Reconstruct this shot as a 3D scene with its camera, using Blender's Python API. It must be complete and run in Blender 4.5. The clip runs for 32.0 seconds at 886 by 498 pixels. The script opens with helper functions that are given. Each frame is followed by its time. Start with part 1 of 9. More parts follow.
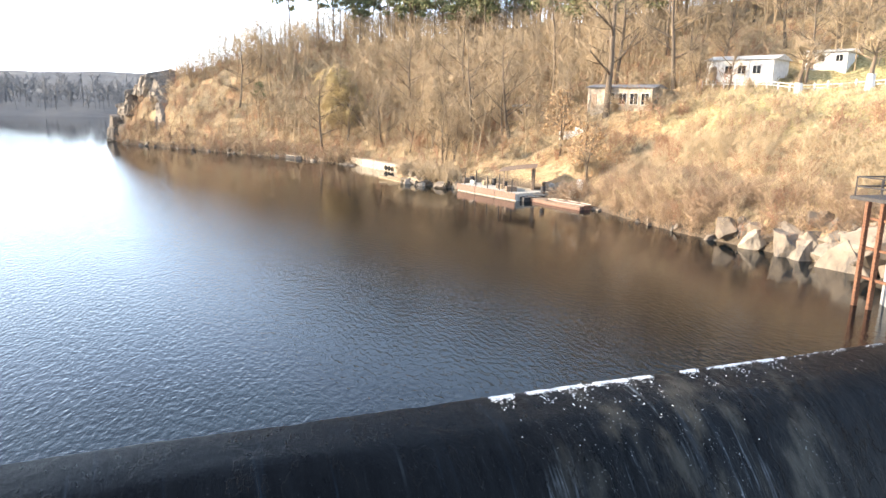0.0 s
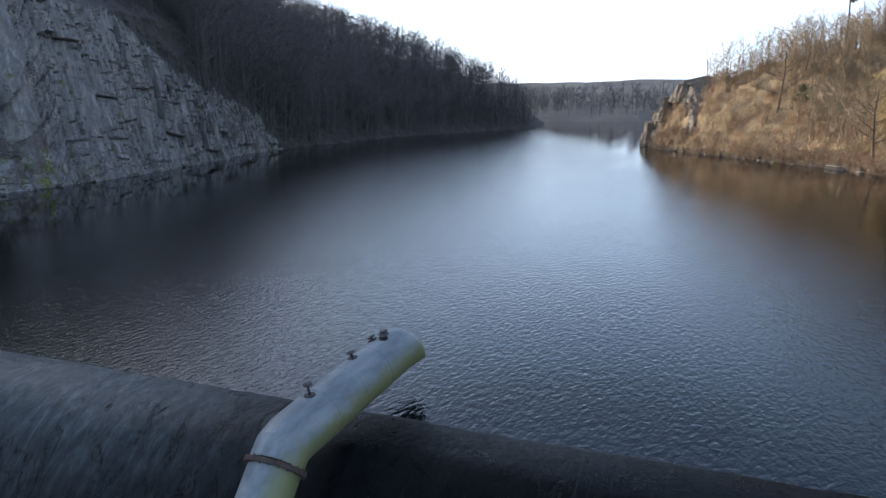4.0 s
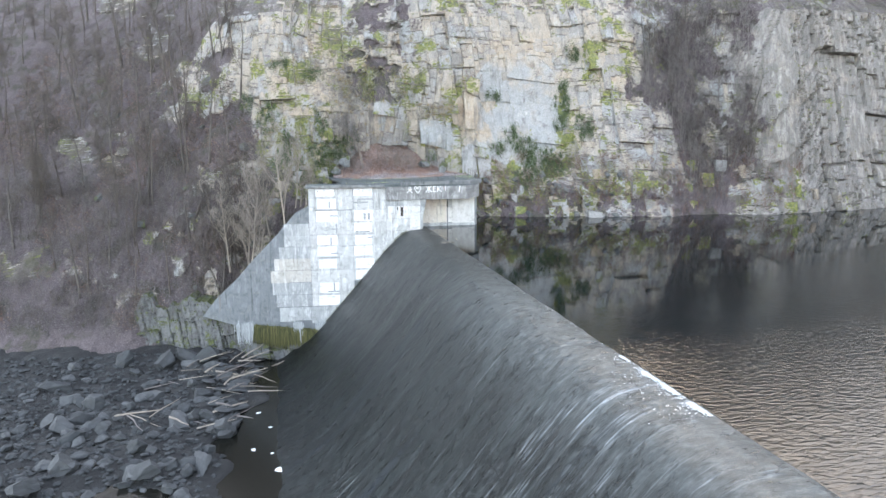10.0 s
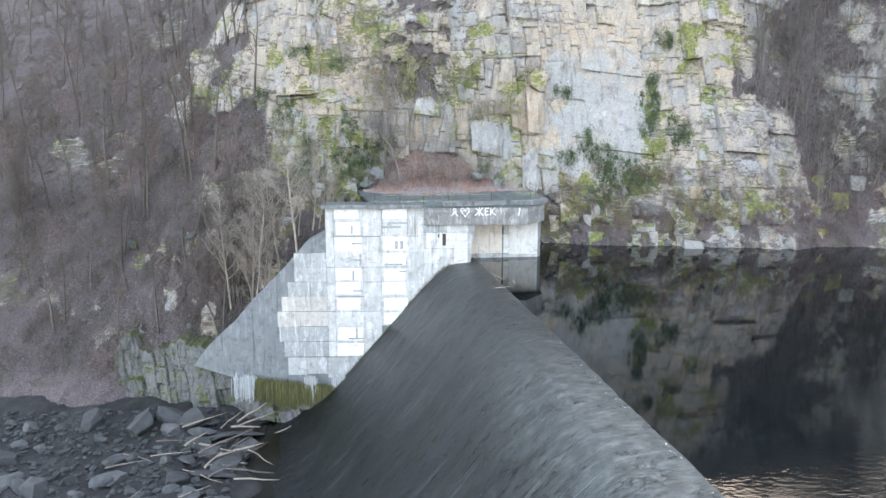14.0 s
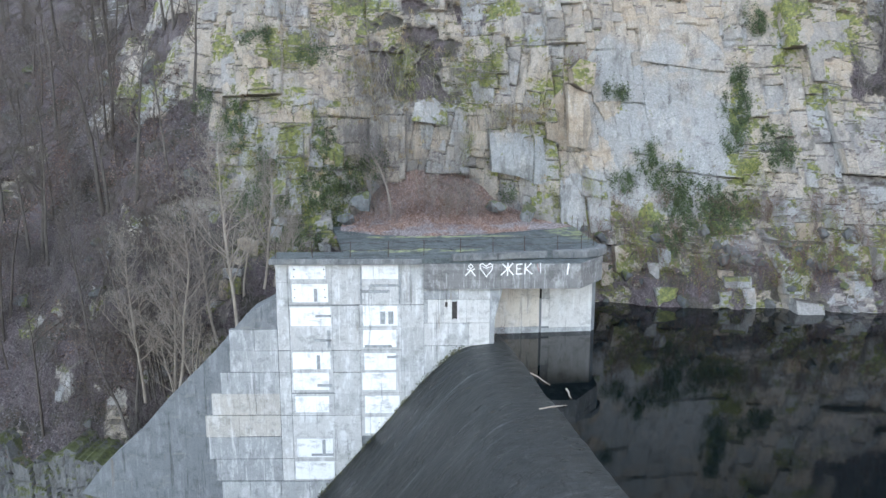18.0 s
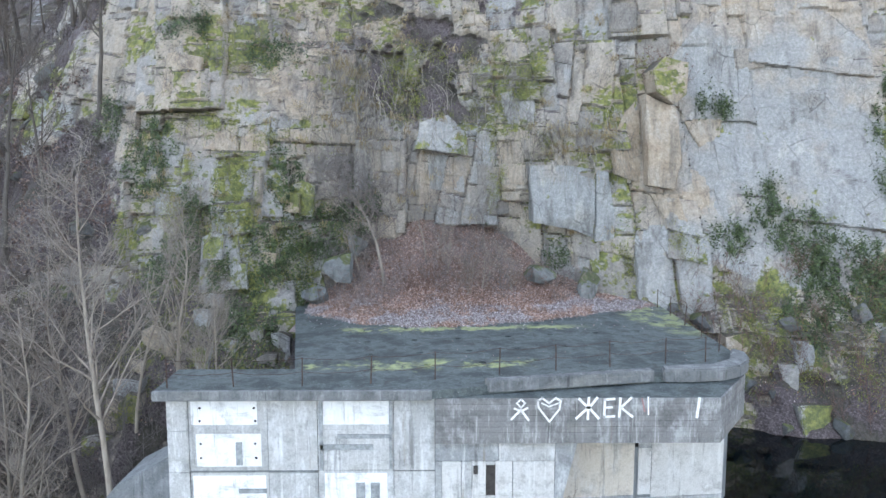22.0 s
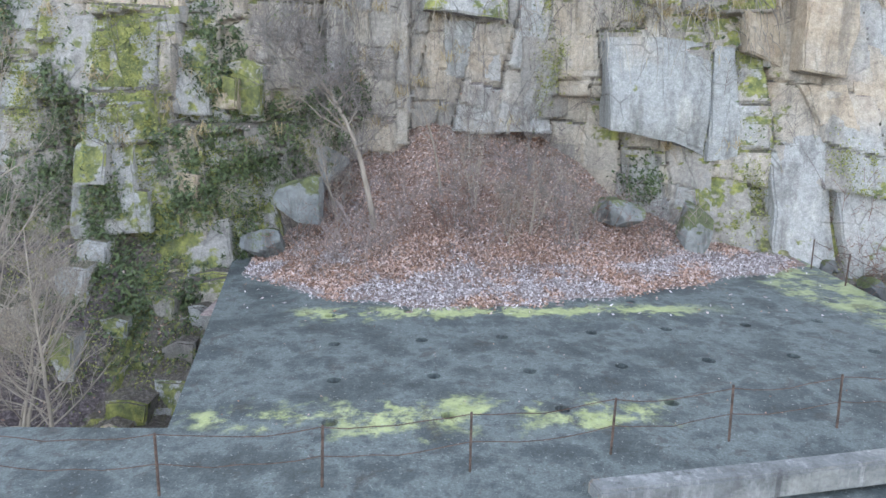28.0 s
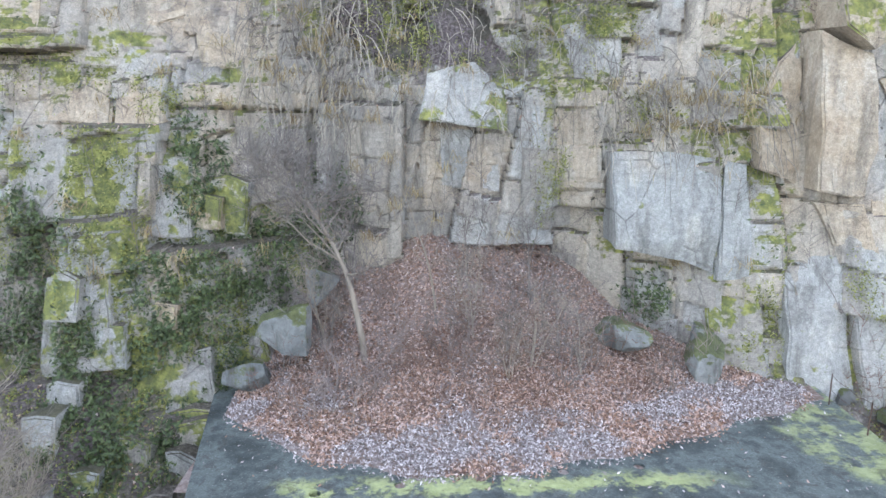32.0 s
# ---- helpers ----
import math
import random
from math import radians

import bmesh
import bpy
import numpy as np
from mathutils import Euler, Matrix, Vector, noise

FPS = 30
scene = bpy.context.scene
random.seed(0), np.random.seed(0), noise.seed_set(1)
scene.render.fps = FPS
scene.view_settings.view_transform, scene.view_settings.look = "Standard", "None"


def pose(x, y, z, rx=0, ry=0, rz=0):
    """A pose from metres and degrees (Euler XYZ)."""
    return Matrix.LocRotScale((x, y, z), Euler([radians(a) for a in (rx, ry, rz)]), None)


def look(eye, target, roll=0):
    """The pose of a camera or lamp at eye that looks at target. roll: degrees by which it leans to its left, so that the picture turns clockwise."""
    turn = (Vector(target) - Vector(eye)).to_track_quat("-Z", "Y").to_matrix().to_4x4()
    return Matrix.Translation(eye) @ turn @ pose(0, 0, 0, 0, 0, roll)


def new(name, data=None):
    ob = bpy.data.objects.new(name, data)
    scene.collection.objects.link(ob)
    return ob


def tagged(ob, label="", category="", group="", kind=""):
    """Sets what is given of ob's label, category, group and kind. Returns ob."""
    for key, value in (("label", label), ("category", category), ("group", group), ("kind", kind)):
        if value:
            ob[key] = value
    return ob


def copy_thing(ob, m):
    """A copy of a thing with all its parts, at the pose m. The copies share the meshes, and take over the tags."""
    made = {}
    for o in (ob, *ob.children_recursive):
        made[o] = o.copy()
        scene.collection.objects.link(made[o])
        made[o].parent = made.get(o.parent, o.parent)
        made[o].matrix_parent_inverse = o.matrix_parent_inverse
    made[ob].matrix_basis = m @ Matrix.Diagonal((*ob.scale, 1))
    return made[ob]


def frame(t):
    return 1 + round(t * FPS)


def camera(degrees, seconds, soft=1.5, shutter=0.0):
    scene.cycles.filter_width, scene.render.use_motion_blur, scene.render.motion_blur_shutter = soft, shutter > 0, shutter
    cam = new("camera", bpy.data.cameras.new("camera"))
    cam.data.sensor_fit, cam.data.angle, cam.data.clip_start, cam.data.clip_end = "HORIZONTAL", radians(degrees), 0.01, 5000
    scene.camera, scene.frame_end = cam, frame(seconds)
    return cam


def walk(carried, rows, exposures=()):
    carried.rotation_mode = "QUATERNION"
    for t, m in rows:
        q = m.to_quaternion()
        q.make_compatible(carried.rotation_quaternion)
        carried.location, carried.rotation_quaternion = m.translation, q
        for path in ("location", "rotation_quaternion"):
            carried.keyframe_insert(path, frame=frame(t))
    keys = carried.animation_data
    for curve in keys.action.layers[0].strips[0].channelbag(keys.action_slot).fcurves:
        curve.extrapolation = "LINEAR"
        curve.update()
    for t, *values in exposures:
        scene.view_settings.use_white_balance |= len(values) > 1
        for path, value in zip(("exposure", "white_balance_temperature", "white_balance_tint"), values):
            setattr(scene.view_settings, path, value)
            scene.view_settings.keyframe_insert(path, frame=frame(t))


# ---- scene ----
cam = camera(65.3, 32.0)
PATH = [
    (0, (-6.585, -92.262, 11.367), (-4.68, -92.718, 10.963), 1.4),
    (0.5, (-6.311, -91.927, 11.414), (-4.38, -92.251, 11.007), 1.2),
    (1, (-6.028, -91.509, 11.462), (-4.075, -91.645, 11.052), 0.7),
    (1.5, (-6.068, -91.678, 11.527), (-4.111, -91.622, 11.116), 0.7),
    (2, (-6.081, -91.713, 11.659), (-4.138, -91.469, 11.25), 0.6),
    (2.5, (-5.946, -91.676, 11.724), (-4.036, -91.251, 11.313), 0.3),
    (3, (-5.884, -91.64, 11.805), (-4.021, -91.041, 11.394), 0.2),
    (3.5, (-5.935, -91.642, 11.911), (-4.132, -90.88, 11.5), 0.1),
    (5.5, (-5.652, -91.157, 11.942), (-4.237, -89.803, 11.538), -0.4),
    (6, (-5.56, -90.984, 12.031), (-4.273, -89.507, 11.631), -0.3),
    (6.5, (-5.487, -90.778, 12.123), (-4.337, -89.19, 11.73), -0.3),
    (7, (-5.279, -90.346, 12.259), (-4.275, -88.661, 11.871), -0.3),
    (7.5, (-4.771, -89.764, 12.432), (-3.925, -87.993, 12.048), -0.3),
    (8, (-4.269, -88.401, 12.271), (-3.584, -86.56, 11.897), -0.4),
    (8.5, (-3.753, -87.163, 12.287), (-3.225, -85.269, 11.919), -0.4),
    (9, (-3.115, -85.663, 12.244), (-2.724, -83.735, 11.883), -0.4),
    (9.5, (-2.582, -84.041, 12.261), (-2.293, -82.095, 11.904), -0.4),
    (10, (-1.932, -82.145, 12.22), (-1.729, -80.187, 11.869), -0.5),
    (10.5, (-1.428, -80.161, 12.218), (-1.293, -78.196, 11.87), -0.4),
    (11, (-1.129, -78.01, 12.281), (-1.038, -76.042, 11.933), -0.3),
    (11.5, (-0.871, -75.728, 12.375), (-0.801, -73.76, 12.026), -0.3),
    (12, (-0.629, -73.288, 12.483), (-0.571, -71.32, 12.131), -0.2),
    (12.5, (-0.429, -70.939, 12.488), (-0.376, -68.971, 12.137), -0.2),
    (13, (-0.231, -68.417, 12.579), (-0.181, -66.449, 12.227), -0.1),
    (13.5, (-0.08, -65.908, 12.611), (-0.031, -63.94, 12.258), -0.1),
    (14, (0.038, -63.334, 12.815), (0.086, -61.367, 12.457), -0.0),
    (14.5, (0.048, -60.701, 13.019), (0.098, -58.735, 12.656), 0.1),
    (16.5, (-0.001, -49.892, 12.921), (0.05, -47.925, 12.562), 0.3),
    (17, (-0.006, -46.98, 13.078), (0.044, -45.013, 12.715), 0.2),
    (17.5, (-0.003, -44.305, 13.105), (0.045, -42.338, 12.749), 0.2),
    (18, (0.215, -41.554, 13.116), (0.251, -39.583, 12.779), 0.1),
    (18.5, (0.124, -38.879, 13.016), (0.161, -36.903, 12.71), 0.1),
    (19, (0.125, -36.199, 13.091), (0.159, -34.219, 12.811), 0.1),
    (19.5, (0.006, -33.665, 12.956), (0.041, -31.681, 12.706), 0.2),
    (20, (-0.104, -31.211, 12.846), (-0.065, -29.225, 12.611), 0.2),
    (20.5, (0.017, -28.942, 12.868), (0.047, -26.956, 12.633), 0.2),
    (21, (-0.07, -26.714, 12.819), (-0.039, -24.728, 12.587), 0.1),
    (21.5, (-0.085, -24.671, 12.815), (-0.059, -22.685, 12.583), 0.1),
    (22, (-0.172, -22.624, 12.715), (-0.151, -20.637, 12.488), 0.0),
    (22.5, (-0.227, -20.905, 12.679), (-0.206, -18.918, 12.452), -0.1),
    (23, (-0.327, -20.201, 12.619), (-0.303, -18.214, 12.391), -0.1),
    (23.5, (-0.364, -19.804, 12.533), (-0.346, -17.818, 12.291), -0.1),
    (24, (-0.396, -19.366, 12.428), (-0.381, -17.384, 12.16), -0.1),
    (24.5, (-0.366, -18.766, 12.308), (-0.357, -16.788, 12.014), -0.0),
    (25, (-0.332, -17.863, 12.225), (-0.328, -15.89, 11.9), -0.1),
    (25.5, (-0.335, -16.703, 12.106), (-0.335, -14.734, 11.752), -0.1),
    (26, (-0.373, -15.29, 12.019), (-0.376, -13.328, 11.63), -0.1),
    (26.5, (-0.435, -13.804, 11.944), (-0.439, -11.85, 11.519), -0.2),
    (28.5, (-0.714, -7.301, 11.109), (-0.701, -5.354, 10.651), 0.8),
    (29, (-0.684, -6.352, 11.112), (-0.666, -4.405, 10.657), 0.8),
    (29.5, (-0.654, -6.166, 11.318), (-0.636, -4.218, 10.864), 0.8),
    (30, (-0.609, -6.226, 11.911), (-0.591, -4.278, 11.456), 0.8),
    (30.5, (-0.571, -6.396, 12.516), (-0.556, -4.448, 12.062), 0.9),
    (31, (-0.544, -6.607, 13.031), (-0.534, -4.655, 12.594), 0.8),
    (31.5, (-0.615, -6.628, 13.997), (-0.601, -4.679, 13.55), 0.9),
    (32, (-0.621, -6.592, 14.669), (-0.609, -4.639, 14.241), 0.7),
]
walk(cam, [(t, look(eye, target, roll)) for t, eye, target, roll in PATH],
     [(0.0, 1.75, 6200, 11), (1.5, 1.3, 6000, 11), (3.0, 0.42, 5700, 11), (4.5, 0.65, 5800, 11), (6.0, 1.80, 7200, 11), (8.0, 2.58, 8200, 12), (10.0, 2.66, 7850, 13), (12.0, 2.74, 7900, 13), (14.5, 2.64, 7900, 13), (18.0, 2.26, 7600, 13), (23.0, 2.29, 7400, 13), (26.0, 2.34, 7800, 14), (29.0, 2.74, 7700, 14), (32.0, 2.70, 7650, 14)])

# ---- world, sun ----
SUN_EL, SUN_AZ = 18.5, 14.0          # degrees; azimuth from +y towards +x
world = bpy.data.worlds.new("world")
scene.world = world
world.use_nodes = True
_wn = world.node_tree.nodes
_sky = _wn.new("ShaderNodeTexSky")
_sky.sky_type = 'NISHITA'
_sky.sun_disc = False
_sky.sun_elevation = radians(SUN_EL)
_sky.sun_rotation = radians(SUN_AZ)
_sky.air_density, _sky.dust_density, _sky.ozone_density = 1.0, 2.0, 1.5
_sky_fill = _wn.new("ShaderNodeMix")          # pale blue added to the sky to whiten it and fill the shade
_sky_fill.data_type, _sky_fill.blend_type = 'RGBA', 'ADD'
_sky_fill.inputs[0].default_value = 1.0
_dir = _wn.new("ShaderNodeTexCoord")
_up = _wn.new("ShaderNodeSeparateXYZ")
_fill_fall = _wn.new("ShaderNodeMapRange")          # the added light grows towards the horizon
_fill_fall.interpolation_type = 'SMOOTHSTEP'
_fill_fall.inputs["From Min"].default_value, _fill_fall.inputs["From Max"].default_value = -0.05, 0.5
_fill_fall.inputs["To Min"].default_value, _fill_fall.inputs["To Max"].default_value = 2.3, 0.5
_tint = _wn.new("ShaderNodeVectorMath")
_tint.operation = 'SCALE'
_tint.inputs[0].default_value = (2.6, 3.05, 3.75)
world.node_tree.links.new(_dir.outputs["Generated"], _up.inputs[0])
world.node_tree.links.new(_up.outputs["Z"], _fill_fall.inputs["Value"])
world.node_tree.links.new(_fill_fall.outputs[0], _tint.inputs["Scale"])
world.node_tree.links.new(_tint.outputs[0], _sky_fill.inputs[7])
world.node_tree.links.new(_sky.outputs[0], _sky_fill.inputs[6])
world.node_tree.links.new(_sky_fill.outputs[2], _wn["Background"].inputs[0])
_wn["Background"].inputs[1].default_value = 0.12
sun = new("sun", bpy.data.lights.new("sun", 'SUN'))
sun.data.energy = 5.0
sun.data.angle = radians(0.6)
sun.data.color = (1.0, 0.83, 0.62)
_sd = Vector((math.sin(radians(SUN_AZ)) * math.cos(radians(SUN_EL)), math.cos(radians(SUN_AZ)) * math.cos(radians(SUN_EL)), math.sin(radians(SUN_EL))))
sun.matrix_world = look((0, 0, 80), Vector((0, 0, 80)) - _sd)


# ---- material helpers ----
class Mat:
    """A node material under construction."""

    def __init__(self, name, rough=0.8, metal=0.0):
        self.m = bpy.data.materials.new(name)
        self.m.use_nodes = True
        self.nt = self.m.node_tree
        self.b = self.nt.nodes["Principled BSDF"]
        self.b.inputs["Roughness"].default_value = rough
        self.b.inputs["Metallic"].default_value = metal
        self.geo = None

    def n(self, kind, **kw):
        node = self.nt.nodes.new("ShaderNode" + kind)
        for k, v in kw.items():
            node.inputs[k.replace("_", " ")].default_value = v
        return node

    def l(self, a, b):
        self.nt.links.new(a, b)

    def pos(self, sx=1, sy=1, sz=1, world_space=True):
        if world_space:
            src = self.n("NewGeometry").outputs["Position"]
        else:
            src = self.n("TexCoord").outputs["Object"]
        mp = self.n("Mapping")
        mp.inputs["Scale"].default_value = (sx, sy, sz)
        self.l(src, mp.inputs[0])
        return mp.outputs[0]

    def noise(self, vec, scale, detail=4, rough=0.55, distort=0.0):
        t = self.n("TexNoise")
        t.inputs["Scale"].default_value = scale
        t.inputs["Detail"].default_value = detail
        t.inputs["Roughness"].default_value = rough
        t.inputs["Distortion"].default_value = distort
        self.l(vec, t.inputs["Vector"])
        return t.outputs[0]

    def ramp(self, fac, stops):
        r = self.n("ValToRGB")
        e = r.color_ramp.elements
        while len(e) < len(stops):
            e.new(0.5)
        for el, (p, c) in zip(e, stops):
            el.position = p
            el.color = (*c, 1) if not isinstance(c, (int, float)) else (c, c, c, 1)
        self.l(fac, r.inputs[0])
        return r.outputs[0]

    def mix(self, fac, a, b, mode='MIX'):
        x = self.n("Mix")
        x.data_type = 'RGBA'
        x.blend_type = mode
        for sock, v in ((x.inputs[0], fac), (x.inputs[6], a), (x.inputs[7], b)):
            if isinstance(v, (int, float)):
                sock.default_value = v
            elif isinstance(v, tuple):
                sock.default_value = (*v, 1)
            else:
                self.l(v, sock)
        return x.outputs[2]

    def math(self, op, a, b=0.0, clamp=False):
        x = self.n("Math")
        x.operation = op
        x.use_clamp = clamp
        for sock, v in ((x.inputs[0], a), (x.inputs[1], b)):
            if isinstance(v, (int, float)):
                sock.default_value = v
            else:
                self.l(v, sock)
        return x.outputs[0]

    def smooth(self, v, lo, hi):
        x = self.n("MapRange")
        x.interpolation_type = 'SMOOTHSTEP'
        x.inputs[1].default_value, x.inputs[2].default_value = lo, hi
        self.l(v, x.inputs[0])
        return x.outputs[0]

    def normal_z(self):
        g = self.n("NewGeometry")
        sp = self.n("SeparateXYZ")
        self.l(g.outputs["Normal"], sp.inputs[0])
        return sp.outputs[2]

    def axis(self, k):
        g = self.n("NewGeometry")
        sp = self.n("SeparateXYZ")
        self.l(g.outputs["Position"], sp.inputs[0])
        return sp.outputs[k]

    def attr(self, name):
        a = self.n("Attribute")
        a.attribute_name = name
        return a.outputs["Fac"]

    def rnd(self):
        return self.n("ObjectInfo").outputs["Random"]

    def bump(self, h, strength=0.5, dist=0.05, prev=None):
        b = self.n("Bump")
        b.inputs["Strength"].default_value = strength
        b.inputs["Distance"].default_value = dist
        self.l(h, b.inputs["Height"])
        if prev is not None:
            self.l(prev, b.inputs["Normal"])
        return b.outputs[0]

    def done(self, color=None, normal=None, rough=None):
        if color is not None:
            if isinstance(color, tuple):
                self.b.inputs["Base Color"].default_value = (*color, 1)
            else:
                self.l(color, self.b.inputs["Base Color"])
        if normal is not None:
            self.l(normal, self.b.inputs["Normal"])
        if rough is not None:
            self.l(rough, self.b.inputs["Roughness"])
        return self.m


# ---- mesh helpers ----
def mesh_from(name, verts, faces, material, smooth=False, attrs=None):
    me = bpy.data.meshes.new(name)
    me.from_pydata([tuple(v) for v in verts] if not isinstance(verts, np.ndarray) else verts.tolist(), [], faces if not isinstance(faces, np.ndarray) else faces.tolist())
    for m in (material if isinstance(material, (list, tuple)) else [material]):
        me.materials.append(m)
    for key, vals in (attrs or {}).items():
        a = me.attributes.new(key, 'FLOAT', 'POINT')
        a.data.foreach_set("value", np.asarray(vals, dtype=np.float32))
    if smooth:
        me.polygons.foreach_set("use_smooth", [True] * len(me.polygons))
    me.update()
    return me


def obj(name, me, parent=None, label="", category="", group="", kind="", m=None):
    ob = new(name, me)
    if parent is not None:
        ob.parent = parent
    if m is not None:
        ob.matrix_basis = m
    return tagged(ob, label, category, group, kind)


def part(name, bm, material, parent=None, label="", smooth=False):
    me = bpy.data.meshes.new(name)
    bm.to_mesh(me)
    bm.free()
    me.materials.append(material)
    if smooth:
        me.polygons.foreach_set("use_smooth", [True] * len(me.polygons))
    ob = new(name, me)
    if parent is not None:
        ob.parent = parent
    return tagged(ob, label)


def grid_faces(nu, nv):
    i = np.arange(nu - 1)[:, None] * nv + np.arange(nv - 1)[None, :]
    return np.stack([i, i + nv, i + nv + 1, i + 1], -1).reshape(-1, 4)


def vnoise(x, y, seed=0):
    """Smooth value noise in 0..1 over numpy arrays."""
    xi, yi = np.floor(x).astype(np.int64), np.floor(y).astype(np.int64)
    fx, fy = x - xi, y - yi
    fx, fy = fx * fx * (3 - 2 * fx), fy * fy * (3 - 2 * fy)

    def h(a, b):
        n = (a * 374761393 + b * 668265263 + seed * 974711) & 0x7fffffff
        n = ((n ^ (n >> 13)) * 1274126177) & 0x7fffffff
        return ((n ^ (n >> 16)) & 0xffff) / 65535.0
    return (h(xi, yi) * (1 - fx) + h(xi + 1, yi) * fx) * (1 - fy) + (h(xi, yi + 1) * (1 - fx) + h(xi + 1, yi + 1) * fx) * fy


def fbm(x, y, seed=0, octaves=4):
    out, amp, tot = 0, 1.0, 0
    for k in range(octaves):
        out = out + amp * vnoise(x * 2 ** k, y * 2 ** k, seed + 17 * k)
        tot += amp
        amp *= 0.5
    return out / tot


def cells(x, z, cx, cz, seed):
    """Jittered cells: nearest seed's id-noise values, offset from it, and how far from the joint."""
    gx, gz = x / cx, z / cz
    ix, iz = np.floor(gx).astype(np.int64), np.floor(gz).astype(np.int64)
    f1 = np.full(x.shape, 9.0)
    f2 = np.full(x.shape, 9.0)
    best = np.zeros(x.shape, np.int64)
    dx = np.zeros(x.shape)
    dz = np.zeros(x.shape)
    for a in (-1, 0, 1):
        for b in (-1, 0, 1):
            n = ((ix + a) * 73856093 ^ (iz + b) * 19349663 ^ seed * 83492791) & 0x7fffffff
            n = ((n ^ (n >> 13)) * 1274126177) & 0x7fffffff
            jx, jz = (n & 1023) / 1023.0, ((n >> 10) & 1023) / 1023.0
            ux, uz = gx - (ix + a + 0.15 + 0.7 * jx), gz - (iz + b + 0.15 + 0.7 * jz)
            d = np.maximum(np.abs(ux), np.abs(uz)) * 0.9 + 0.1 * np.hypot(ux, uz)
            near = d < f1
            f2 = np.where(near, f1, np.minimum(f2, d))
            best = np.where(near, n, best)
            dx, dz = np.where(near, ux, dx), np.where(near, uz, dz)
            f1 = np.where(near, d, f1)
    r = [((best >> k) & 255) / 255.0 for k in (2, 9, 16, 22)]
    return r, dx, dz, f2 - f1


def joints(x, z, w, h, seed):
    """Uneven courses of blocks: four values for each block, the place in it (-0.5..0.5), metres to the joint."""
    def hsh(a, b):
        n = (a * 73856093 ^ b * 19349663 ^ seed * 83492791) & 0x7fffffff
        n = ((n ^ (n >> 13)) * 1274126177) & 0x7fffffff
        return n ^ (n >> 15)

    def bound(i, row):
        return i + 0.62 * ((hsh(i, row) & 1023) / 1023.0 - 0.5)

    def split(g, row):
        k = np.floor(g).astype(np.int64)
        k = np.where(g < bound(k, row), k - 1, k)
        k = np.where(g >= bound(k + 1, row), k + 1, k)
        return k, bound(k, row), bound(k + 1, row)
    gz = z / h
    kz, z0, z1 = split(gz, np.zeros(np.shape(z), np.int64) + 7)
    m = hsh(kz, kz * 0 + 3)
    wide = w * (0.6 + 1.0 * (m & 255) / 255.0)
    gx = x / wide + ((m >> 8) & 255) / 28.0
    kx, x0, x1 = split(gx, kz)
    n = hsh(kx, kz * 131 + 5)
    r = [((n >> k) & 255) / 255.0 for k in (2, 9, 16, 22)]
    edge = np.minimum(np.minimum(gx - x0, x1 - gx) * wide, np.minimum(gz - z0, z1 - gz) * h)
    return r, (gx - x0) / (x1 - x0) - 0.5, (gz - z0) / (z1 - z0) - 0.5, edge


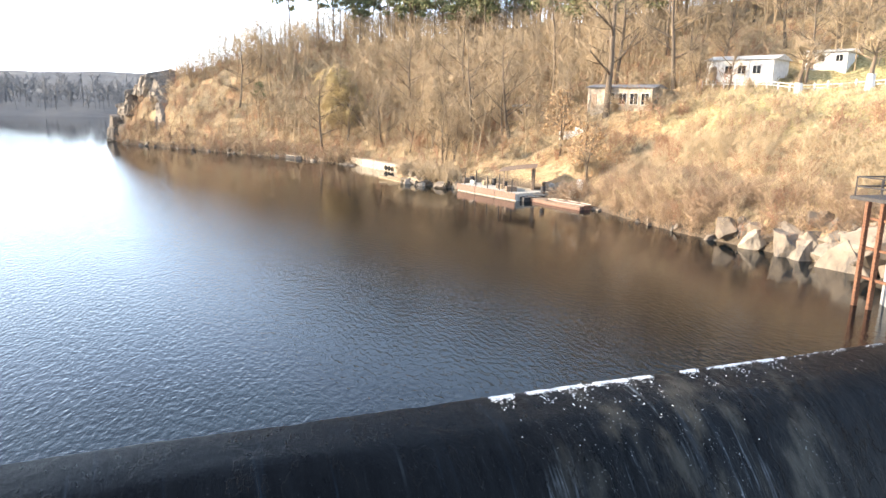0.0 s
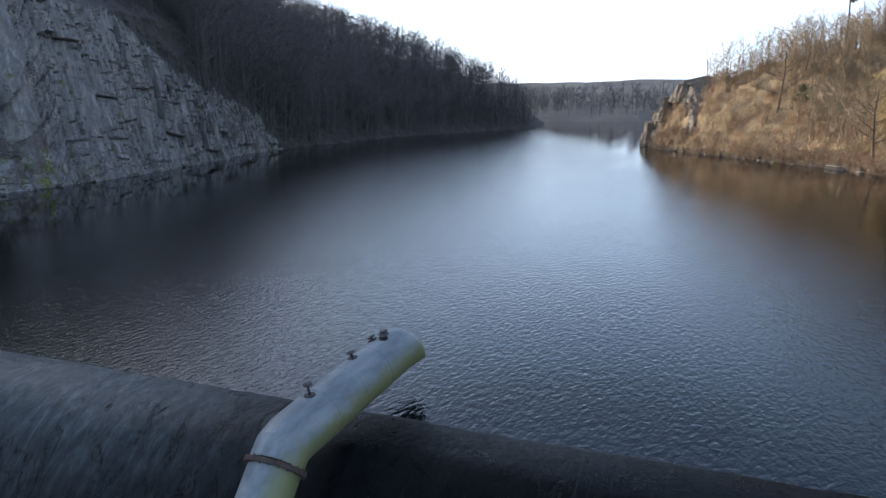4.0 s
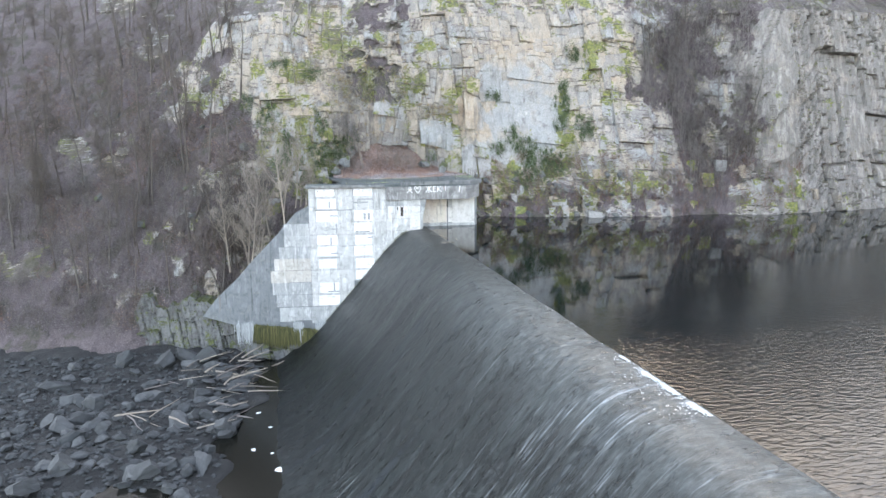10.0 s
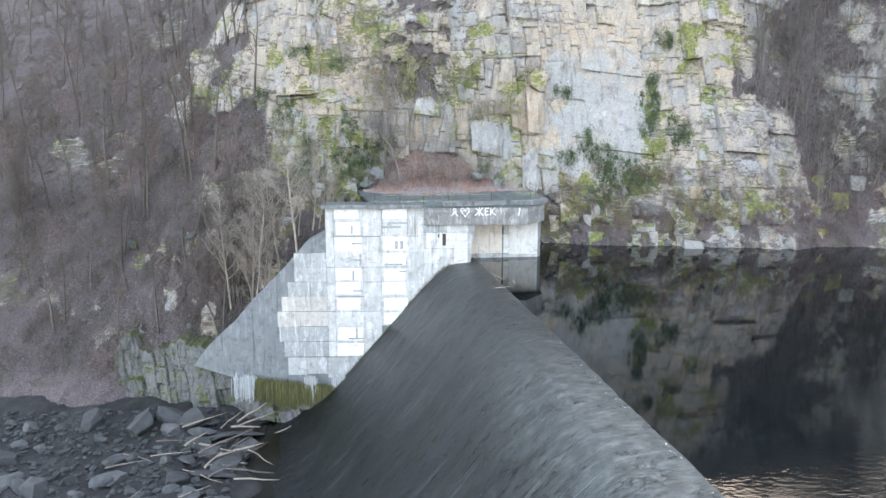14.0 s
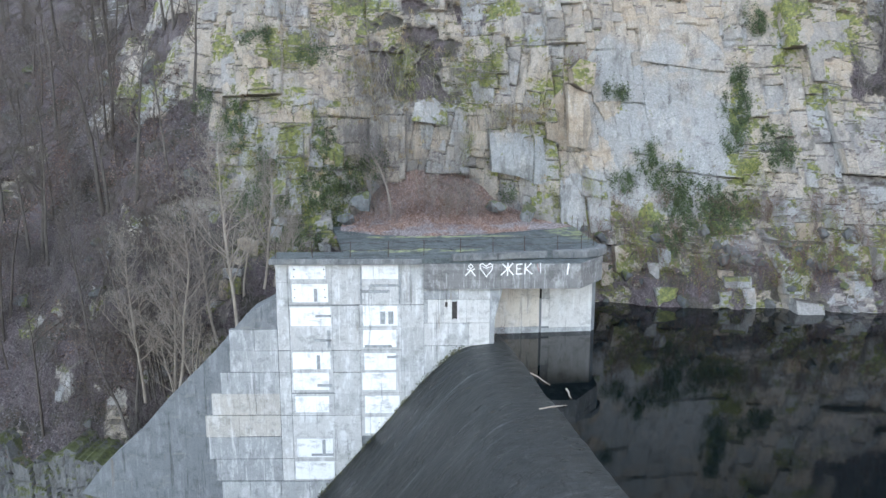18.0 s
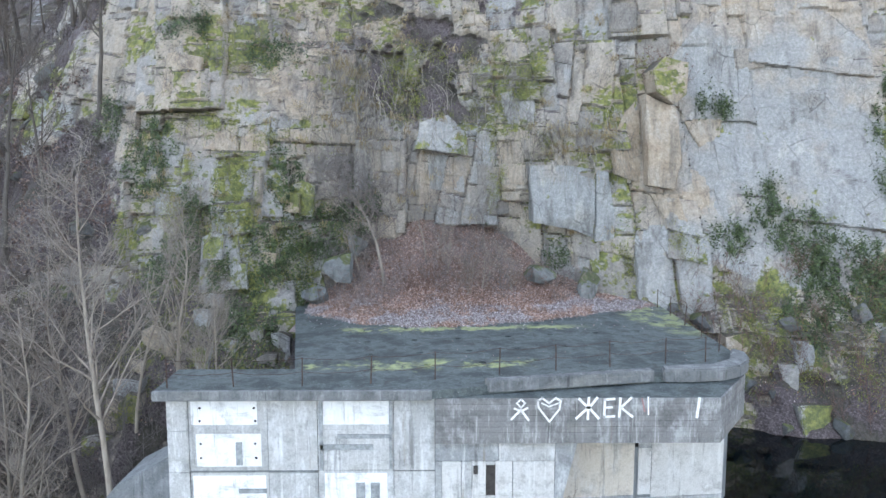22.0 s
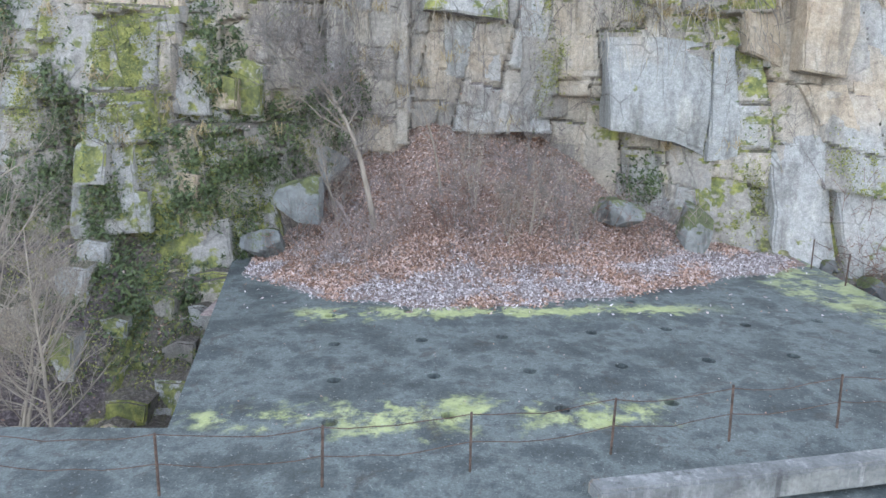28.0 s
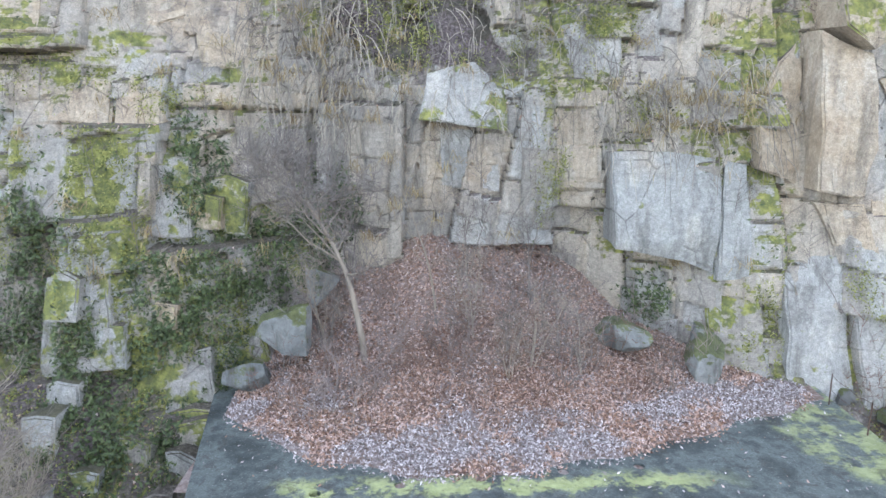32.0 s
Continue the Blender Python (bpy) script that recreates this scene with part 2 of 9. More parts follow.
# ---- materials ----
def rock_material():
    k = Mat("cliff rock", 0.9)
    p = k.pos()
    cell = k.attr("cell")
    soil = k.attr("soil")
    col = k.ramp(cell, [(0.0, (0.30, 0.315, 0.325)), (0.22, (0.34, 0.345, 0.35)), (0.42, (0.27, 0.255, 0.245)), (0.58, (0.37, 0.335, 0.30)), (0.75, (0.385, 0.33, 0.275)), (1.0, (0.28, 0.27, 0.26))])
    warm = k.math('ADD', k.noise(p, 0.35, 4, 0.6), k.math('MULTIPLY', k.attr("warm"), 0.30))
    col = k.mix(k.math('MULTIPLY', k.smooth(warm, 0.52, 0.80), 0.62), col, k.ramp(k.noise(p, 1.3, 5, 0.65), [(0.3, (0.27, 0.185, 0.125)), (0.5, (0.42, 0.335, 0.25)), (0.7, (0.50, 0.43, 0.36))]))
    stain = k.noise(k.pos(1.2, 1.2, 0.14), 1.0, 5, 0.65)
    stain = k.math('ADD', stain, k.math('MULTIPLY', k.smooth(k.axis(0), 46.0, 58.0), 0.15))
    col = k.mix(k.math('MULTIPLY', k.smooth(stain, 0.5, 0.7), 0.55), col, (0.10, 0.098, 0.094))
    pale = k.noise(k.pos(1.0, 1.0, 0.3), 0.8, 5, 0.65)
    col = k.mix(k.math('MULTIPLY', k.smooth(pale, 0.56, 0.7), 0.45), col, (0.52, 0.50, 0.47))
    grain = k.noise(p, 6.0, 9, 0.75)
    col = k.mix(0.75, col, k.ramp(grain, [(0.3, (0.25, 0.25, 0.25)), (0.7, (0.68, 0.67, 0.65))]), 'OVERLAY')
    col = k.mix(0.55, col, k.ramp(k.noise(p, 26.0, 4, 0.72), [(0.3, (0.2, 0.2, 0.2)), (0.7, (0.78, 0.78, 0.77))]), 'OVERLAY')
    vc = k.n("TexVoronoi")
    vc.feature = 'DISTANCE_TO_EDGE'
    vc.inputs["Scale"].default_value = 0.55
    wv = k.n("Vector" + "Math")
    k.l(k.pos(1.5, 0.5, 0.75), wv.inputs[0])
    nn = k.n("TexNoise")
    nn.inputs["Scale"].default_value = 1.4
    nn.inputs["Detail"].default_value = 4
    k.l(p, nn.inputs["Vector"])
    sc = k.n("Vector" + "Math")
    sc.operation = 'SCALE'
    sc.inputs["Scale"].default_value = 0.16
    k.l(nn.outputs["Color"], sc.inputs[0])
    k.l(sc.outputs[0], wv.inputs[1])
    k.l(wv.outputs[0], vc.inputs["Vector"])
    fine = k.math('MULTIPLY', k.math('SUBTRACT', 1.0, k.smooth(vc.outputs["Distance"], 0.002, 0.014)), k.smooth(k.noise(p, 0.5, 3), 0.42, 0.62))
    col = k.mix(k.math('MULTIPLY', fine, 0.5), col, (0.07, 0.065, 0.06))
    nz = k.normal_z()
    mo = k.math('ADD', k.noise(p, 0.42, 4, 0.6), k.math('MULTIPLY', k.noise(p, 2.6, 5, 0.65), 0.6))
    mo = k.math('ADD', mo, k.math('MULTIPLY', nz, 0.42))
    mo = k.math('ADD', mo, k.math('MULTIPLY', k.attr("moss"), 0.36))
    mossc = k.ramp(k.noise(p, 3.2, 5, 0.7), [(0.28, (0.033, 0.042, 0.015)), (0.45, (0.10, 0.12, 0.03)), (0.6, (0.22, 0.23, 0.055)), (0.78, (0.38, 0.37, 0.11))])
    col = k.mix(k.math('MULTIPLY', k.smooth(mo, 1.12, 1.20), 0.9), col, mossc)
    lit = k.ramp(k.noise(p, 9.0, 4, 0.75), [(0.3, (0.024, 0.019, 0.02)), (0.5, (0.088, 0.07, 0.073)), (0.7, (0.23, 0.195, 0.205))])
    lit = k.mix(k.math('MULTIPLY', k.smooth(k.noise(p, 0.33, 5, 0.65), 0.50, 0.60), 0.7), lit, k.ramp(k.noise(p, 2.5, 4, 0.7), [(0.35, (0.02, 0.022, 0.014)), (0.65, (0.075, 0.07, 0.05))]))
    # litter goes darker brown along the lake, from x 66 to 92
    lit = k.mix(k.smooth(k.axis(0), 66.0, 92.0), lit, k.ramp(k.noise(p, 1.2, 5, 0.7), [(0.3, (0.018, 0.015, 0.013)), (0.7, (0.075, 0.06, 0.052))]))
    soilm = k.math('ADD', soil, k.math('MULTIPLY', k.math('SUBTRACT', k.noise(p, 1.1, 5, 0.65), 0.5), 1.3))
    ledge = k.smooth(nz, 0.5, 0.72)
    col = k.mix(k.math('MAXIMUM', k.smooth(soilm, 0.42, 0.62), k.math('MULTIPLY', ledge, 0.85)), col, lit)
    h = k.math('ADD', k.noise(p, 2.2, 8, 0.72), k.math('MULTIPLY', fine, -0.35))
    nb = k.bump(k.noise(p, 9.0, 6, 0.7), 0.8, 0.05)
    return k.done(col, k.bump(h, 0.8, 0.14, nb))


def concrete_material(name, light, dark, streak=1.0, wet=0.8):
    k = Mat(name, wet)
    p = k.pos()
    n1 = k.noise(p, 0.55, 5, 0.6)
    n2 = k.noise(k.pos(1.5, 1.5, 0.12), 1.6, 5, 0.65)
    col = k.mix(k.smooth(n1, 0.35, 0.7), light, dark)
    col = k.mix(k.math('MULTIPLY', k.smooth(n2, 0.52, 0.72), 0.7 * streak), col, tuple(c * 0.35 for c in dark))
    gr = k.noise(p, 11.0, 5, 0.7)
    col = k.mix(0.35, col, k.ramp(gr, [(0.25, 0.15), (0.75, 0.8)]), 'OVERLAY')
    return k.done(col, k.bump(k.math('ADD', gr, k.noise(p, 2.0, 4)), 0.35, 0.03))


def spill_material():
    k = Mat("wet spillway concrete", 0.45)
    p = k.pos()
    al, dn = k.attr("along"), k.attr("down")
    k.l(k.math('SUBTRACT', 0.24, k.math('MULTIPLY', k.smooth(al, 55.0, 78.0), 0.16)), k.b.inputs["Specular IOR Level"])

    def stretched(f):
        cv = k.n("CombineXYZ")
        k.l(al, cv.inputs[0])
        k.l(k.math('MULTIPLY', dn, f), cv.inputs[1])
        return cv.outputs[0]
    long_, patch = stretched(0.06), stretched(0.3)
    st = k.noise(long_, 1.3, 6, 0.7)
    st2 = k.noise(long_, 0.22, 4, 0.6)
    mott = k.noise(stretched(0.5), 2.0, 8, 0.76)
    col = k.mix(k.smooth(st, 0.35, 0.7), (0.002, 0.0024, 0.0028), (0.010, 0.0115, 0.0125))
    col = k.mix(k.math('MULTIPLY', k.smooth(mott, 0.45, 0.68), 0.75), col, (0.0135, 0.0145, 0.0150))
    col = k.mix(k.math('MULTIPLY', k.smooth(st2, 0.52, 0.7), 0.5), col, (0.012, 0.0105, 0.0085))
    # tone by position: greyer where al is under about 58
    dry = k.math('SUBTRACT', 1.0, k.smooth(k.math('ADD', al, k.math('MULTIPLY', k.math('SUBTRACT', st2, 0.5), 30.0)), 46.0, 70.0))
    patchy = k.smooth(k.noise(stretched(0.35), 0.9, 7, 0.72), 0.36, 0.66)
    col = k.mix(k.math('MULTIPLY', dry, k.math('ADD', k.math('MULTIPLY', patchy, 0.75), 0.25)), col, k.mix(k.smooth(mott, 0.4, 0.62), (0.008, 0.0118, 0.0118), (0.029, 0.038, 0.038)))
    # pale band along the crest: reflected sky put into the colour
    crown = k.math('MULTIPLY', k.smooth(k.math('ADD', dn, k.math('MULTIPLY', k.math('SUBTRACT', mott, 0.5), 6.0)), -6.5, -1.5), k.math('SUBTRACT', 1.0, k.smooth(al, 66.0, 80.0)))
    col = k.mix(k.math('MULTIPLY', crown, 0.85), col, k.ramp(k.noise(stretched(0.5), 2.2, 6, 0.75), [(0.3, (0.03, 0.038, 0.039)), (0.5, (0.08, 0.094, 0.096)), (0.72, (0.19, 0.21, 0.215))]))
    # darker again by the far abutment, and blackened from al 64 on
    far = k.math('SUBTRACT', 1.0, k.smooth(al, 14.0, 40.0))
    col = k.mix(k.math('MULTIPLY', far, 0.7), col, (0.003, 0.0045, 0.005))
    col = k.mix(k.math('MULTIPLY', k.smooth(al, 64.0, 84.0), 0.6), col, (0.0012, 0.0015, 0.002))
    blue = k.noise(long_, 0.8, 5, 0.7)
    col = k.mix(k.math('MULTIPLY', k.smooth(blue, 0.56, 0.7), 0.7), col, (0.014, 0.021, 0.029))
    fine = k.noise(long_, 4.5, 5, 0.75)
    gaps = k.smooth(k.noise(patch, 0.9, 5, 0.7), 0.40, 0.62)

    def run(centre, half, level, fade):
        w = k.math('SUBTRACT', 1.0, k.smooth(k.math('ABSOLUTE', k.math('SUBTRACT', al, centre)), half * 0.3, half))
        return k.math('MULTIPLY', k.math('MULTIPLY', w, k.smooth(fine, level, level + 0.16)), fade)
    runs = run(52.2, 1.1, 0.47, 0.75)
    for c_, h_, l_, f_ in ((54.6, 0.9, 0.48, 0.7), (57.5, 0.6, 0.5, 0.4), (49.0, 0.5, 0.5, 0.4), (45.5, 0.6, 0.52, 0.35), (108.5, 5.5, 0.54, 0.28), (50.6, 2.4, 0.50, 0.5), (56.2, 2.2, 0.51, 0.45), (47.0, 1.8, 0.52, 0.35), (41.5, 1.2, 0.52, 0.35), (60.5, 1.6, 0.52, 0.4), (102.0, 1.0, 0.5, 0.22), (88.0, 2.0, 0.6, 0.15), (36.0, 0.5, 0.5, 0.3), (27.5, 0.4, 0.5, 0.25), (18.0, 0.3, 0.5, 0.25), (66.0, 1.4, 0.6, 0.2)):
        runs = k.math('MAXIMUM', runs, run(c_, h_, l_, f_))
    col = k.mix(k.math('MULTIPLY', runs, gaps), col, (0.42, 0.47, 0.51))
    hair = k.math('MULTIPLY', k.smooth(k.noise(stretched(0.02), 5.0, 5, 0.7), 0.60, 0.68), k.smooth(k.noise(patch, 0.35, 4, 0.6), 0.42, 0.6))
    col = k.mix(k.math('MULTIPLY', hair, k.math('ADD', k.math('MULTIPLY', dry, 0.65), 0.15)), col, (0.20, 0.225, 0.235))
    # algae film and foam flecks below the overflow
    near = k.math('SUBTRACT', 1.0, k.smooth(k.math('ABSOLUTE', k.math('SUBTRACT', al, 109.0)), 4.0, 9.0))
    film = k.math('MULTIPLY', near, k.smooth(k.noise(stretched(0.5), 0.55, 5, 0.65), 0.47, 0.66))
    col = k.mix(k.math('MULTIPLY', film, 0.45), col, (0.085, 0.078, 0.06))
    fleck = k.math('MULTIPLY', k.smooth(k.noise(p, 11.0, 3, 0.65), 0.66, 0.71), k.math('ADD', k.math('MULTIPLY', k.math('MULTIPLY', near, k.smooth(k.noise(stretched(0.5), 0.4, 3, 0.6), 0.45, 0.6)), 0.9), 0.04))
    col = k.mix(fleck, col, (0.55, 0.56, 0.56))
    crack = k.math('SUBTRACT', 1.0, k.smooth(k.math('ABSOLUTE', k.math('SUBTRACT', k.noise(stretched(0.55), 0.35, 6, 0.6), 0.5)), 0.0, 0.008))
    col = k.mix(k.math('MULTIPLY', crack, 0.8), col, (0.002, 0.002, 0.002))
    spots = k.noise(p, 6.0, 3, 0.8)
    col = k.mix(k.math('MULTIPLY', k.smooth(spots, 0.66, 0.74), 0.3), col, (0.11, 0.11, 0.105))
    h = k.math('ADD', k.noise(stretched(0.6), 2.4, 7, 0.72), k.math('MULTIPLY', st, 0.3))
    h = k.math('SUBTRACT', h, k.math('MULTIPLY', crack, 0.5))
    return k.done(col, k.bump(h, 0.45, 0.16), k.ramp(mott, [(0.3, 0.20), (0.7, 0.46)]))


def water_material(name, body, wind):
    k = Mat(name, 0.04)
    k.b.inputs["IOR"].default_value = 1.33
    p = k.pos(1.0, 1.5, 1.0)
    w2 = k.noise(k.pos(0.8, 1.3, 1.0), 5.0, 3, 0.55, 0.3)
    if not wind:
        return k.done(body, k.bump(w2, 0.6, 0.03))
    w1 = k.noise(k.pos(0.7, 1.35, 1.0), 3.0, 2, 0.45, 0.5)
    h = k.math('ADD', k.math('MULTIPLY', w1, 0.8), k.math('MULTIPLY', w2, 0.3))
    gust = k.math('MULTIPLY', k.math('SUBTRACT', k.noise(p, 0.06, 4, 0.6), 0.5), 16.0)
    g = k.math('ADD', k.math('SUBTRACT', k.math('MULTIPLY', k.axis(0), 0.50), k.axis(1)), gust)
    lee = k.math('ADD', k.math('SUBTRACT', k.axis(1), k.math('MULTIPLY', k.axis(0), 0.52)), k.math('ADD', gust, 149.6))
    amt = k.math('MULTIPLY', k.smooth(g, 42.0, 60.0), k.math('ADD', k.math('MULTIPLY', k.smooth(lee, 2.0, 34.0), 0.85), 0.15))
    amt = k.math('ADD', k.math('MULTIPLY', amt, 0.98), 0.02)
    return k.done(body, k.bump(k.math('MULTIPLY', h, amt), 1.0, 0.046), k.math('ADD', k.math('MULTIPLY', amt, 0.05), 0.03))


def ground_material(name, a, b, c, scale=1.0):
    k = Mat(name, 0.95)
    p = k.pos()
    n1 = k.noise(p, 0.16 * scale, 5, 0.6)
    n2 = k.noise(p, 3.5 * scale, 5, 0.7)
    col = k.ramp(n1, [(0.3, a), (0.5, b), (0.7, c)])
    col = k.mix(0.6, col, k.ramp(n2, [(0.25, 0.12), (0.75, 0.85)]), 'OVERLAY')
    return k.done(col, k.bump(n2, 0.8, 0.25))


def plain_material(name, col, rough=0.7, metal=0.0, var=0.3, scale=6.0):
    k = Mat(name, rough, metal)
    p = k.pos()
    n = k.noise(p, scale, 5, 0.65)
    dark, lite = tuple(x * (1 - var) for x in col), tuple(min(1, x * (1 + var)) for x in col)
    return k.done(k.mix(k.smooth(n, 0.3, 0.7), dark, lite), k.bump(n, 0.25, 0.02))


def bank_material():
    k = Mat("sunny bank", 0.95)
    p = k.pos()
    n1, n2 = k.noise(p, 0.18, 5, 0.65), k.noise(p, 3.0, 6, 0.72)
    col = k.ramp(n1, [(0.3, (0.22, 0.115, 0.055)), (0.42, (0.30, 0.19, 0.095)), (0.55, (0.40, 0.30, 0.165)), (0.66, (0.33, 0.225, 0.12)), (0.75, (0.26, 0.14, 0.075))])
    lawn = k.math('MULTIPLY', k.smooth(k.math('ADD', k.axis(2), k.math('MULTIPLY', n1, 3.0)), 9.5, 12.0), k.math('SUBTRACT', 1.0, k.smooth(k.axis(0), 68.0, 84.0)))
    col = k.mix(lawn, col, k.ramp(n2, [(0.3, (0.30, 0.25, 0.09)), (0.5, (0.40, 0.33, 0.14)), (0.7, (0.50, 0.41, 0.21))]))
    col = k.mix(0.7, col, k.ramp(n2, [(0.28, 0.1), (0.72, 0.85)]), 'OVERLAY')
    # bank colour goes darker brown below about 1.7 m
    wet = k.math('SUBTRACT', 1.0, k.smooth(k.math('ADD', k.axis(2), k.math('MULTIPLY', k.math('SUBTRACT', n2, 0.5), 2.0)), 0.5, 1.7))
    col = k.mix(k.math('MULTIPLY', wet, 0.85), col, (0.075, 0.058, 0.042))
    return k.done(col, k.bump(n2, 1.0, 0.35))


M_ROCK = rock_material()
M_CONC = concrete_material("weathered concrete", (0.34, 0.335, 0.32), (0.21, 0.21, 0.205))
M_SPILL = spill_material()
M_LAKE = water_material("lake water", (0.0012, 0.004, 0.0055), True)
M_POOL = water_material("pool water", (0.012, 0.012, 0.010), False)
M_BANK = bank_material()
M_BED = ground_material("river bed", (0.014, 0.015, 0.016), (0.028, 0.029, 0.030), (0.05, 0.05, 0.05), 2.0)

# ---- the dam: crest line from the far abutment ----
C0 = Vector((4.86, 0.0, 0.0))
CDIR = Vector((0.131, -0.9914, 0.0)).normalized()
CUP = Vector((0.9914, 0.131, 0.0)).normalized()


def dam(s, u, z):
    return C0 + CDIR * s + CUP * u + Vector((0, 0, z))


# downstream profile: u (negative downstream), z
PROF = [(1.2, -6.0), (0.9, -0.7), (0.5, -0.15), (0.1, 0.02), (-0.8, 0.03), (-2.2, -0.10), (-3.2, -0.55), (-4.2, -1.4), (-5.4, -2.7), (-7.2, -4.9),
        (-9.0, -7.0), (-10.8, -9.0), (-12.6, -11.0), (-14.4, -12.8), (-16.2, -14.2), (-18.0, -15.1), (-20.0, -15.6), (-24.0, -15.8)]


def spillway():
    ss = np.arange(-4.0, 126.0, 0.3)
    pu, pz = np.array(PROF).T
    t = np.linspace(0, len(PROF) - 1, 110)
    u = np.interp(t, range(len(PROF)), pu)
    z = np.interp(t, range(len(PROF)), pz)
    for _ in range(3):
        u[1:-1] = (u[:-2] + 2 * u[1:-1] + u[2:]) / 4
        z[1:-1] = (z[:-2] + 2 * z[1:-1] + z[2:]) / 4
    S, U = np.meshgrid(ss, u, indexing='ij')
    Z = np.repeat(z[None], len(ss), 0)
    worn = (fbm(S * 0.35, U * 0.5, 5) - 0.5) * 0.30 + (fbm(S * 1.6, U * 0.3, 9) - 0.5) * 0.07
    worn *= np.clip((-U - 0.8) / 3, 0.16, 1)
    r_, _, _, gap = joints(S, U, 2.6, 1.9, 31)
    worn = worn + ((r_[0] - 0.5) * 0.022 - 0.015 * np.clip(1 - gap / 0.25, 0, 1)) * np.clip((-U + 0.2) / 0.8, 0, 1) * np.clip((95 - S) / 15, 0.2, 1)
    Z = Z + worn
    V = np.stack([C0.x + CDIR.x * S + CUP.x * U, C0.y + CDIR.y * S + CUP.y * U, Z], -1).reshape(-1, 3)
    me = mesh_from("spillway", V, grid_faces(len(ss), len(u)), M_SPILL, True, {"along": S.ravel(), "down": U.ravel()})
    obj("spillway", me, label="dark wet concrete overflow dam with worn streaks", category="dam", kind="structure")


spillway()

# ---- water ----
def sheet(name, pts, material, label):
    me = mesh_from(name, pts, [list(range(len(pts)))], material)
    return obj(name, me, label=label, category="water", kind="structure")


_a, _b = dam(-30, -0.25, 0.0), dam(150, -0.25, 0.0)
sheet("water", [(_a.x, _a.y, 0), (_b.x, _b.y, 0), (40, -330, 0), (900, -330, 0), (900, 330, 0), (0, 330, 0)], M_LAKE, "dark lake water rippled by wind, calm below the cliff")
sheet("pool", [(-60, -150, -15.2), (10, -150, -15.2), (10, 12, -15.2), (-60, 12, -15.2)], M_POOL, "still dark pool at the foot of the dam")

# ---- the shaded cliff and wooded slope ----
CX = [-160, -60, -35, -22, -14, -8, -4, 4, 8, 13, 22, 38, 46, 55, 75, 100, 135, 222, 320, 420]
YLOW = [12, 2, -3, 1, 2, 5, 9, 9, 9.5, 9, 8, 5, 6, 4.5, 10, 19, 33, 42, 27, 60]
Y0 = [34, 22, 14, 8, 6, 8, 13, 13, 12, 10, 8.8, 6, 7, 5.5, 11, 20, 35, 45, 30, 62]
Y6 = [42, 30, 21, 13, 11.8, 14.5, 18.2, 18.4, 16.4, 14.8, 12.5, 10, 12, 8, 13, 22, 36.5, 53, 40, 72]
Y15 = [56, 42, 30, 18, 15.0, 16.4, 18.0, 18.2, 17.2, 16.8, 17, 15, 16, 10, 14.5, 24, 39, 66, 56, 88]
Y28 = [78, 58, 44, 25, 20, 24, 25, 24, 21, 20, 20, 21, 23, 14, 17, 28, 47, 86, 84, 116]
Y45 = [110, 84, 72, 56, 44, 40, 38, 36, 34, 33, 33, 36, 44, 42, 48, 62, 96, 130, 150, 190]
Y58 = [190, 170, 160, 150, 150, 150, 150, 150, 150, 150, 150, 150, 150, 150, 150, 170, 210, 260, 330, 380]
ZK = [-18, 0, 6, 15, 28, 49, 66]


def cliff_base(x, z):
    cols = np.stack([np.interp(x, CX, c) for c in (YLOW, Y0, Y6, Y15, Y28, Y45, Y58)])
    y = cols[0]
    for k in range(len(ZK) - 1):
        f = np.clip((z - ZK[k]) / (ZK[k + 1] - ZK[k]), 0, 1)
        y = y + (cols[k + 1] - cols[k]) * f
    return y


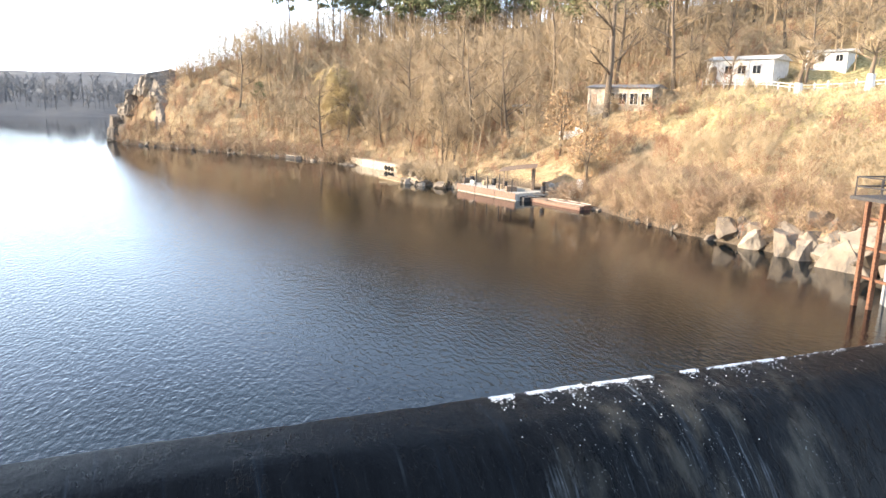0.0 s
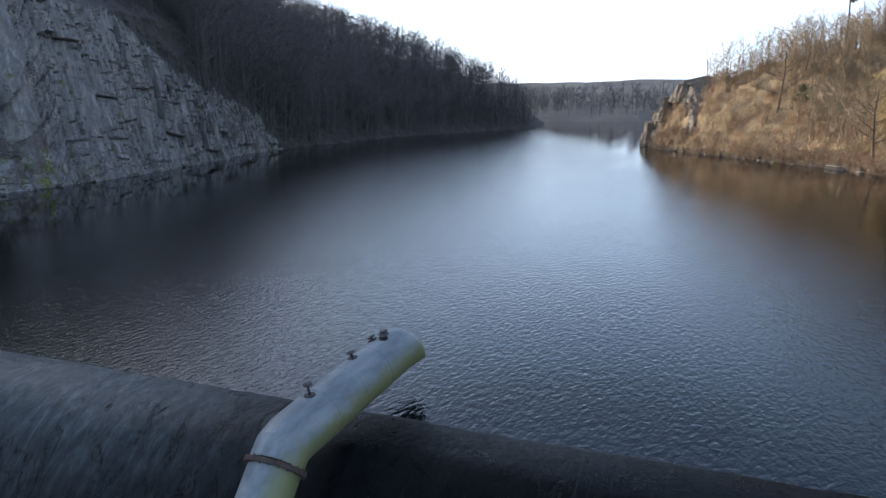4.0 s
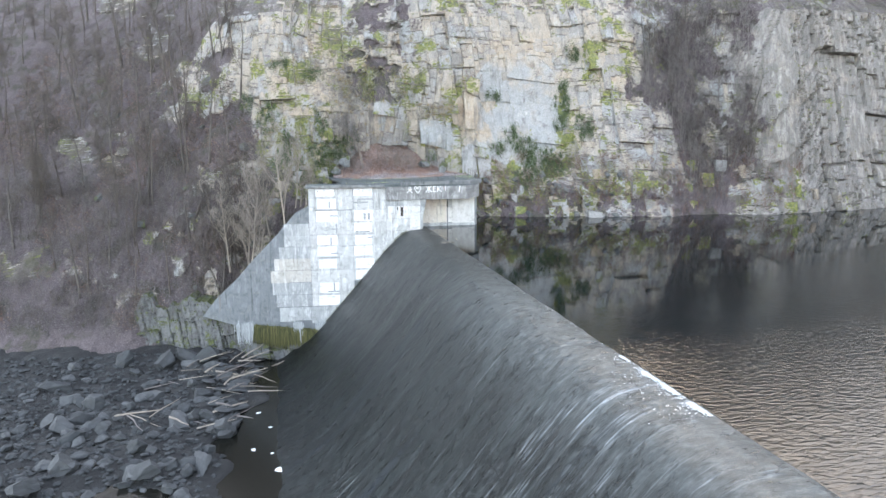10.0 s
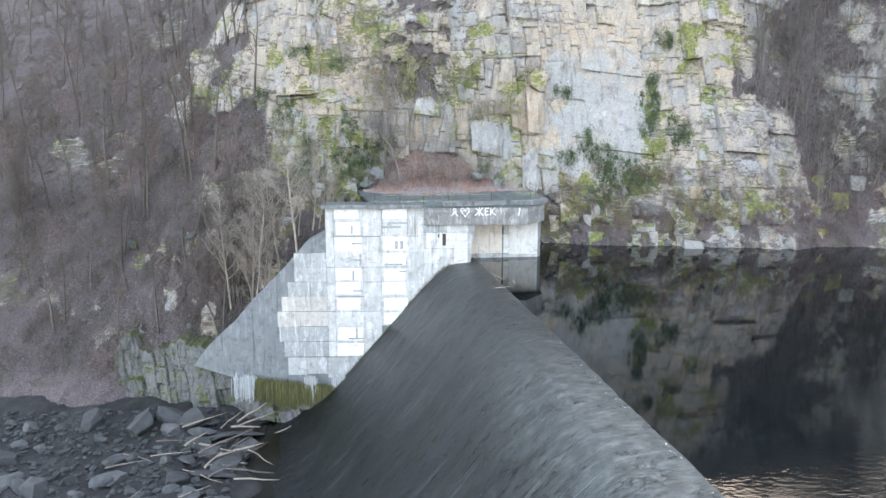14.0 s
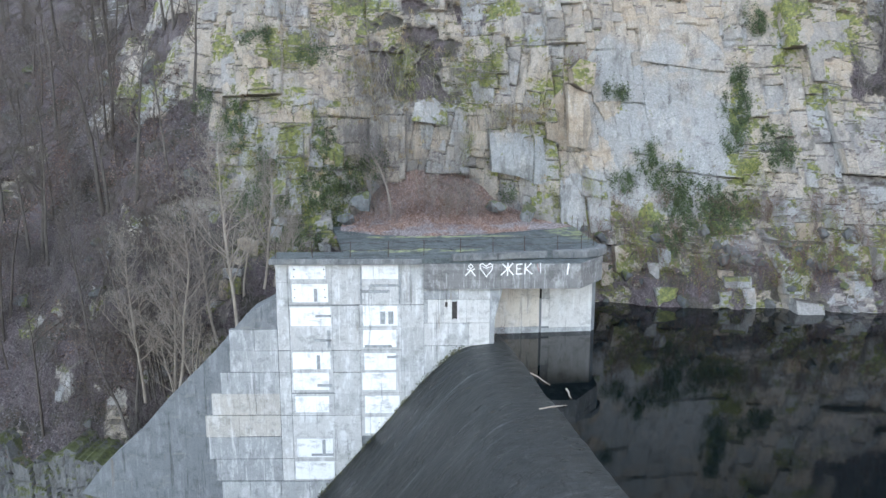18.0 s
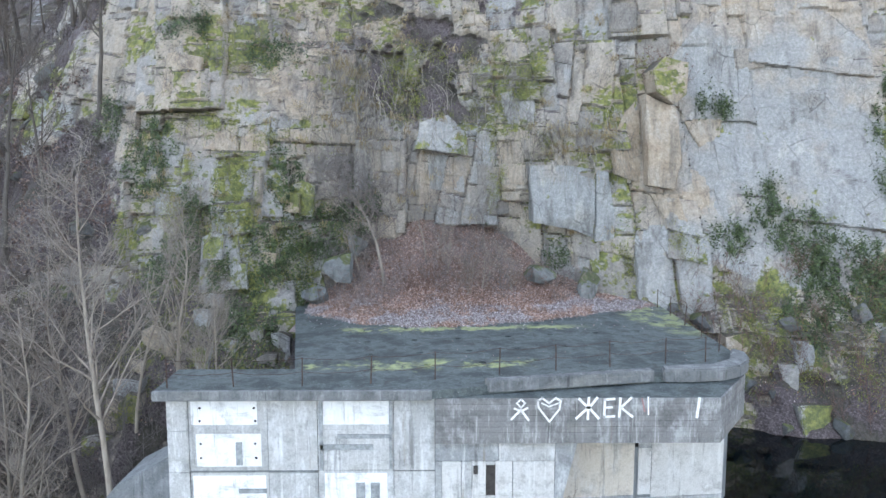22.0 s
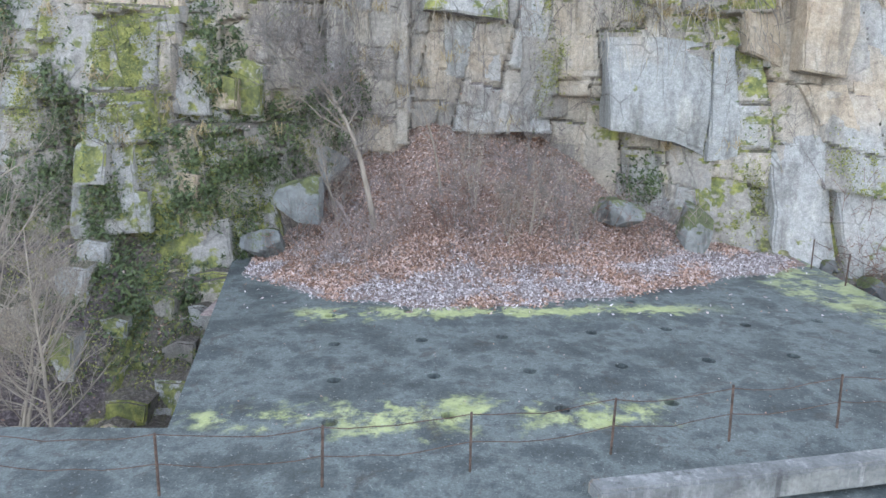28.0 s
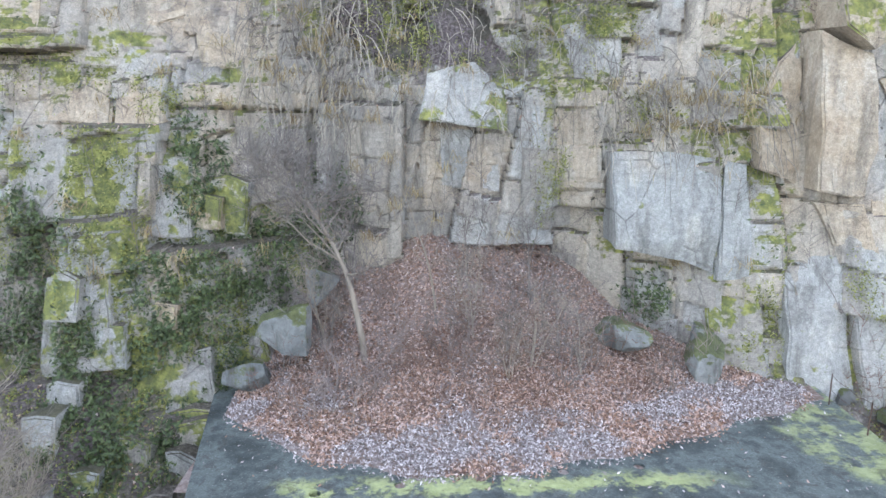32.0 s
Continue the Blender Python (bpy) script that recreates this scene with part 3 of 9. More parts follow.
def soil_mask(x, z):
    """1 on the wooded slopes with leaf litter, 0 on bare rock."""
    wob = (fbm(x * 0.18, z * 0.18, 81) - 0.5) * 14
    left = np.clip((np.interp(z, [-2, 8, 12, 16, 20, 25, 30], [-15.5, -14.0, -15.5, -17.5, -18.5, -17.0, -15.0]) - x + wob * 0.5) / 3, 0, 1)
    crop = np.clip((fbm(x * 0.13 + 9, z * 0.2, 83) - 0.52) * 9, 0, 1) * np.clip((x + 60) / 12, 0, 1)
    left = left * (1 - 0.9 * crop)
    gully = np.clip(1.25 - np.abs(x - 44 - (z - 10) * 0.1 + wob * 1.3 + (fbm(x * 0.6, z * 0.35, 88) - 0.5) * 13) / 9, 0, 1) * 0.8 * np.clip(2.0 - 2.0 * fbm(x * 0.35, z * 0.22, 85), 0.35, 1)
    right = np.clip((z - np.interp(x, [58, 75, 91, 103, 120, 134, 142], [44, 27, 18.5, 13.5, 11, 7, -4]) + wob * 0.3) / 3, 0, 1) * (x > 60)
    recess = np.clip(1.2 - np.abs(x + 0.5 - (z - 18) * 0.1) / 7.5, 0, 1) * np.clip((z - 14.5) / 2, 0, 1) * np.clip(fbm(x * 0.55, z * 0.75, 89) * 5 - 2.0, 0, 1)
    top = np.clip((z - np.where(x < 50, 38, 33) - 3 * np.sin(x * 0.13)) / 6, 0, 1)
    talus = np.clip(1 - np.abs(x - 0.5) / 8.0, 0, 1) * np.clip((9.3 - z) / 2.5, 0, 1) * 1.2
    foot = np.clip((x - 12) / 2, 0, 1) * np.clip((50 - x) / 4, 0, 1) * np.clip((6.5 - z) / 3.5, 0, 1) * 0.9 * np.clip(fbm(x * 0.4, z * 0.4, 86) * 5 - 2.2, 0, 1)
    low = np.clip((-9.0 - x) / 2, 0, 1) * np.clip((8.5 - z) / 3, 0, 1) * np.clip(fbm(x * 0.45, z * 0.45, 87) * 5 - 1.7, 0, 1) * 0.85
    return np.clip(np.maximum.reduce([low, left, gully, right, recess, top, np.clip(talus, 0, 1), foot]), 0, 1)


# mossy places: centre x, z, half width, half height, strength
MOSSY = [(26.2, 12, 2.2, 8, 1.1), (24.5, 6.5, 3.5, 2.5, 0.9), (17.5, 5.0, 4, 3.5, 1.0), (15.0, 7.5, 2.0, 2.0, 0.8), (13.5, 2.6, 2.6, 3.0, 1.1), (-11.5, 12.5, 3.5, 4.5, 1.0), (-9.8, 6.5, 3.0, 3.5, 0.9), (-13.5, 19, 3.5, 2.5, 0.9), (-2.5, 18.5, 4.0, 4.0, 1.15), (4.5, 18.0, 2.4, 4.0, 1.1), (1.2, 15.8, 2.6, 1.6, 1.2), (-10.5, 10.5, 3.0, 3.0, 0.9), (3.0, 9.5, 1.2, 2.0, 0.7), (9.8, 7.0, 1.2, 2.4, 0.9), (-5.5, 9.0, 2.0, 3.0, 0.9), (8.5, 20.5, 2.5, 2.0, 0.6), (33, 4, 9, 3, 0.7)]


# tan, iron-stained places: the same five numbers
WARM = [(12.4, 13.5, 2.6, 5.0, 1.0), (-8.8, 19.5, 3.0, 6.5, 1.0), (-12.5, 16.5, 5.0, 5.0, 0.55), (20, 22.8, 12, 2.6, 0.9), (24, 18.5, 5, 2.5, 0.6), (0.2, 12.4, 2.0, 1.8, 0.7), (34, 20, 5, 6, 0.6), (14.5, 11.0, 2.0, 2.2, 0.8), (-9.6, 7.0, 1.6, 3.0, 0.6)]


def cliff_shape(x, z):
    y = cliff_base(x, z)
    soil = soil_mask(x, z)
    wx = x + 1.3 * (vnoise(x * 0.12, z * 0.12, 3) - 0.5) + 0.16 * (fbm(x * 1.7, z * 1.7, 8) - 0.5)
    wz = z + 1.6 * (vnoise(x * 0.12, z * 0.12, 4) - 0.5) + 0.16 * (fbm(x * 1.7, z * 1.7, 9) - 0.5)
    lean = 0.06 + 0.05 * np.sin(x * 0.12)
    wx, wz = wx + lean * wz, wz + 0.05 * wx
    out, cell = 0, 0
    slab = np.clip(1.35 - np.hypot((x - 19.2) / 6.4, (z - 14.5) / 7.4), 0, 1)      # one broad smooth wall
    rough = 1 - 0.9 * np.clip(slab * 2.2, 0, 1)
    tall = 1.0 + 0.9 * np.clip((x - 52) / 10, 0, 1)      # columns on the crag up the lake
    for w_, h_, amp, tilt, crack, seed in ((4.2, 6.0, 1.15, 0.9, 0.12, 1), (1.6, 2.7, 0.42, 0.60, 0.11, 2), (0.70, 1.05, 0.14, 0.24, 0.05, 3)):
        if seed == 3:
            r, dx, dz, edge = joints(wx, wz / tall, w_, h_, seed)
        else:
            r, dz, dx, edge = joints(wz / tall, wx, h_, w_, seed)
        # each block has a joint set of its own
        turn = (r[1] - 0.5) * 0.5
        wx, wz = wx + turn * wz + r[2] * 7.3, wz - turn * wx * 0.8 + r[0] * 5.1
        k = rough if seed > 1 else 0.30 + 0.70 * rough
        keep = (0.2 + 0.8 * np.clip((fbm(x * 0.2, z * 0.2, 60 + seed) - 0.40) * 12, 0, 1)) if seed > 1 else 1.0
        out = out + k * keep * (amp * (r[0] - 0.5) + tilt * ((r[1] - 0.5) * dx + (r[2] - 0.36) * dz))
        out = out + k * keep * crack * np.clip(1 - edge / 0.09, 0, 1) * (1 + 2 * (tall > 1.5))
        cell = cell + r[3] * (0.25, 0.5, 0.25)[seed - 1]
    out = out * (0.55 + 0.45 * tall)
    small = (fbm(x * 1.3, z * 1.3, 21) - 0.5) * 0.3
    hill = (fbm(x * 0.22, z * 0.22, 31) - 0.5) * 4.0 + (fbm(x * 0.9, z * 0.9, 33) - 0.5) * 1.0
    y = y + out * (1 - soil) + small * 0.35 + hill * (0.2 + 0.55 * soil)
    moss = np.clip(fbm(x * 0.3 + 3, z * 0.3, 41) * 2.6 - 1.18, 0, 1) * (1 - np.clip(slab * 2.5, 0, 1))
    for mx, mz, hx, hz, lv in MOSSY:
        moss = np.maximum(moss, np.clip(1.2 - np.hypot((x - mx) / hx, (z - mz) / hz), 0, 1) * lv * np.clip(3.2 * fbm(x * 0.9, z * 0.45, 43) - 0.95, 0, 1))
    moss = moss * np.clip((75 - x) / 40, 0.35, 1)
    warm = 0
    for mx, mz, hx, hz, lv in WARM:
        warm = np.maximum(warm, np.clip(1.25 - np.hypot((x - mx) / hx, (z - mz) / hz), 0, 1) * lv)
    cell = np.where(x > 50, 0.36 + 0.16 * cell, cell)
    cell = np.where(slab > 0.25, 0.12 + 0.2 * cell, cell)
    return y, soil, cell, np.clip(moss, 0, 1), warm + 0 * x


def cliff_y(x, z):
    return float(cliff_shape(np.array([float(x)]), np.array([float(z)]))[0][0])


def on_cliff(xs, zs, sink=0.0):
    xs, zs = np.asarray(xs, float), np.asarray(zs, float)
    return list(zip(xs.tolist(), cliff_shape(xs, zs)[0].tolist(), (zs - sink).tolist()))


def soil_spots(n, x0, x1, z0, z1, seed, sink=0.1):
    r = np.random.RandomState(seed)
    x, z = r.uniform(x0, x1, n * 8), r.uniform(z0, z1, n * 8)
    k = soil_mask(x, z) > 0.4
    return on_cliff(x[k][:n], z[k][:n], sink)


def axis_steps(*runs):
    out = []
    for a, b, d in runs:
        out += list(np.arange(a, b, d))
    return np.array(out + [runs[-1][1]])


def build_cliff():
    xs = axis_steps((-160, -60, 2.0), (-60, -30, 0.6), (-30, -16, 0.17), (-16, 20, 0.09), (20, 44, 0.15), (44, 64, 0.26), (64, 138, 0.3), (138, 420, 2.5))
    zs = axis_steps((-17.5, -2, 0.3), (-2, 4, 0.17), (4, 20, 0.09), (20, 28, 0.15), (28, 36, 0.32), (36, 58, 1.2))
    X, Z = np.meshgrid(xs, zs, indexing='ij')
    Y, soil, cell, moss, warm = cliff_shape(X, Z)
    V = np.stack([X, Y, Z], -1).reshape(-1, 3)
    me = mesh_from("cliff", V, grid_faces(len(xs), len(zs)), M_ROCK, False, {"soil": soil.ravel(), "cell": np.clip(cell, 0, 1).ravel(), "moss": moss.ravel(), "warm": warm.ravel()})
    return obj("cliff", me, label="grey fractured granite cliff with moss and leaf litter", category="cliff", kind="structure")


cliff = build_cliff()


# ---- the sunlit bank ----
SHORE = [(20, -142), (25, -137), (32, -135.4), (39, -133.2), (52, -129.4), (68, -127.8), (78, -121.5), (98, -116.8), (120, -109.6), (145, -92), (165, -73), (186, -53), (196, -50), (212, -62), (250, -100), (300, -135), (480, -160)]


def bank_height(x, y):
    sx, sy = np.array(SHORE).T
    best = np.full(np.shape(x), 1e9)
    side = np.zeros(np.shape(x))
    for k in range(len(sx) - 1):
        ax, ay, bx, by = sx[k], sy[k], sx[k + 1], sy[k + 1]
        L2 = (bx - ax) ** 2 + (by - ay) ** 2
        t = np.clip(((x - ax) * (bx - ax) + (y - ay) * (by - ay)) / L2, 0, 1)
        qx, qy = ax + t * (bx - ax), ay + t * (by - ay)
        d = np.hypot(x - qx, y - qy)
        cr = (bx - ax) * (y - ay) - (by - ay) * (x - ax)
        upd = d < best
        best = np.where(upd, d, best)
        side = np.where(upd, np.where(cr < 0, 1, -1), side)
    d = best * side
    near = np.interp(d, [-8, 0, 1.2, 6, 14, 24, 45, 90, 200], [-4, -0.3, 2.0, 4.6, 9.5, 13.4, 16.5, 24, 40])
    mid = np.interp(d, [-8, 0, 2, 8, 18, 32, 55, 90, 200], [-4, -0.3, 1.0, 4.5, 11, 19, 29, 37, 46])
    cape = np.interp(d, [-8, 0, 2.0, 5.0, 12, 25, 45, 90, 200], [-6, -1.0, 2.5, 9.0, 16.0, 22, 27, 35, 44])
    f1 = np.clip((x - 60) / 30, 0, 1)
    f2 = np.clip((x - 158) / 22, 0, 1)
    f1, f2 = f1 * f1 * (3 - 2 * f1), f2 * f2 * (3 - 2 * f2)
    h = near * (1 - f1) + mid * f1
    h = h * (1 - f2) + cape * f2
    rough = (fbm(x * 0.16, y * 0.16, 51) - 0.5) * 2.2 + (fbm(x * 0.7, y * 0.7, 52) - 0.5) * 0.9
    rough = rough + f2 * (fbm(x * 0.35, y * 0.35, 53) - 0.5) * 5
    h = h + rough * np.clip(d / 5, 0, 1) * np.where(x < 62, 0.55, 1)
    # levelled ground behind the landing
    pad = np.clip((x - 68) / 4, 0, 1) * np.clip((95 - x) / 4, 0, 1)
    level = np.interp(d, [-8, 0, 1, 7.5, 10, 15, 20, 26, 60], [-4, -0.3, 0.5, 0.7, 2.4, 7.0, 14.0, 40.0, 90.0])
    return h * (1 - pad) + np.minimum(h, level) * pad, d


def build_bank():
    xs = axis_steps((14, 75, 0.7), (75, 210, 1.4), (210, 480, 6.0))
    ys = axis_steps((-330, -180, 5.0), (-180, -40, 1.0))
    X, Y = np.meshgrid(xs, ys, indexing='ij')
    Z, _ = bank_height(X, Y)
    V = np.stack([X, Y, Z], -1).reshape(-1, 3)
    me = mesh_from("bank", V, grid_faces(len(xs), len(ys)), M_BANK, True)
    obj("bank", me, label="sunlit slope of dry grass and fallen leaves", category="hillside", kind="structure")


build_bank()

# ground sheet and river bed
_g = mesh_from("ground", [(-2500, -2500, -19), (2500, -2500, -19), (2500, 2500, -19), (-2500, 2500, -19)], [[0, 1, 2, 3]], M_BED)
obj("ground", _g, label="valley floor running to the horizon", category="ground", kind="structure")

# ---- the far abutment ----
def extrude_poly(pts, y0, y1):
    """A solid from an outline in x, z between two y."""
    bm = bmesh.new()
    a = [bm.verts.new((x, y0, z)) for x, z in pts]
    b = [bm.verts.new((x, y1, z)) for x, z in pts]
    bm.faces.new(a)
    bm.faces.new(b[::-1])
    for i in range(len(pts)):
        j = (i + 1) % len(pts)
        bm.faces.new((a[j], a[i], b[i], b[j]))
    bmesh.ops.recalc_face_normals(bm, faces=bm.faces[:])
    return bm


def slab_poly(pts, z0, z1, bevel=0.0):
    bm = bmesh.new()
    a = [bm.verts.new((x, y, z0)) for x, y in pts]
    b = [bm.verts.new((x, y, z1)) for x, y in pts]
    bm.faces.new(a[::-1])
    bm.faces.new(b)
    for i in range(len(pts)):
        j = (i + 1) % len(pts)
        bm.faces.new((a[i], a[j], b[j], b[i]))
    bmesh.ops.recalc_face_normals(bm, faces=bm.faces[:])
    if bevel:
        bmesh.ops.bevel(bm, geom=bm.edges[:], offset=bevel, segments=2, affect='EDGES')
    return bm


def block(x0, x1, y0, y1, z0, z1, bevel=0.0):
    bm = bmesh.new()
    bmesh.ops.create_cube(bm, size=1.0, matrix=Matrix.Translation(((x0 + x1) / 2, (y0 + y1) / 2, (z0 + z1) / 2)) @ Matrix.Diagonal((x1 - x0, y1 - y0, z1 - z0, 1)))
    if bevel:
        bmesh.ops.bevel(bm, geom=bm.edges[:], offset=bevel, segments=2, affect='EDGES')
    return bm


def tube(pts, radii, sides=24, cap=True):
    bm = bmesh.new()
    rings = []
    up = Vector((0, 0, 1))
    for i, p in enumerate(pts):
        d = (Vector(pts[min(i + 1, len(pts) - 1)]) - Vector(pts[max(i - 1, 0)])).normalized()
        a = d.cross(up)
        a = a.normalized() if a.length > 1e-3 else Vector((1, 0, 0))
        b = a.cross(d).normalized()
        rings.append([bm.verts.new(Vector(p) + (a * math.cos(t) + b * math.sin(t)) * radii[i]) for t in (2 * math.pi * k / sides for k in range(sides))])
    for r0, r1 in zip(rings, rings[1:]):
        for k in range(sides):
            bm.faces.new((r0[k], r0[(k + 1) % sides], r1[(k + 1) % sides], r1[k]))
    if cap:
        bm.faces.new(rings[0][::-1])
        bm.faces.new(rings[-1])
    bmesh.ops.recalc_face_normals(bm, faces=bm.faces[:])
    return bm


def block_concrete(name, light, dark, pale=0.6):
    """Concrete whose tone differs from piece to piece, with run-off streaks."""
    k = Mat(name, 0.85)
    p = k.pos()
    col = k.mix(k.rnd(), light, dark)
    wh = k.noise(k.pos(1.4, 1.4, 0.5), 1.1, 6, 0.75)
    col = k.mix(k.math('MULTIPLY', k.smooth(wh, 0.48, 0.64), pale), col, (0.74, 0.76, 0.77))
    bl = k.noise(p, 1.3, 7, 0.72)
    col = k.mix(k.math('MULTIPLY', k.smooth(bl, 0.50, 0.66), 0.6), col, tuple(c * 0.55 for c in dark))
    rim = k.noise(k.pos(0.5, 0.5, 1.6), 1.0, 6, 0.7)
    col = k.mix(k.math('MULTIPLY', k.smooth(rim, 0.54, 0.68), 0.5), col, (0.26, 0.265, 0.25))
    st = k.noise(k.pos(1.9, 1.9, 0.13), 1.4, 7, 0.75)
    col = k.mix(k.math('MULTIPLY', k.smooth(st, 0.55, 0.68), 0.65), col, tuple(c * 0.28 for c in dark))
    lime = k.noise(k.pos(3.2, 3.2, 0.16), 1.3, 6, 0.75)
    col = k.mix(k.math('MULTIPLY', k.smooth(lime, 0.56, 0.66), pale), col, (0.78, 0.79, 0.78))
    rust = k.noise(k.pos(2.4, 2.4, 0.2), 0.9, 5, 0.7)
    col = k.mix(k.math('MULTIPLY', k.smooth(rust, 0.63, 0.72), 0.45), col, (0.22, 0.15, 0.09))
    gr = k.noise(p, 14.0, 6, 0.78)
    col = k.mix(0.5, col, k.ramp(gr, [(0.25, 0.2), (0.75, 0.8)]), 'OVERLAY')
    return k.done(col, k.bump(k.math('ADD', gr, k.math('MULTIPLY', bl, 2.0)), 0.5, 0.04))


M_BLOCK = block_concrete("lift concrete", (0.52, 0.525, 0.52), (0.42, 0.43, 0.43))
M_BLOCKD = block_concrete("dark lift concrete", (0.215, 0.235, 0.25), (0.17, 0.187, 0.20), 0.10)
M_WHITE = block_concrete("limewashed concrete", (0.92, 0.93, 0.94), (0.80, 0.82, 0.83))
M_FASCIA = block_concrete("board-marked concrete", (0.24, 0.24, 0.24), (0.17, 0.17, 0.172), 0.35)
M_BUFF = block_concrete("buff concrete", (0.47, 0.45, 0.415), (0.42, 0.40, 0.37), 0.4)
M_OUTER = block_concrete("greyed lift concrete", (0.39, 0.405, 0.41), (0.30, 0.315, 0.325), 0.45)
M_KERB = block_concrete("weathered kerb concrete", (0.17, 0.18, 0.185), (0.12, 0.13, 0.135), 0.15)
M_GREYBAR = plain_material("grey touch-up paint", (0.30, 0.32, 0.33), 0.8)
M_SPRAY = plain_material("white spray paint", (0.85, 0.85, 0.84), 0.6, var=0.12, scale=9)
M_PINK = plain_material("faded pink paint", (0.36, 0.20, 0.20), 0.7)
M_RUST = plain_material("rusty steel", (0.16, 0.075, 0.04), 0.85, 0.2, 0.5, 9)
M_OLDRUST = plain_material("dull brown rust", (0.075, 0.05, 0.042), 0.9, 0.1, 0.5, 9)
M_DARKSTEEL = plain_material("dark weathered steel", (0.055, 0.05, 0.048), 0.7, 0.4, 0.4, 9)
M_SLOTSHADE = plain_material("slot shade", (0.05, 0.045, 0.042), 0.9)
M_HOLESHADE = plain_material("hole shade", (0.004, 0.004, 0.004), 0.9)


def deck_material():
    k = Mat("damp roof screed", 0.75)
    p = k.pos()
    n1, n2 = k.noise(p, 0.6, 8, 0.7, 0.1), k.noise(p, 3.0, 6, 0.75)
    col = k.ramp(n1, [(0.30, (0.024, 0.032, 0.034)), (0.43, (0.055, 0.070, 0.072)), (0.51, (0.105, 0.127, 0.128)), (0.58, (0.052, 0.067, 0.070)), (0.70, (0.030, 0.040, 0.043))])
    col = k.mix(0.55, col, k.ramp(n2, [(0.25, 0.2), (0.75, 0.8)]), 'OVERLAY')
    col = k.mix(0.6, col, k.ramp(k.noise(p, 22.0, 5, 0.75), [(0.3, 0.15), (0.7, 0.85)]), 'OVERLAY')
    # lichen bands along the drain rows
    b1 = k.math('SUBTRACT', k.axis(1), k.math('MULTIPLY', k.axis(0), 0.06))
    b1 = k.math('ADD', b1, k.math('MULTIPLY', k.math('SUBTRACT', k.noise(p, 0.9, 5, 0.7), 0.5), 3.2))
    far = k.math('SUBTRACT', 1.0, k.smooth(k.math('ABSOLUTE', k.math('SUBTRACT', b1, 8.62)), 0.15, 0.55))
    inx = k.math('MULTIPLY', k.smooth(k.axis(0), -4.9, -4.0), k.math('SUBTRACT', 1.0, k.smooth(k.axis(0), 5.0, 7.5)))
    near = k.math('SUBTRACT', 1.0, k.smooth(k.math('ABSOLUTE', k.math('SUBTRACT', b1, 2.8)), 0.15, 0.7))
    inx2 = k.math('MULTIPLY', k.smooth(k.axis(0), -5.5, -4.8), k.math('SUBTRACT', 1.0, k.smooth(k.axis(0), 3.0, 4.0)))
    patch = k.smooth(k.noise(p, 1.1, 5, 0.7), 0.44, 0.56)
    sidek = k.math('ADD', k.axis(0), k.math('MULTIPLY', k.axis(1), 0.28))
    sidek = k.math('ADD', sidek, k.math('MULTIPLY', k.math('SUBTRACT', k.noise(p, 1.3, 5, 0.7), 0.5), 2.5))
    side = k.math('MULTIPLY', k.smooth(sidek, 12.2, 12.9), k.smooth(k.axis(1), 6.5, 8.5))
    yel = k.math('MAXIMUM', k.math('MULTIPLY', k.math('MULTIPLY', far, inx), k.smooth(k.noise(p, 0.9, 5, 0.7), 0.40, 0.5)), k.math('MAXIMUM', k.math('MULTIPLY', k.math('MULTIPLY', near, inx2), patch), k.math('MULTIPLY', k.math('MULTIPLY', side, patch), 0.8)))
    col = k.mix(k.math('MULTIPLY', yel, 0.85), col, k.ramp(n2, [(0.3, (0.21, 0.25, 0.095)), (0.7, (0.43, 0.47, 0.24))]))
    sp = k.noise(p, 13.0, 3, 0.8)
    col = k.mix(k.math('MULTIPLY', k.smooth(sp, 0.61, 0.70), 0.6), col, (0.34, 0.35, 0.34))
    dk = k.noise(p, 9.0, 4, 0.8)
    col = k.mix(k.math('MULTIPLY', k.smooth(dk, 0.60, 0.70), 0.6), col, (0.015, 0.018, 0.02))
    # matted leaf mould in ragged patches
    mould = k.noise(p, 1.5, 8, 0.8, 0.6)
    col = k.mix(k.math('MULTIPLY', k.smooth(mould, 0.54, 0.62), 0.6), col, k.ramp(dk, [(0.35, (0.012, 0.013, 0.013)), (0.65, (0.06, 0.05, 0.042))]))
    return k.done(col, k.bump(k.math('ADD', n2, k.math('MULTIPLY', sp, 0.5)), 0.4, 0.03))


M_DECKTOP = deck_material()

abut = tagged(new("abutment"), "stained concrete end block of the dam with a flat roof", "abutment", kind="structure")
FACE = [(-9.2, 5.0), (-9.2, 3.0), (-11.1, 2.0), (-13.2, -0.4), (-16.1, -3.3), (-18.3, -5.8), (-20.7, -8.0), (-22.2, -9.9), (-18.6, -11.1), (-10.5, -12.2), (-6.0, -12.6), (3.9, -8), (3.9, 5.0)]
part("wing_wall", extrude_poly(FACE, 0.06, 2.4), M_BLOCKD, abut, "dark damp battered wing wall")
M_CREAM = block_concrete("cream concrete", (0.66, 0.66, 0.645), (0.54, 0.54, 0.53), 0.45)
M_TAN = block_concrete("tan cream concrete", (0.64, 0.59, 0.52), (0.58, 0.535, 0.47), 0.35)
part("pier", slab_poly([(4.0, 2.14), (10.9, 2.78), (11.2, 3.2), (11.5, 10), (4.0, 10)], -6, 3.62, 0.03), M_BLOCKD, abut, "pale concrete pier standing in the lake")
part("pilaster", extrude_poly([(3.9, -3), (4.12, -3), (4.2, 1.6), (4.68, 3.6), (3.9, 3.6)], -0.02, 2.2), M_OUTER, abut, "stained tapering pilaster")
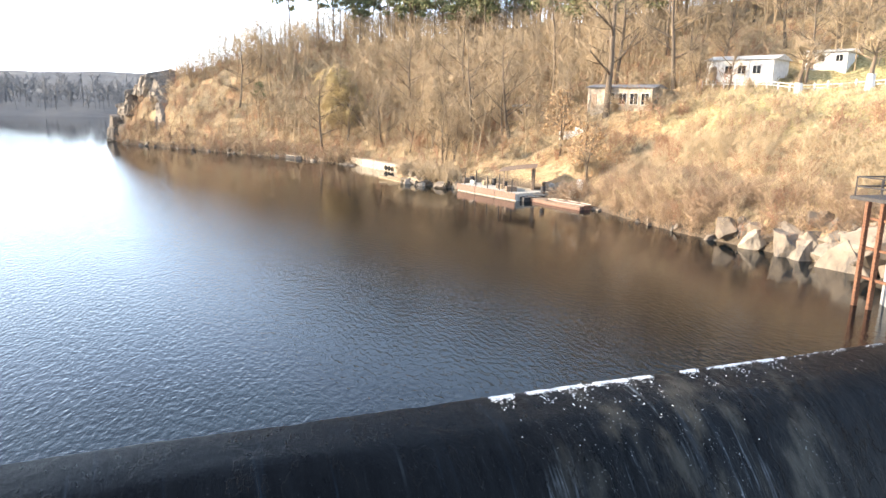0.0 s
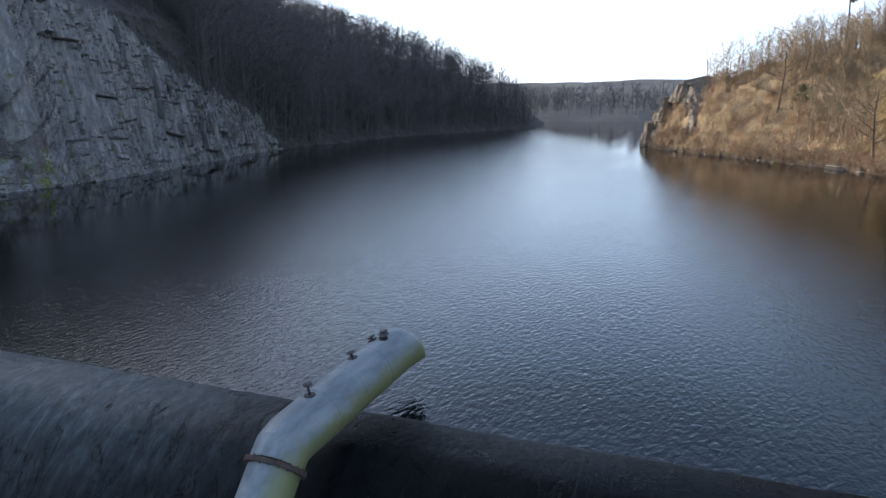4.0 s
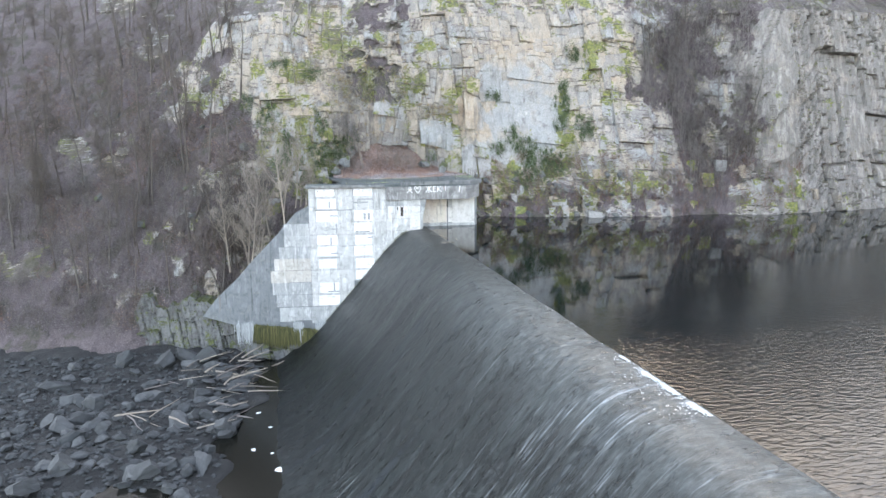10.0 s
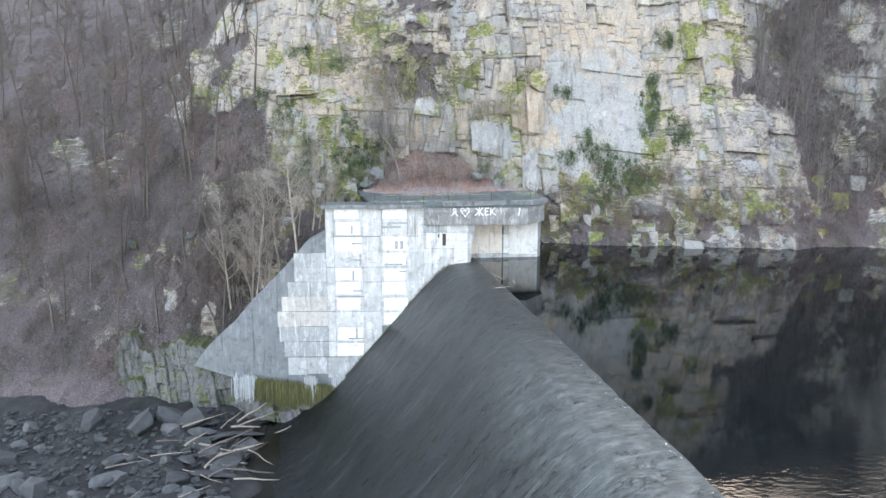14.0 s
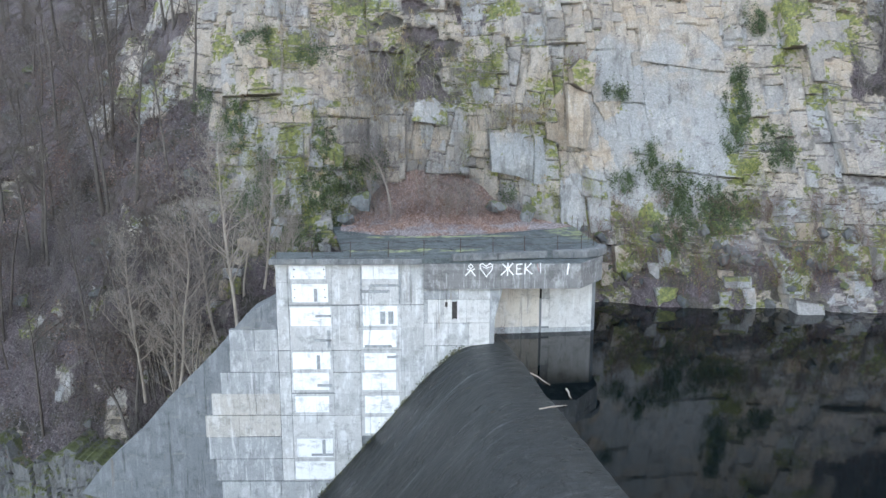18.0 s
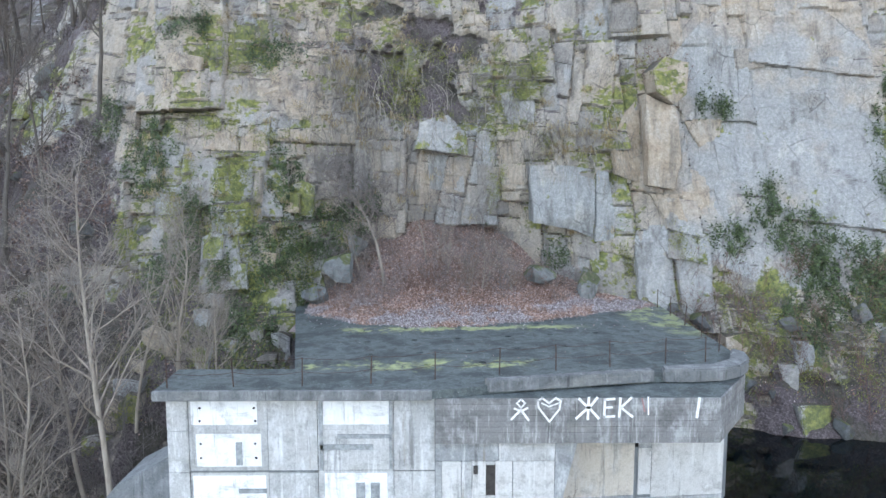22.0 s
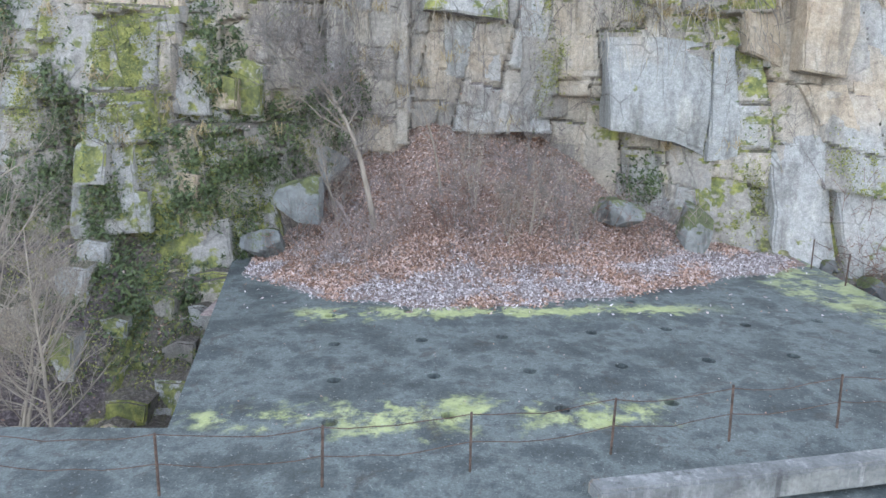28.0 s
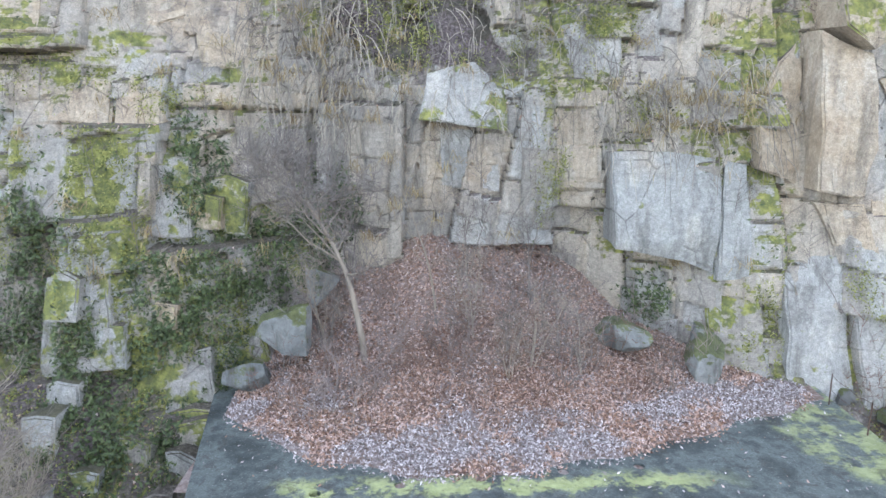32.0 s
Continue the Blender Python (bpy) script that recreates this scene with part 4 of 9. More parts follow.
for x0, x1, z0, z1, m in ((4.05, 7.34, 0.42, 3.61, M_TAN), (4.05, 7.34, -5, 0.40, M_OUTER), (7.50, 8.0, 0.42, 2.25, M_CREAM), (7.50, 8.0, 2.27, 3.61, M_OUTER), (8.02, 10.86, 0.30, 3.61, M_CREAM), (7.50, 10.86, -5, 0.28, M_OUTER)):
    ya, yb = 2.14 + (x0 - 4.0) * 0.0928, 2.14 + (x1 - 4.0) * 0.0928
    part("pier_panel", slab_poly([(x0, ya - 0.05), (x1, yb - 0.05), (x1, yb + 0.1), (x0, ya + 0.1)], z0, z1, 0.008), m, abut)
# near-black strip put in for the shade of the groove
part("pier_slot", slab_poly([(7.35, 2.43), (7.49, 2.44), (7.49, 2.6), (7.35, 2.6)], 2.3, 3.0), M_HOLESHADE, abut, "slot in the pier, its shade a near-black strip")
# bays under the fascia beam, with one deep slot
for x0, x1, z0, z1, m in ((-0.19, 1.95, 2.86, 3.66, M_OUTER), (1.97, 3.88, 2.86, 3.66, M_BLOCK), (-0.19, 0.02, 1.36, 2.84, M_OUTER), (0.03, 0.68, 1.36, 2.84, M_CREAM), (0.70, 1.05, 1.36, 2.84, M_BLOCK), (1.06, 1.53, 1.36, 2.84, M_CREAM), (1.86, 2.44, 1.36, 2.84, M_CREAM),
                          (2.46, 3.88, 1.36, 2.84, M_CREAM), (1.55, 1.84, 1.36, 1.62, M_CREAM), (1.55, 1.84, 2.72, 2.84, M_BLOCK), (-0.19, 1.3, -0.1, 1.34, M_BLOCK), (1.32, 2.58, -0.1, 1.34, M_BLOCK), (2.60, 3.88, -0.1, 1.34, M_CREAM), (-0.19, 1.75, -1.9, -0.12, M_BLOCK), (1.77, 3.88, -1.9, -0.12, M_BLOCK), (-0.19, 1.5, -3.4, -1.92, M_BLOCK)):
    part("bay_panel", block(x0, x1, -0.04 - 0.02 * math.sin(x0 * 9 + z0 * 5), 0.5, z0, z1, 0.010), m, abut)
# dark brown plates put the shade of the slots into the colour
part("bay_slot", block(1.53, 1.86, -0.01, 0.055, 1.6, 2.74), M_SLOTSHADE, abut, "deep slot in the wall, its shade a dark plate")
part("bay_slot", block(1.10, 1.26, -0.075, -0.05, 2.40, 2.70), M_SLOTSHADE, abut, "hollow in the wall, its shade a dark plate")

# concrete lifts: one piece for each pour
rl = random.Random(4)
LIFT = [5.12, 3.95, 2.5, 1.05, -0.4, -1.8, -3.2, -4.65, -6.1, -7.6, -9.1]
COLS = [(-9.25, -8.55, 'P'), (-8.52, -5.88, 'W'), (-5.85, -4.2, 'P'), (-4.17, -1.62, 'W'), (-1.59, -0.22, 'P')]
for x0, x1, kind in COLS:
    for k in range(len(LIFT) - 1):
        z1, z0 = LIFT[k], LIFT[k + 1]
        xm = (x0 + x1) / 2
        if z1 < np.interp(xm, [-14, -6, -2.3, 2.0, 4.0], [-13, -8.8, -4.7, -0.2, 0.2]) - 0.3:
            continue
        dz = rl.uniform(-0.05, 0.05) if k else 0.0
        pr = {'P': -0.02, 'W': 0.0}[kind] - rl.uniform(0, 0.03)
        m = M_BLOCK if kind != 'W' else (M_WHITE if k < 10 and rl.random() < 0.95 else M_BLOCK)
        if kind == 'W' and m is M_WHITE:
            m = M_BLOCK
            a_, b_ = rl.uniform(0.06, 0.25), rl.uniform(0.08, 0.35)
            part("limewash_patch", block(x0 + a_, x1 - b_, pr - 0.004, pr + 0.05, z0 + dz + rl.uniform(0.1, 0.22), z1 + dz - rl.uniform(0.06, 0.2), 0.002), M_WHITE, abut, "limewashed patch on the concrete")
        part("concrete_panel", block(x0 - 0.008, x1 + 0.008, pr, 0.5, z0 + rl.uniform(0.002, 0.008) + dz, z1 + dz, 0.010), m, abut)
for k in range(3, 10):
    zm = (LIFT[k] + LIFT[k + 1]) / 2
    xl = float(np.interp(zm, [-9.7, -8.1, -6.6, -4.5, -2.0, 0.87], [-12.9, -13.6, -14.1, -13.7, -12.7, -12.2])) + rl.uniform(-0.25, 0.25)
    cuts = [xl, xl + (-9.28 - xl) * rl.uniform(0.4, 0.7), -9.28]
    for x0, x1 in zip(cuts, cuts[1:]):
        part("concrete_panel", block(x0 + 0.004, x1 - 0.004, -0.015 - rl.uniform(0, 0.025), 0.4, LIFT[k + 1] + 0.008 + rl.uniform(-0.04, 0.04), min(LIFT[k], 0.95) - 0.004, 0.014), M_BUFF if k in (6, 7) else M_OUTER, abut)
for x0, x1, z0, z1 in ((-13.2, -11.4, -10.9, -9.15), (-11.38, -9.42, -10.8, -9.15), (-9.4, -7.6, -11.2, -9.15), (-7.58, -5.6, -11.5, -9.15)):
    part("concrete_panel", block(x0, x1, -0.03, 0.4, z0, z1, 0.02), M_OUTER, abut)
# grey touch-up bars over the limewash
for x0, x1, z0, z1 in ((-6.95, -6.75, 2.75, 3.55), (-6.9, -5.95, 1.75, 1.9), (-7.0, -5.95, 0.2, 0.34), (-6.2, -6.02, -0.2, 0.9), (-6.9, -6.7, -1.6, -0.7), (-6.9, -6.0, -2.75, -2.6), (-6.7, -6.5, -7.3, -6.3), (-7.4, -6.0, -7.4, -7.25),
                       (-4.1, -2.3, 3.28, 3.46), (-3.5, -1.7, 3.68, 3.82), (-2.9, -2.6, 1.3, 2.1), (-2.4, -2.1, 1.3, 2.1), (-3.9, -2.2, -0.2, -0.05), (-2.5, -1.8, -0.9, -0.75), (-4.12, -4.0, 2.55, 5.0), (-1.76, -1.65, 2.6, 5.0)):
    part("paint_bar", block(x0, x1, -0.066, -0.02, z0, z1), M_GREYBAR, abut)
# bolt holes in the limewashed panels: near-black plugs for their shade
for cx in (-8.15, -6.3):
    for cz in (4.75, 4.3, 3.5, 3.0):
        part("tie_hole", tube([(cx + rl.uniform(-.05, .05), -0.055, cz), (cx, 0.0, cz)], [0.035, 0.035], 8), M_HOLESHADE, abut)

# fascia beam: boards left their marks
FOUT = [(-0.2, -0.35), (9.4, -0.35), (11.35, 2.3), (11.6, 8.0), (-0.2, 8.0)]
for k in range(8):
    z0 = 3.60 + k * 0.194
    o = rl.uniform(-0.006, 0.012)
    pts = [(x + (0 if x < 0 else o), y - (o if y < 3 else 0)) for x, y in FOUT]
    part("board_course", slab_poly(pts, z0, z0 + 0.190, 0.006), M_FASCIA, abut)

# roof slab with drain bores
from mathutils import geometry
DECK_Z = 5.45
DECK = [(-9.5, -0.4), (-0.35, -0.42), (1.6, 0.1), (4.2, 0.62), (7.75, 1.35), (10.2, 1.5), (11.2, 2.1), (11.75, 3.5), (11.9, 15.5), (-8.0, 15.5), (-5.35, 2.15), (-9.6, 2.15)]
HOLES = [(-2.8, 4.2), (-0.8, 4.45), (1.2, 4.75), (3.2, 5.05), (5.2, 5.4), (7.2, 5.7), (9.2, 6.0), (-3.1, 6.2), (-1.1, 6.5), (0.8, 6.75), (3.0, 7.1), (4.9, 7.4), (7.0, 7.75), (9.0, 8.1), (-3.5, 8.2), (-1.5, 8.6), (0.5, 8.95), (2.6, 9.3), (4.6, 9.6), (-2.6, 2.4), (-0.5, 2.7), (1.6, 3.0), (3.7, 3.3)]


def roof_deck():
    pts = [Vector(p) for p in DECK]
    edges = [(i, (i + 1) % len(DECK)) for i in range(len(DECK))]
    for cx, cy in HOLES:
        b = len(pts)
        r = 0.15
        pts += [Vector((cx + r * math.cos(a), cy + r * math.sin(a))) for a in (2 * math.pi * q / 14 for q in range(14))]
        edges += [(b + q, b + (q + 1) % 14) for q in range(14)]
    vs, _, fs, _, _, _ = geometry.delaunay_2d_cdt(pts, edges, [], 1, 1e-5)
    bm = bmesh.new()
    top = [bm.verts.new((v.x, v.y, DECK_Z)) for v in vs]
    for f in fs:
        c = sum((vs[i] for i in f), Vector((0, 0))) / 3
        if any((c - Vector(h)).length < 0.145 for h in HOLES):
            continue
        bm.faces.new([top[i] for i in f])
    rim = [e for e in bm.edges if len(e.link_faces) == 1]
    ex = bmesh.ops.extrude_edge_only(bm, edges=rim)
    for v in ex["geom"]:
        if isinstance(v, bmesh.types.BMVert):
            v.co.z = DECK_Z - 0.28
    bmesh.ops.recalc_face_normals(bm, faces=bm.faces[:])
    part("roof_slab", bm, M_DECKTOP, abut, "damp dark roof slab with yellow lichen and drain holes")
    # near-black discs stand for the shade down the bores
    for cx, cy in HOLES:
        part("drain_bore", tube([(cx, cy, DECK_Z - 0.30), (cx, cy, DECK_Z - 0.24)], [0.16, 0.16], 12), M_HOLESHADE, abut)


roof_deck()
part("roof_edge", slab_poly([(-9.55, -0.46), (-0.3, -0.48), (-0.3, -0.3), (-9.55, -0.3)], 5.13, 5.46, 0.02), M_KERB, abut, "grey drip edge of the roof")
part("roof_edge", slab_poly([(7.9, 1.15), (9.2, 1.2), (10.2, 1.35), (10.9, 1.7), (11.4, 2.25), (11.75, 2.9), (11.9, 3.6), (11.6, 4.2), (10.9, 2.7), (10.0, 2.0), (8.0, 1.7)], 5.2, 5.68, 0.06), M_KERB, abut, "rounded kerb at the roof corner")
part("kerb", slab_poly([(1.6, -0.02), (4.5, 0.52), (7.6, 1.15), (7.55, 1.55), (4.4, 0.9), (1.5, 0.35)], 5.24, 5.66, 0.04), M_KERB, abut)
part("beam_top", slab_poly([(-0.1, -0.3), (9.35, -0.3), (11.25, 2.25), (11.3, 3.0), (-0.1, 3.0)], 5.155, 5.175, 0.0), M_DECKTOP, abut, "damp dark top of the beam")

# painted marks on the fascia
def stroke(pts, w, y, name="painted_stroke", m=None):
    bm = bmesh.new()
    for (ax, az), (bx, bz) in zip(pts, pts[1:]):
        d = Vector((bx - ax, bz - az))
        n_ = Vector((-d.y, d.x)).normalized() * w / 2
        e = d.normalized() * w * 0.35
        q = [(ax - e.x + n_.x, az - e.y + n_.y), (bx + e.x + n_.x, bz + e.y + n_.y), (bx + e.x - n_.x, bz + e.y - n_.y), (ax - e.x - n_.x, az - e.y - n_.y)]
        bm.faces.new([bm.verts.new((u, y, v)) for u, v in q][::-1])
    part(name, bm, m or M_SPRAY, abut)


FY = -0.372
# the letters
stroke([(4.90, 4.44), (4.92, 5.18)], 0.09, FY)
stroke([(4.60, 5.14), (4.90, 4.84), (4.52, 4.47)], 0.09, FY - 0.002)
stroke([(5.20, 5.18), (4.94, 4.84), (5.26, 4.47)], 0.09, FY - 0.002)
stroke([(5.78, 5.14), (5.46, 5.12), (5.45, 4.52), (5.78, 4.54)], 0.085, FY)
stroke([(5.48, 4.84), (5.70, 4.85)], 0.075, FY - 0.002)
stroke([(5.98, 5.16), (5.95, 4.52)], 0.085, FY)
stroke([(6.34, 5.18), (6.00, 4.84), (6.40, 4.52)], 0.085, FY - 0.002)
# the heart
stroke([(3.62, 4.36), (3.25, 4.85), (3.22, 5.08), (3.36, 5.18), (3.60, 5.0), (3.82, 5.18), (3.98, 5.08), (3.95, 4.80), (3.62, 4.36)], 0.07, FY)
stroke([(3.35, 5.0), (3.6, 4.88), (3.9, 5.0)], 0.05, FY - 0.002)
# a small star-like mark
stroke([(2.35, 4.45), (2.66, 4.78), (2.92, 4.42)], 0.08, FY)
stroke([(2.45, 4.82), (2.66, 4.72), (2.88, 4.84)], 0.07, FY - 0.002)
stroke([(2.66, 4.85), (2.52, 5.0), (2.66, 5.14), (2.8, 5.0), (2.66, 4.85)], 0.06, FY - 0.004)
stroke([(6.9, 5.2), (6.93, 4.6)], 0.05, FY)
stroke([(6.7, 5.15), (6.8, 4.7)], 0.05, FY, m=M_PINK)
stroke([(8.62, 5.15), (8.56, 4.5)], 0.10, FY)

# railing of thin posts and slack wires
rail = tagged(new("railing"), "thin rusty steel posts with slack wires round the roof", "railing")
POSTS = [(-9.2, 0.0), (-7.0, 0.1), (-4.7, 0.15), (-2.4, 0.4), (-0.2, 0.85), (2.1, 1.4), (4.2, 1.85), (6.3, 2.35), (8.5, 2.75), (10.1, 2.95), (11.2, 4.4), (11.45, 6.9), (11.55, 9.2), (11.6, 11.4), (11.6, 13.4)]
for k, (px, py) in enumerate(POSTS):
    lean = (rl.uniform(-.05, .05), rl.uniform(-.05, .05))
    part("post", tube([(px, py, DECK_Z - 0.05), (px + lean[0], py + lean[1], DECK_Z + 1.0)], [0.024, 0.022], 6), M_OLDRUST, rail)
for h in (0.96, 0.5):
    for (ax, ay), (bx, by) in zip(POSTS, POSTS[1:]):
        pts = [(ax + (bx - ax) * q / 6, ay + (by - ay) * q / 6, DECK_Z + h - 0.10 * (1 - (q / 3 - 1) ** 2) * rl.uniform(0.5, 1.2)) for q in range(7)]
        part("wire", tube(pts, [0.009] * 7, 4, False), M_OLDRUST, rail)

# ---- the pipe over the crest ----
def pipe_material():
    k = Mat("pale painted steel", 0.5)
    p = k.pos()
    col = k.ramp(k.noise(k.pos(0.35, 1.5, 1.5), 1.2, 5, 0.6), [(0.3, (0.13, 0.15, 0.165)), (0.5, (0.21, 0.23, 0.24)), (0.7, (0.30, 0.31, 0.31))])
    lowz = k.math('SUBTRACT', k.math('MULTIPLY', k.axis(0), 0.17), k.math('SUBTRACT', k.axis(2), -0.2))
    al = k.math('ADD', lowz, k.math('MULTIPLY', k.math('SUBTRACT', k.noise(p, 1.6, 5, 0.7), 0.5), 1.6))
    south = k.math('SUBTRACT', -77.25, k.axis(1))
    al = k.math('MULTIPLY', k.smooth(al, 0.2, 0.9), k.smooth(south, 0.0, 0.6))
    col = k.mix(k.math('MULTIPLY', al, 0.8), col, (0.19, 0.19, 0.055))
    sc = k.noise(k.pos(1.0, 5.0, 5.0), 2.5, 4, 0.7)
    col = k.mix(k.math('MULTIPLY', k.smooth(sc, 0.62, 0.7), 0.6), col, (0.13, 0.12, 0.11))
    return k.done(col, k.bump(k.noise(p, 6.0, 4), 0.15, 0.02))


M_PIPE = pipe_material()
pipe = tagged(new("siphon_pipe"), "large pale steel siphon pipe lying over the dam crest", "pipe")
PA, PB = Vector((10.74, -76.85, 0.81)), Vector((17.2, -77.05, 1.94))
PD = (PB - PA).normalized()
PR = 0.94


def hood():
    """A nose that closes towards the lake, its lower lip level."""
    bm = bmesh.new()
    a = PD.cross(Vector((0, 0, 1))).normalized()
    b = a.cross(PD).normalized()
    rings = []
    for f in range(9):
        g = f / 8.2
        w, h = math.sqrt(1 - 0.75 * g * g), math.sqrt(max(1 - g * g, 0))
        rings.append([bm.verts.new(PB + PD * 1.5 * g - Vector((0, 0, 0.25 * g)) + a * math.cos(t) * PR * w + b * (-PR + (1 + math.sin(t)) * PR * h)) for t in (2 * math.pi * k / 36 for k in range(36))])
    for r0, r1 in zip(rings, rings[1:]):
        for k in range(36):
            bm.faces.new((r0[k], r0[(k + 1) % 36], r1[(k + 1) % 36], r1[k]))
    bm.faces.new(rings[-1])
    bmesh.ops.recalc_face_normals(bm, faces=bm.faces[:])
    return bm


SECT = 4
for k in range(SECT):
    p0, p1 = PA.lerp(PB, k / SECT), PA.lerp(PB, (k + 1) / SECT)
    part("barrel", tube([p0, p1], [PR, PR], 40, False), M_PIPE, pipe, smooth=True)
    if k:
        part("weld", tube([p0 - PD * 0.02, p0 - PD * 0.012, p0 + PD * 0.012, p0 + PD * 0.02], [PR, PR + 0.012, PR + 0.012, PR], 40, False), M_PIPE, pipe, smooth=True)
part("hood", hood(), M_PIPE, pipe, "tapered hood with yellow algae over the lake", smooth=True)
# mitred elbow and the leg that runs down the spillway
E1 = PA + Vector((-0.45, -0.05, -0.14))
E2 = PA + Vector((-0.95, -0.15, -0.55))
part("elbow", tube([PA + PD * 0.02, PA, E1, E2], [PR, PR, PR, PR], 40, False), M_PIPE, pipe, "mitred elbow of welded sheets")
D2 = (dam(0, -16, -13.2) - dam(0, -5.6, -2.0)).normalized()
part("flange", tube([E2 - D2 * 0.08, E2 + D2 * 0.08], [PR + 0.12, PR + 0.12], 40), M_OLDRUST, pipe, "rusty bolted flange ring")
part("leg", tube([E2, E2 + D2 * 16.0], [PR - 0.04, PR - 0.04], 40, False), M_PIPE, pipe, smooth=True)
for k in range(20):
    t = 2 * math.pi * k / 20
    a = D2.cross(Vector((0, 0, 1))).normalized()
    b = a.cross(D2).normalized()
    c = E2 + (a * math.cos(t) + b * math.sin(t)) * (PR + 0.07)
    part("bolt", tube([c - D2 * 0.13, c + D2 * 0.13], [0.03, 0.03], 6), M_OLDRUST, pipe)
# lifting lugs, vents and patches on the crown
for f, side, tall in ((0.20, 0.05, 0.42), (0.62, 0.25, 0.22), (0.86, 0.45, 0.12), (0.88, -0.05, 0.10), (0.93, 0.15, 0.12)):
    c = PA.lerp(PB, f)
    ang = math.pi / 2 + side
    a = PD.cross(Vector((0, 0, 1))).normalized()
    b = a.cross(PD).normalized()
    nrm = a * math.cos(ang) + b * math.sin(ang)
    base = c + nrm * (PR - 0.02)
    lug = part("lug", tube([base, base + nrm * tall], [0.05, 0.05], 8), M_DARKSTEEL, pipe, "dark stub welded to the crown")
    part("plate", tube([base + nrm * tall, base + nrm * (tall + 0.05)], [0.16, 0.16], 12), M_DARKSTEEL, lug)
    part("foot_plate", tube([base, base + nrm * 0.04], [0.2, 0.2], 10), M_DARKSTEEL, lug)


# ---- rock blocks that stand out of the cliff ----
def rock_block(outline, y, depth=2.2, gz=0.15, gx=0.0, cell=0.5, moss=0.0, seed=0, label=""):
    """A jointed block: an outline in x, z, a leaning front face at y, worn edges."""
    r = random.Random(seed)
    bm = bmesh.new()
    cx, cz = sum(p[0] for p in outline) / len(outline), sum(p[1] for p in outline) / len(outline)
    fr = [bm.verts.new((x, y + gz * (z - cz) + gx * (x - cx), z)) for x, z in outline]
    bk = [bm.verts.new((x * 0.98 + cx * 0.02, y + depth, z * 0.98 + cz * 0.02)) for x, z in outline]
    bm.faces.new(fr)
    bm.faces.new(bk[::-1])
    for i in range(len(outline)):
        j = (i + 1) % len(outline)
        bm.faces.new((fr[j], fr[i], bk[i], bk[j]))
    bmesh.ops.recalc_face_normals(bm, faces=bm.faces[:])
    bmesh.ops.bevel(bm, geom=[e for e in bm.edges if all(v in fr for v in e.verts)], offset=0.07, segments=2, affect='EDGES')
    bmesh.ops.triangulate(bm, faces=bm.faces[:])
    for _ in range(4):
        long = [e for e in bm.edges if e.calc_length() > 0.40]
        if not long:
            break
        bmesh.ops.subdivide_edges(bm, edges=long, cuts=1)
        bmesh.ops.triangulate(bm, faces=[f for f in bm.faces if len(f.verts) > 3])
    off = Vector((seed * 3.1, seed * 1.7, 0))
    # broken facets on the front
    ox, oz = max(p[0] for p in outline) - cx, max(p[1] for p in outline) - cz
    facets = []
    for _ in range(5):
        a = r.uniform(0, 6.28)
        dx_, dz_ = math.cos(a), math.sin(a)
        facets.append((dx_, dz_, (abs(dx_) * ox + abs(dz_) * oz) * r.uniform(0.5, 0.85), r.uniform(0.10, 0.45)))
    for v in bm.verts:
        base = y + gz * (v.co.z - cz) + gx * (v.co.x - cx)
        for dx_, dz_, at_, sl in facets:
            past = (v.co.x - cx) * dx_ + (v.co.z - cz) * dz_ - at_
            if past > 0:
                v.co.y = max(v.co.y, base + past * sl)
    for v in bm.verts:
        q = v.co + off
        v.co += Vector((noise.noise(q * 0.9) * 0.08, noise.noise(q * 0.5 + Vector((9, 0, 0))) * 0.22 + noise.noise(q * 2.4) * 0.05, noise.noise(q * 0.9 + Vector((0, 7, 0))) * 0.08))
    ob = part("rock_block", bm, M_ROCK, cliff, label)
    n_ = len(ob.data.vertices)
    for key, val in (("cell", cell), ("moss", moss), ("soil", 0.0), ("warm", 0.9 if cell > 0.55 else 0.0)):
        at = ob.data.attributes.new(key, 'FLOAT', 'POINT')
        at.data.foreach_set("value", np.full(n_, val, dtype=np.float32))
    return ob


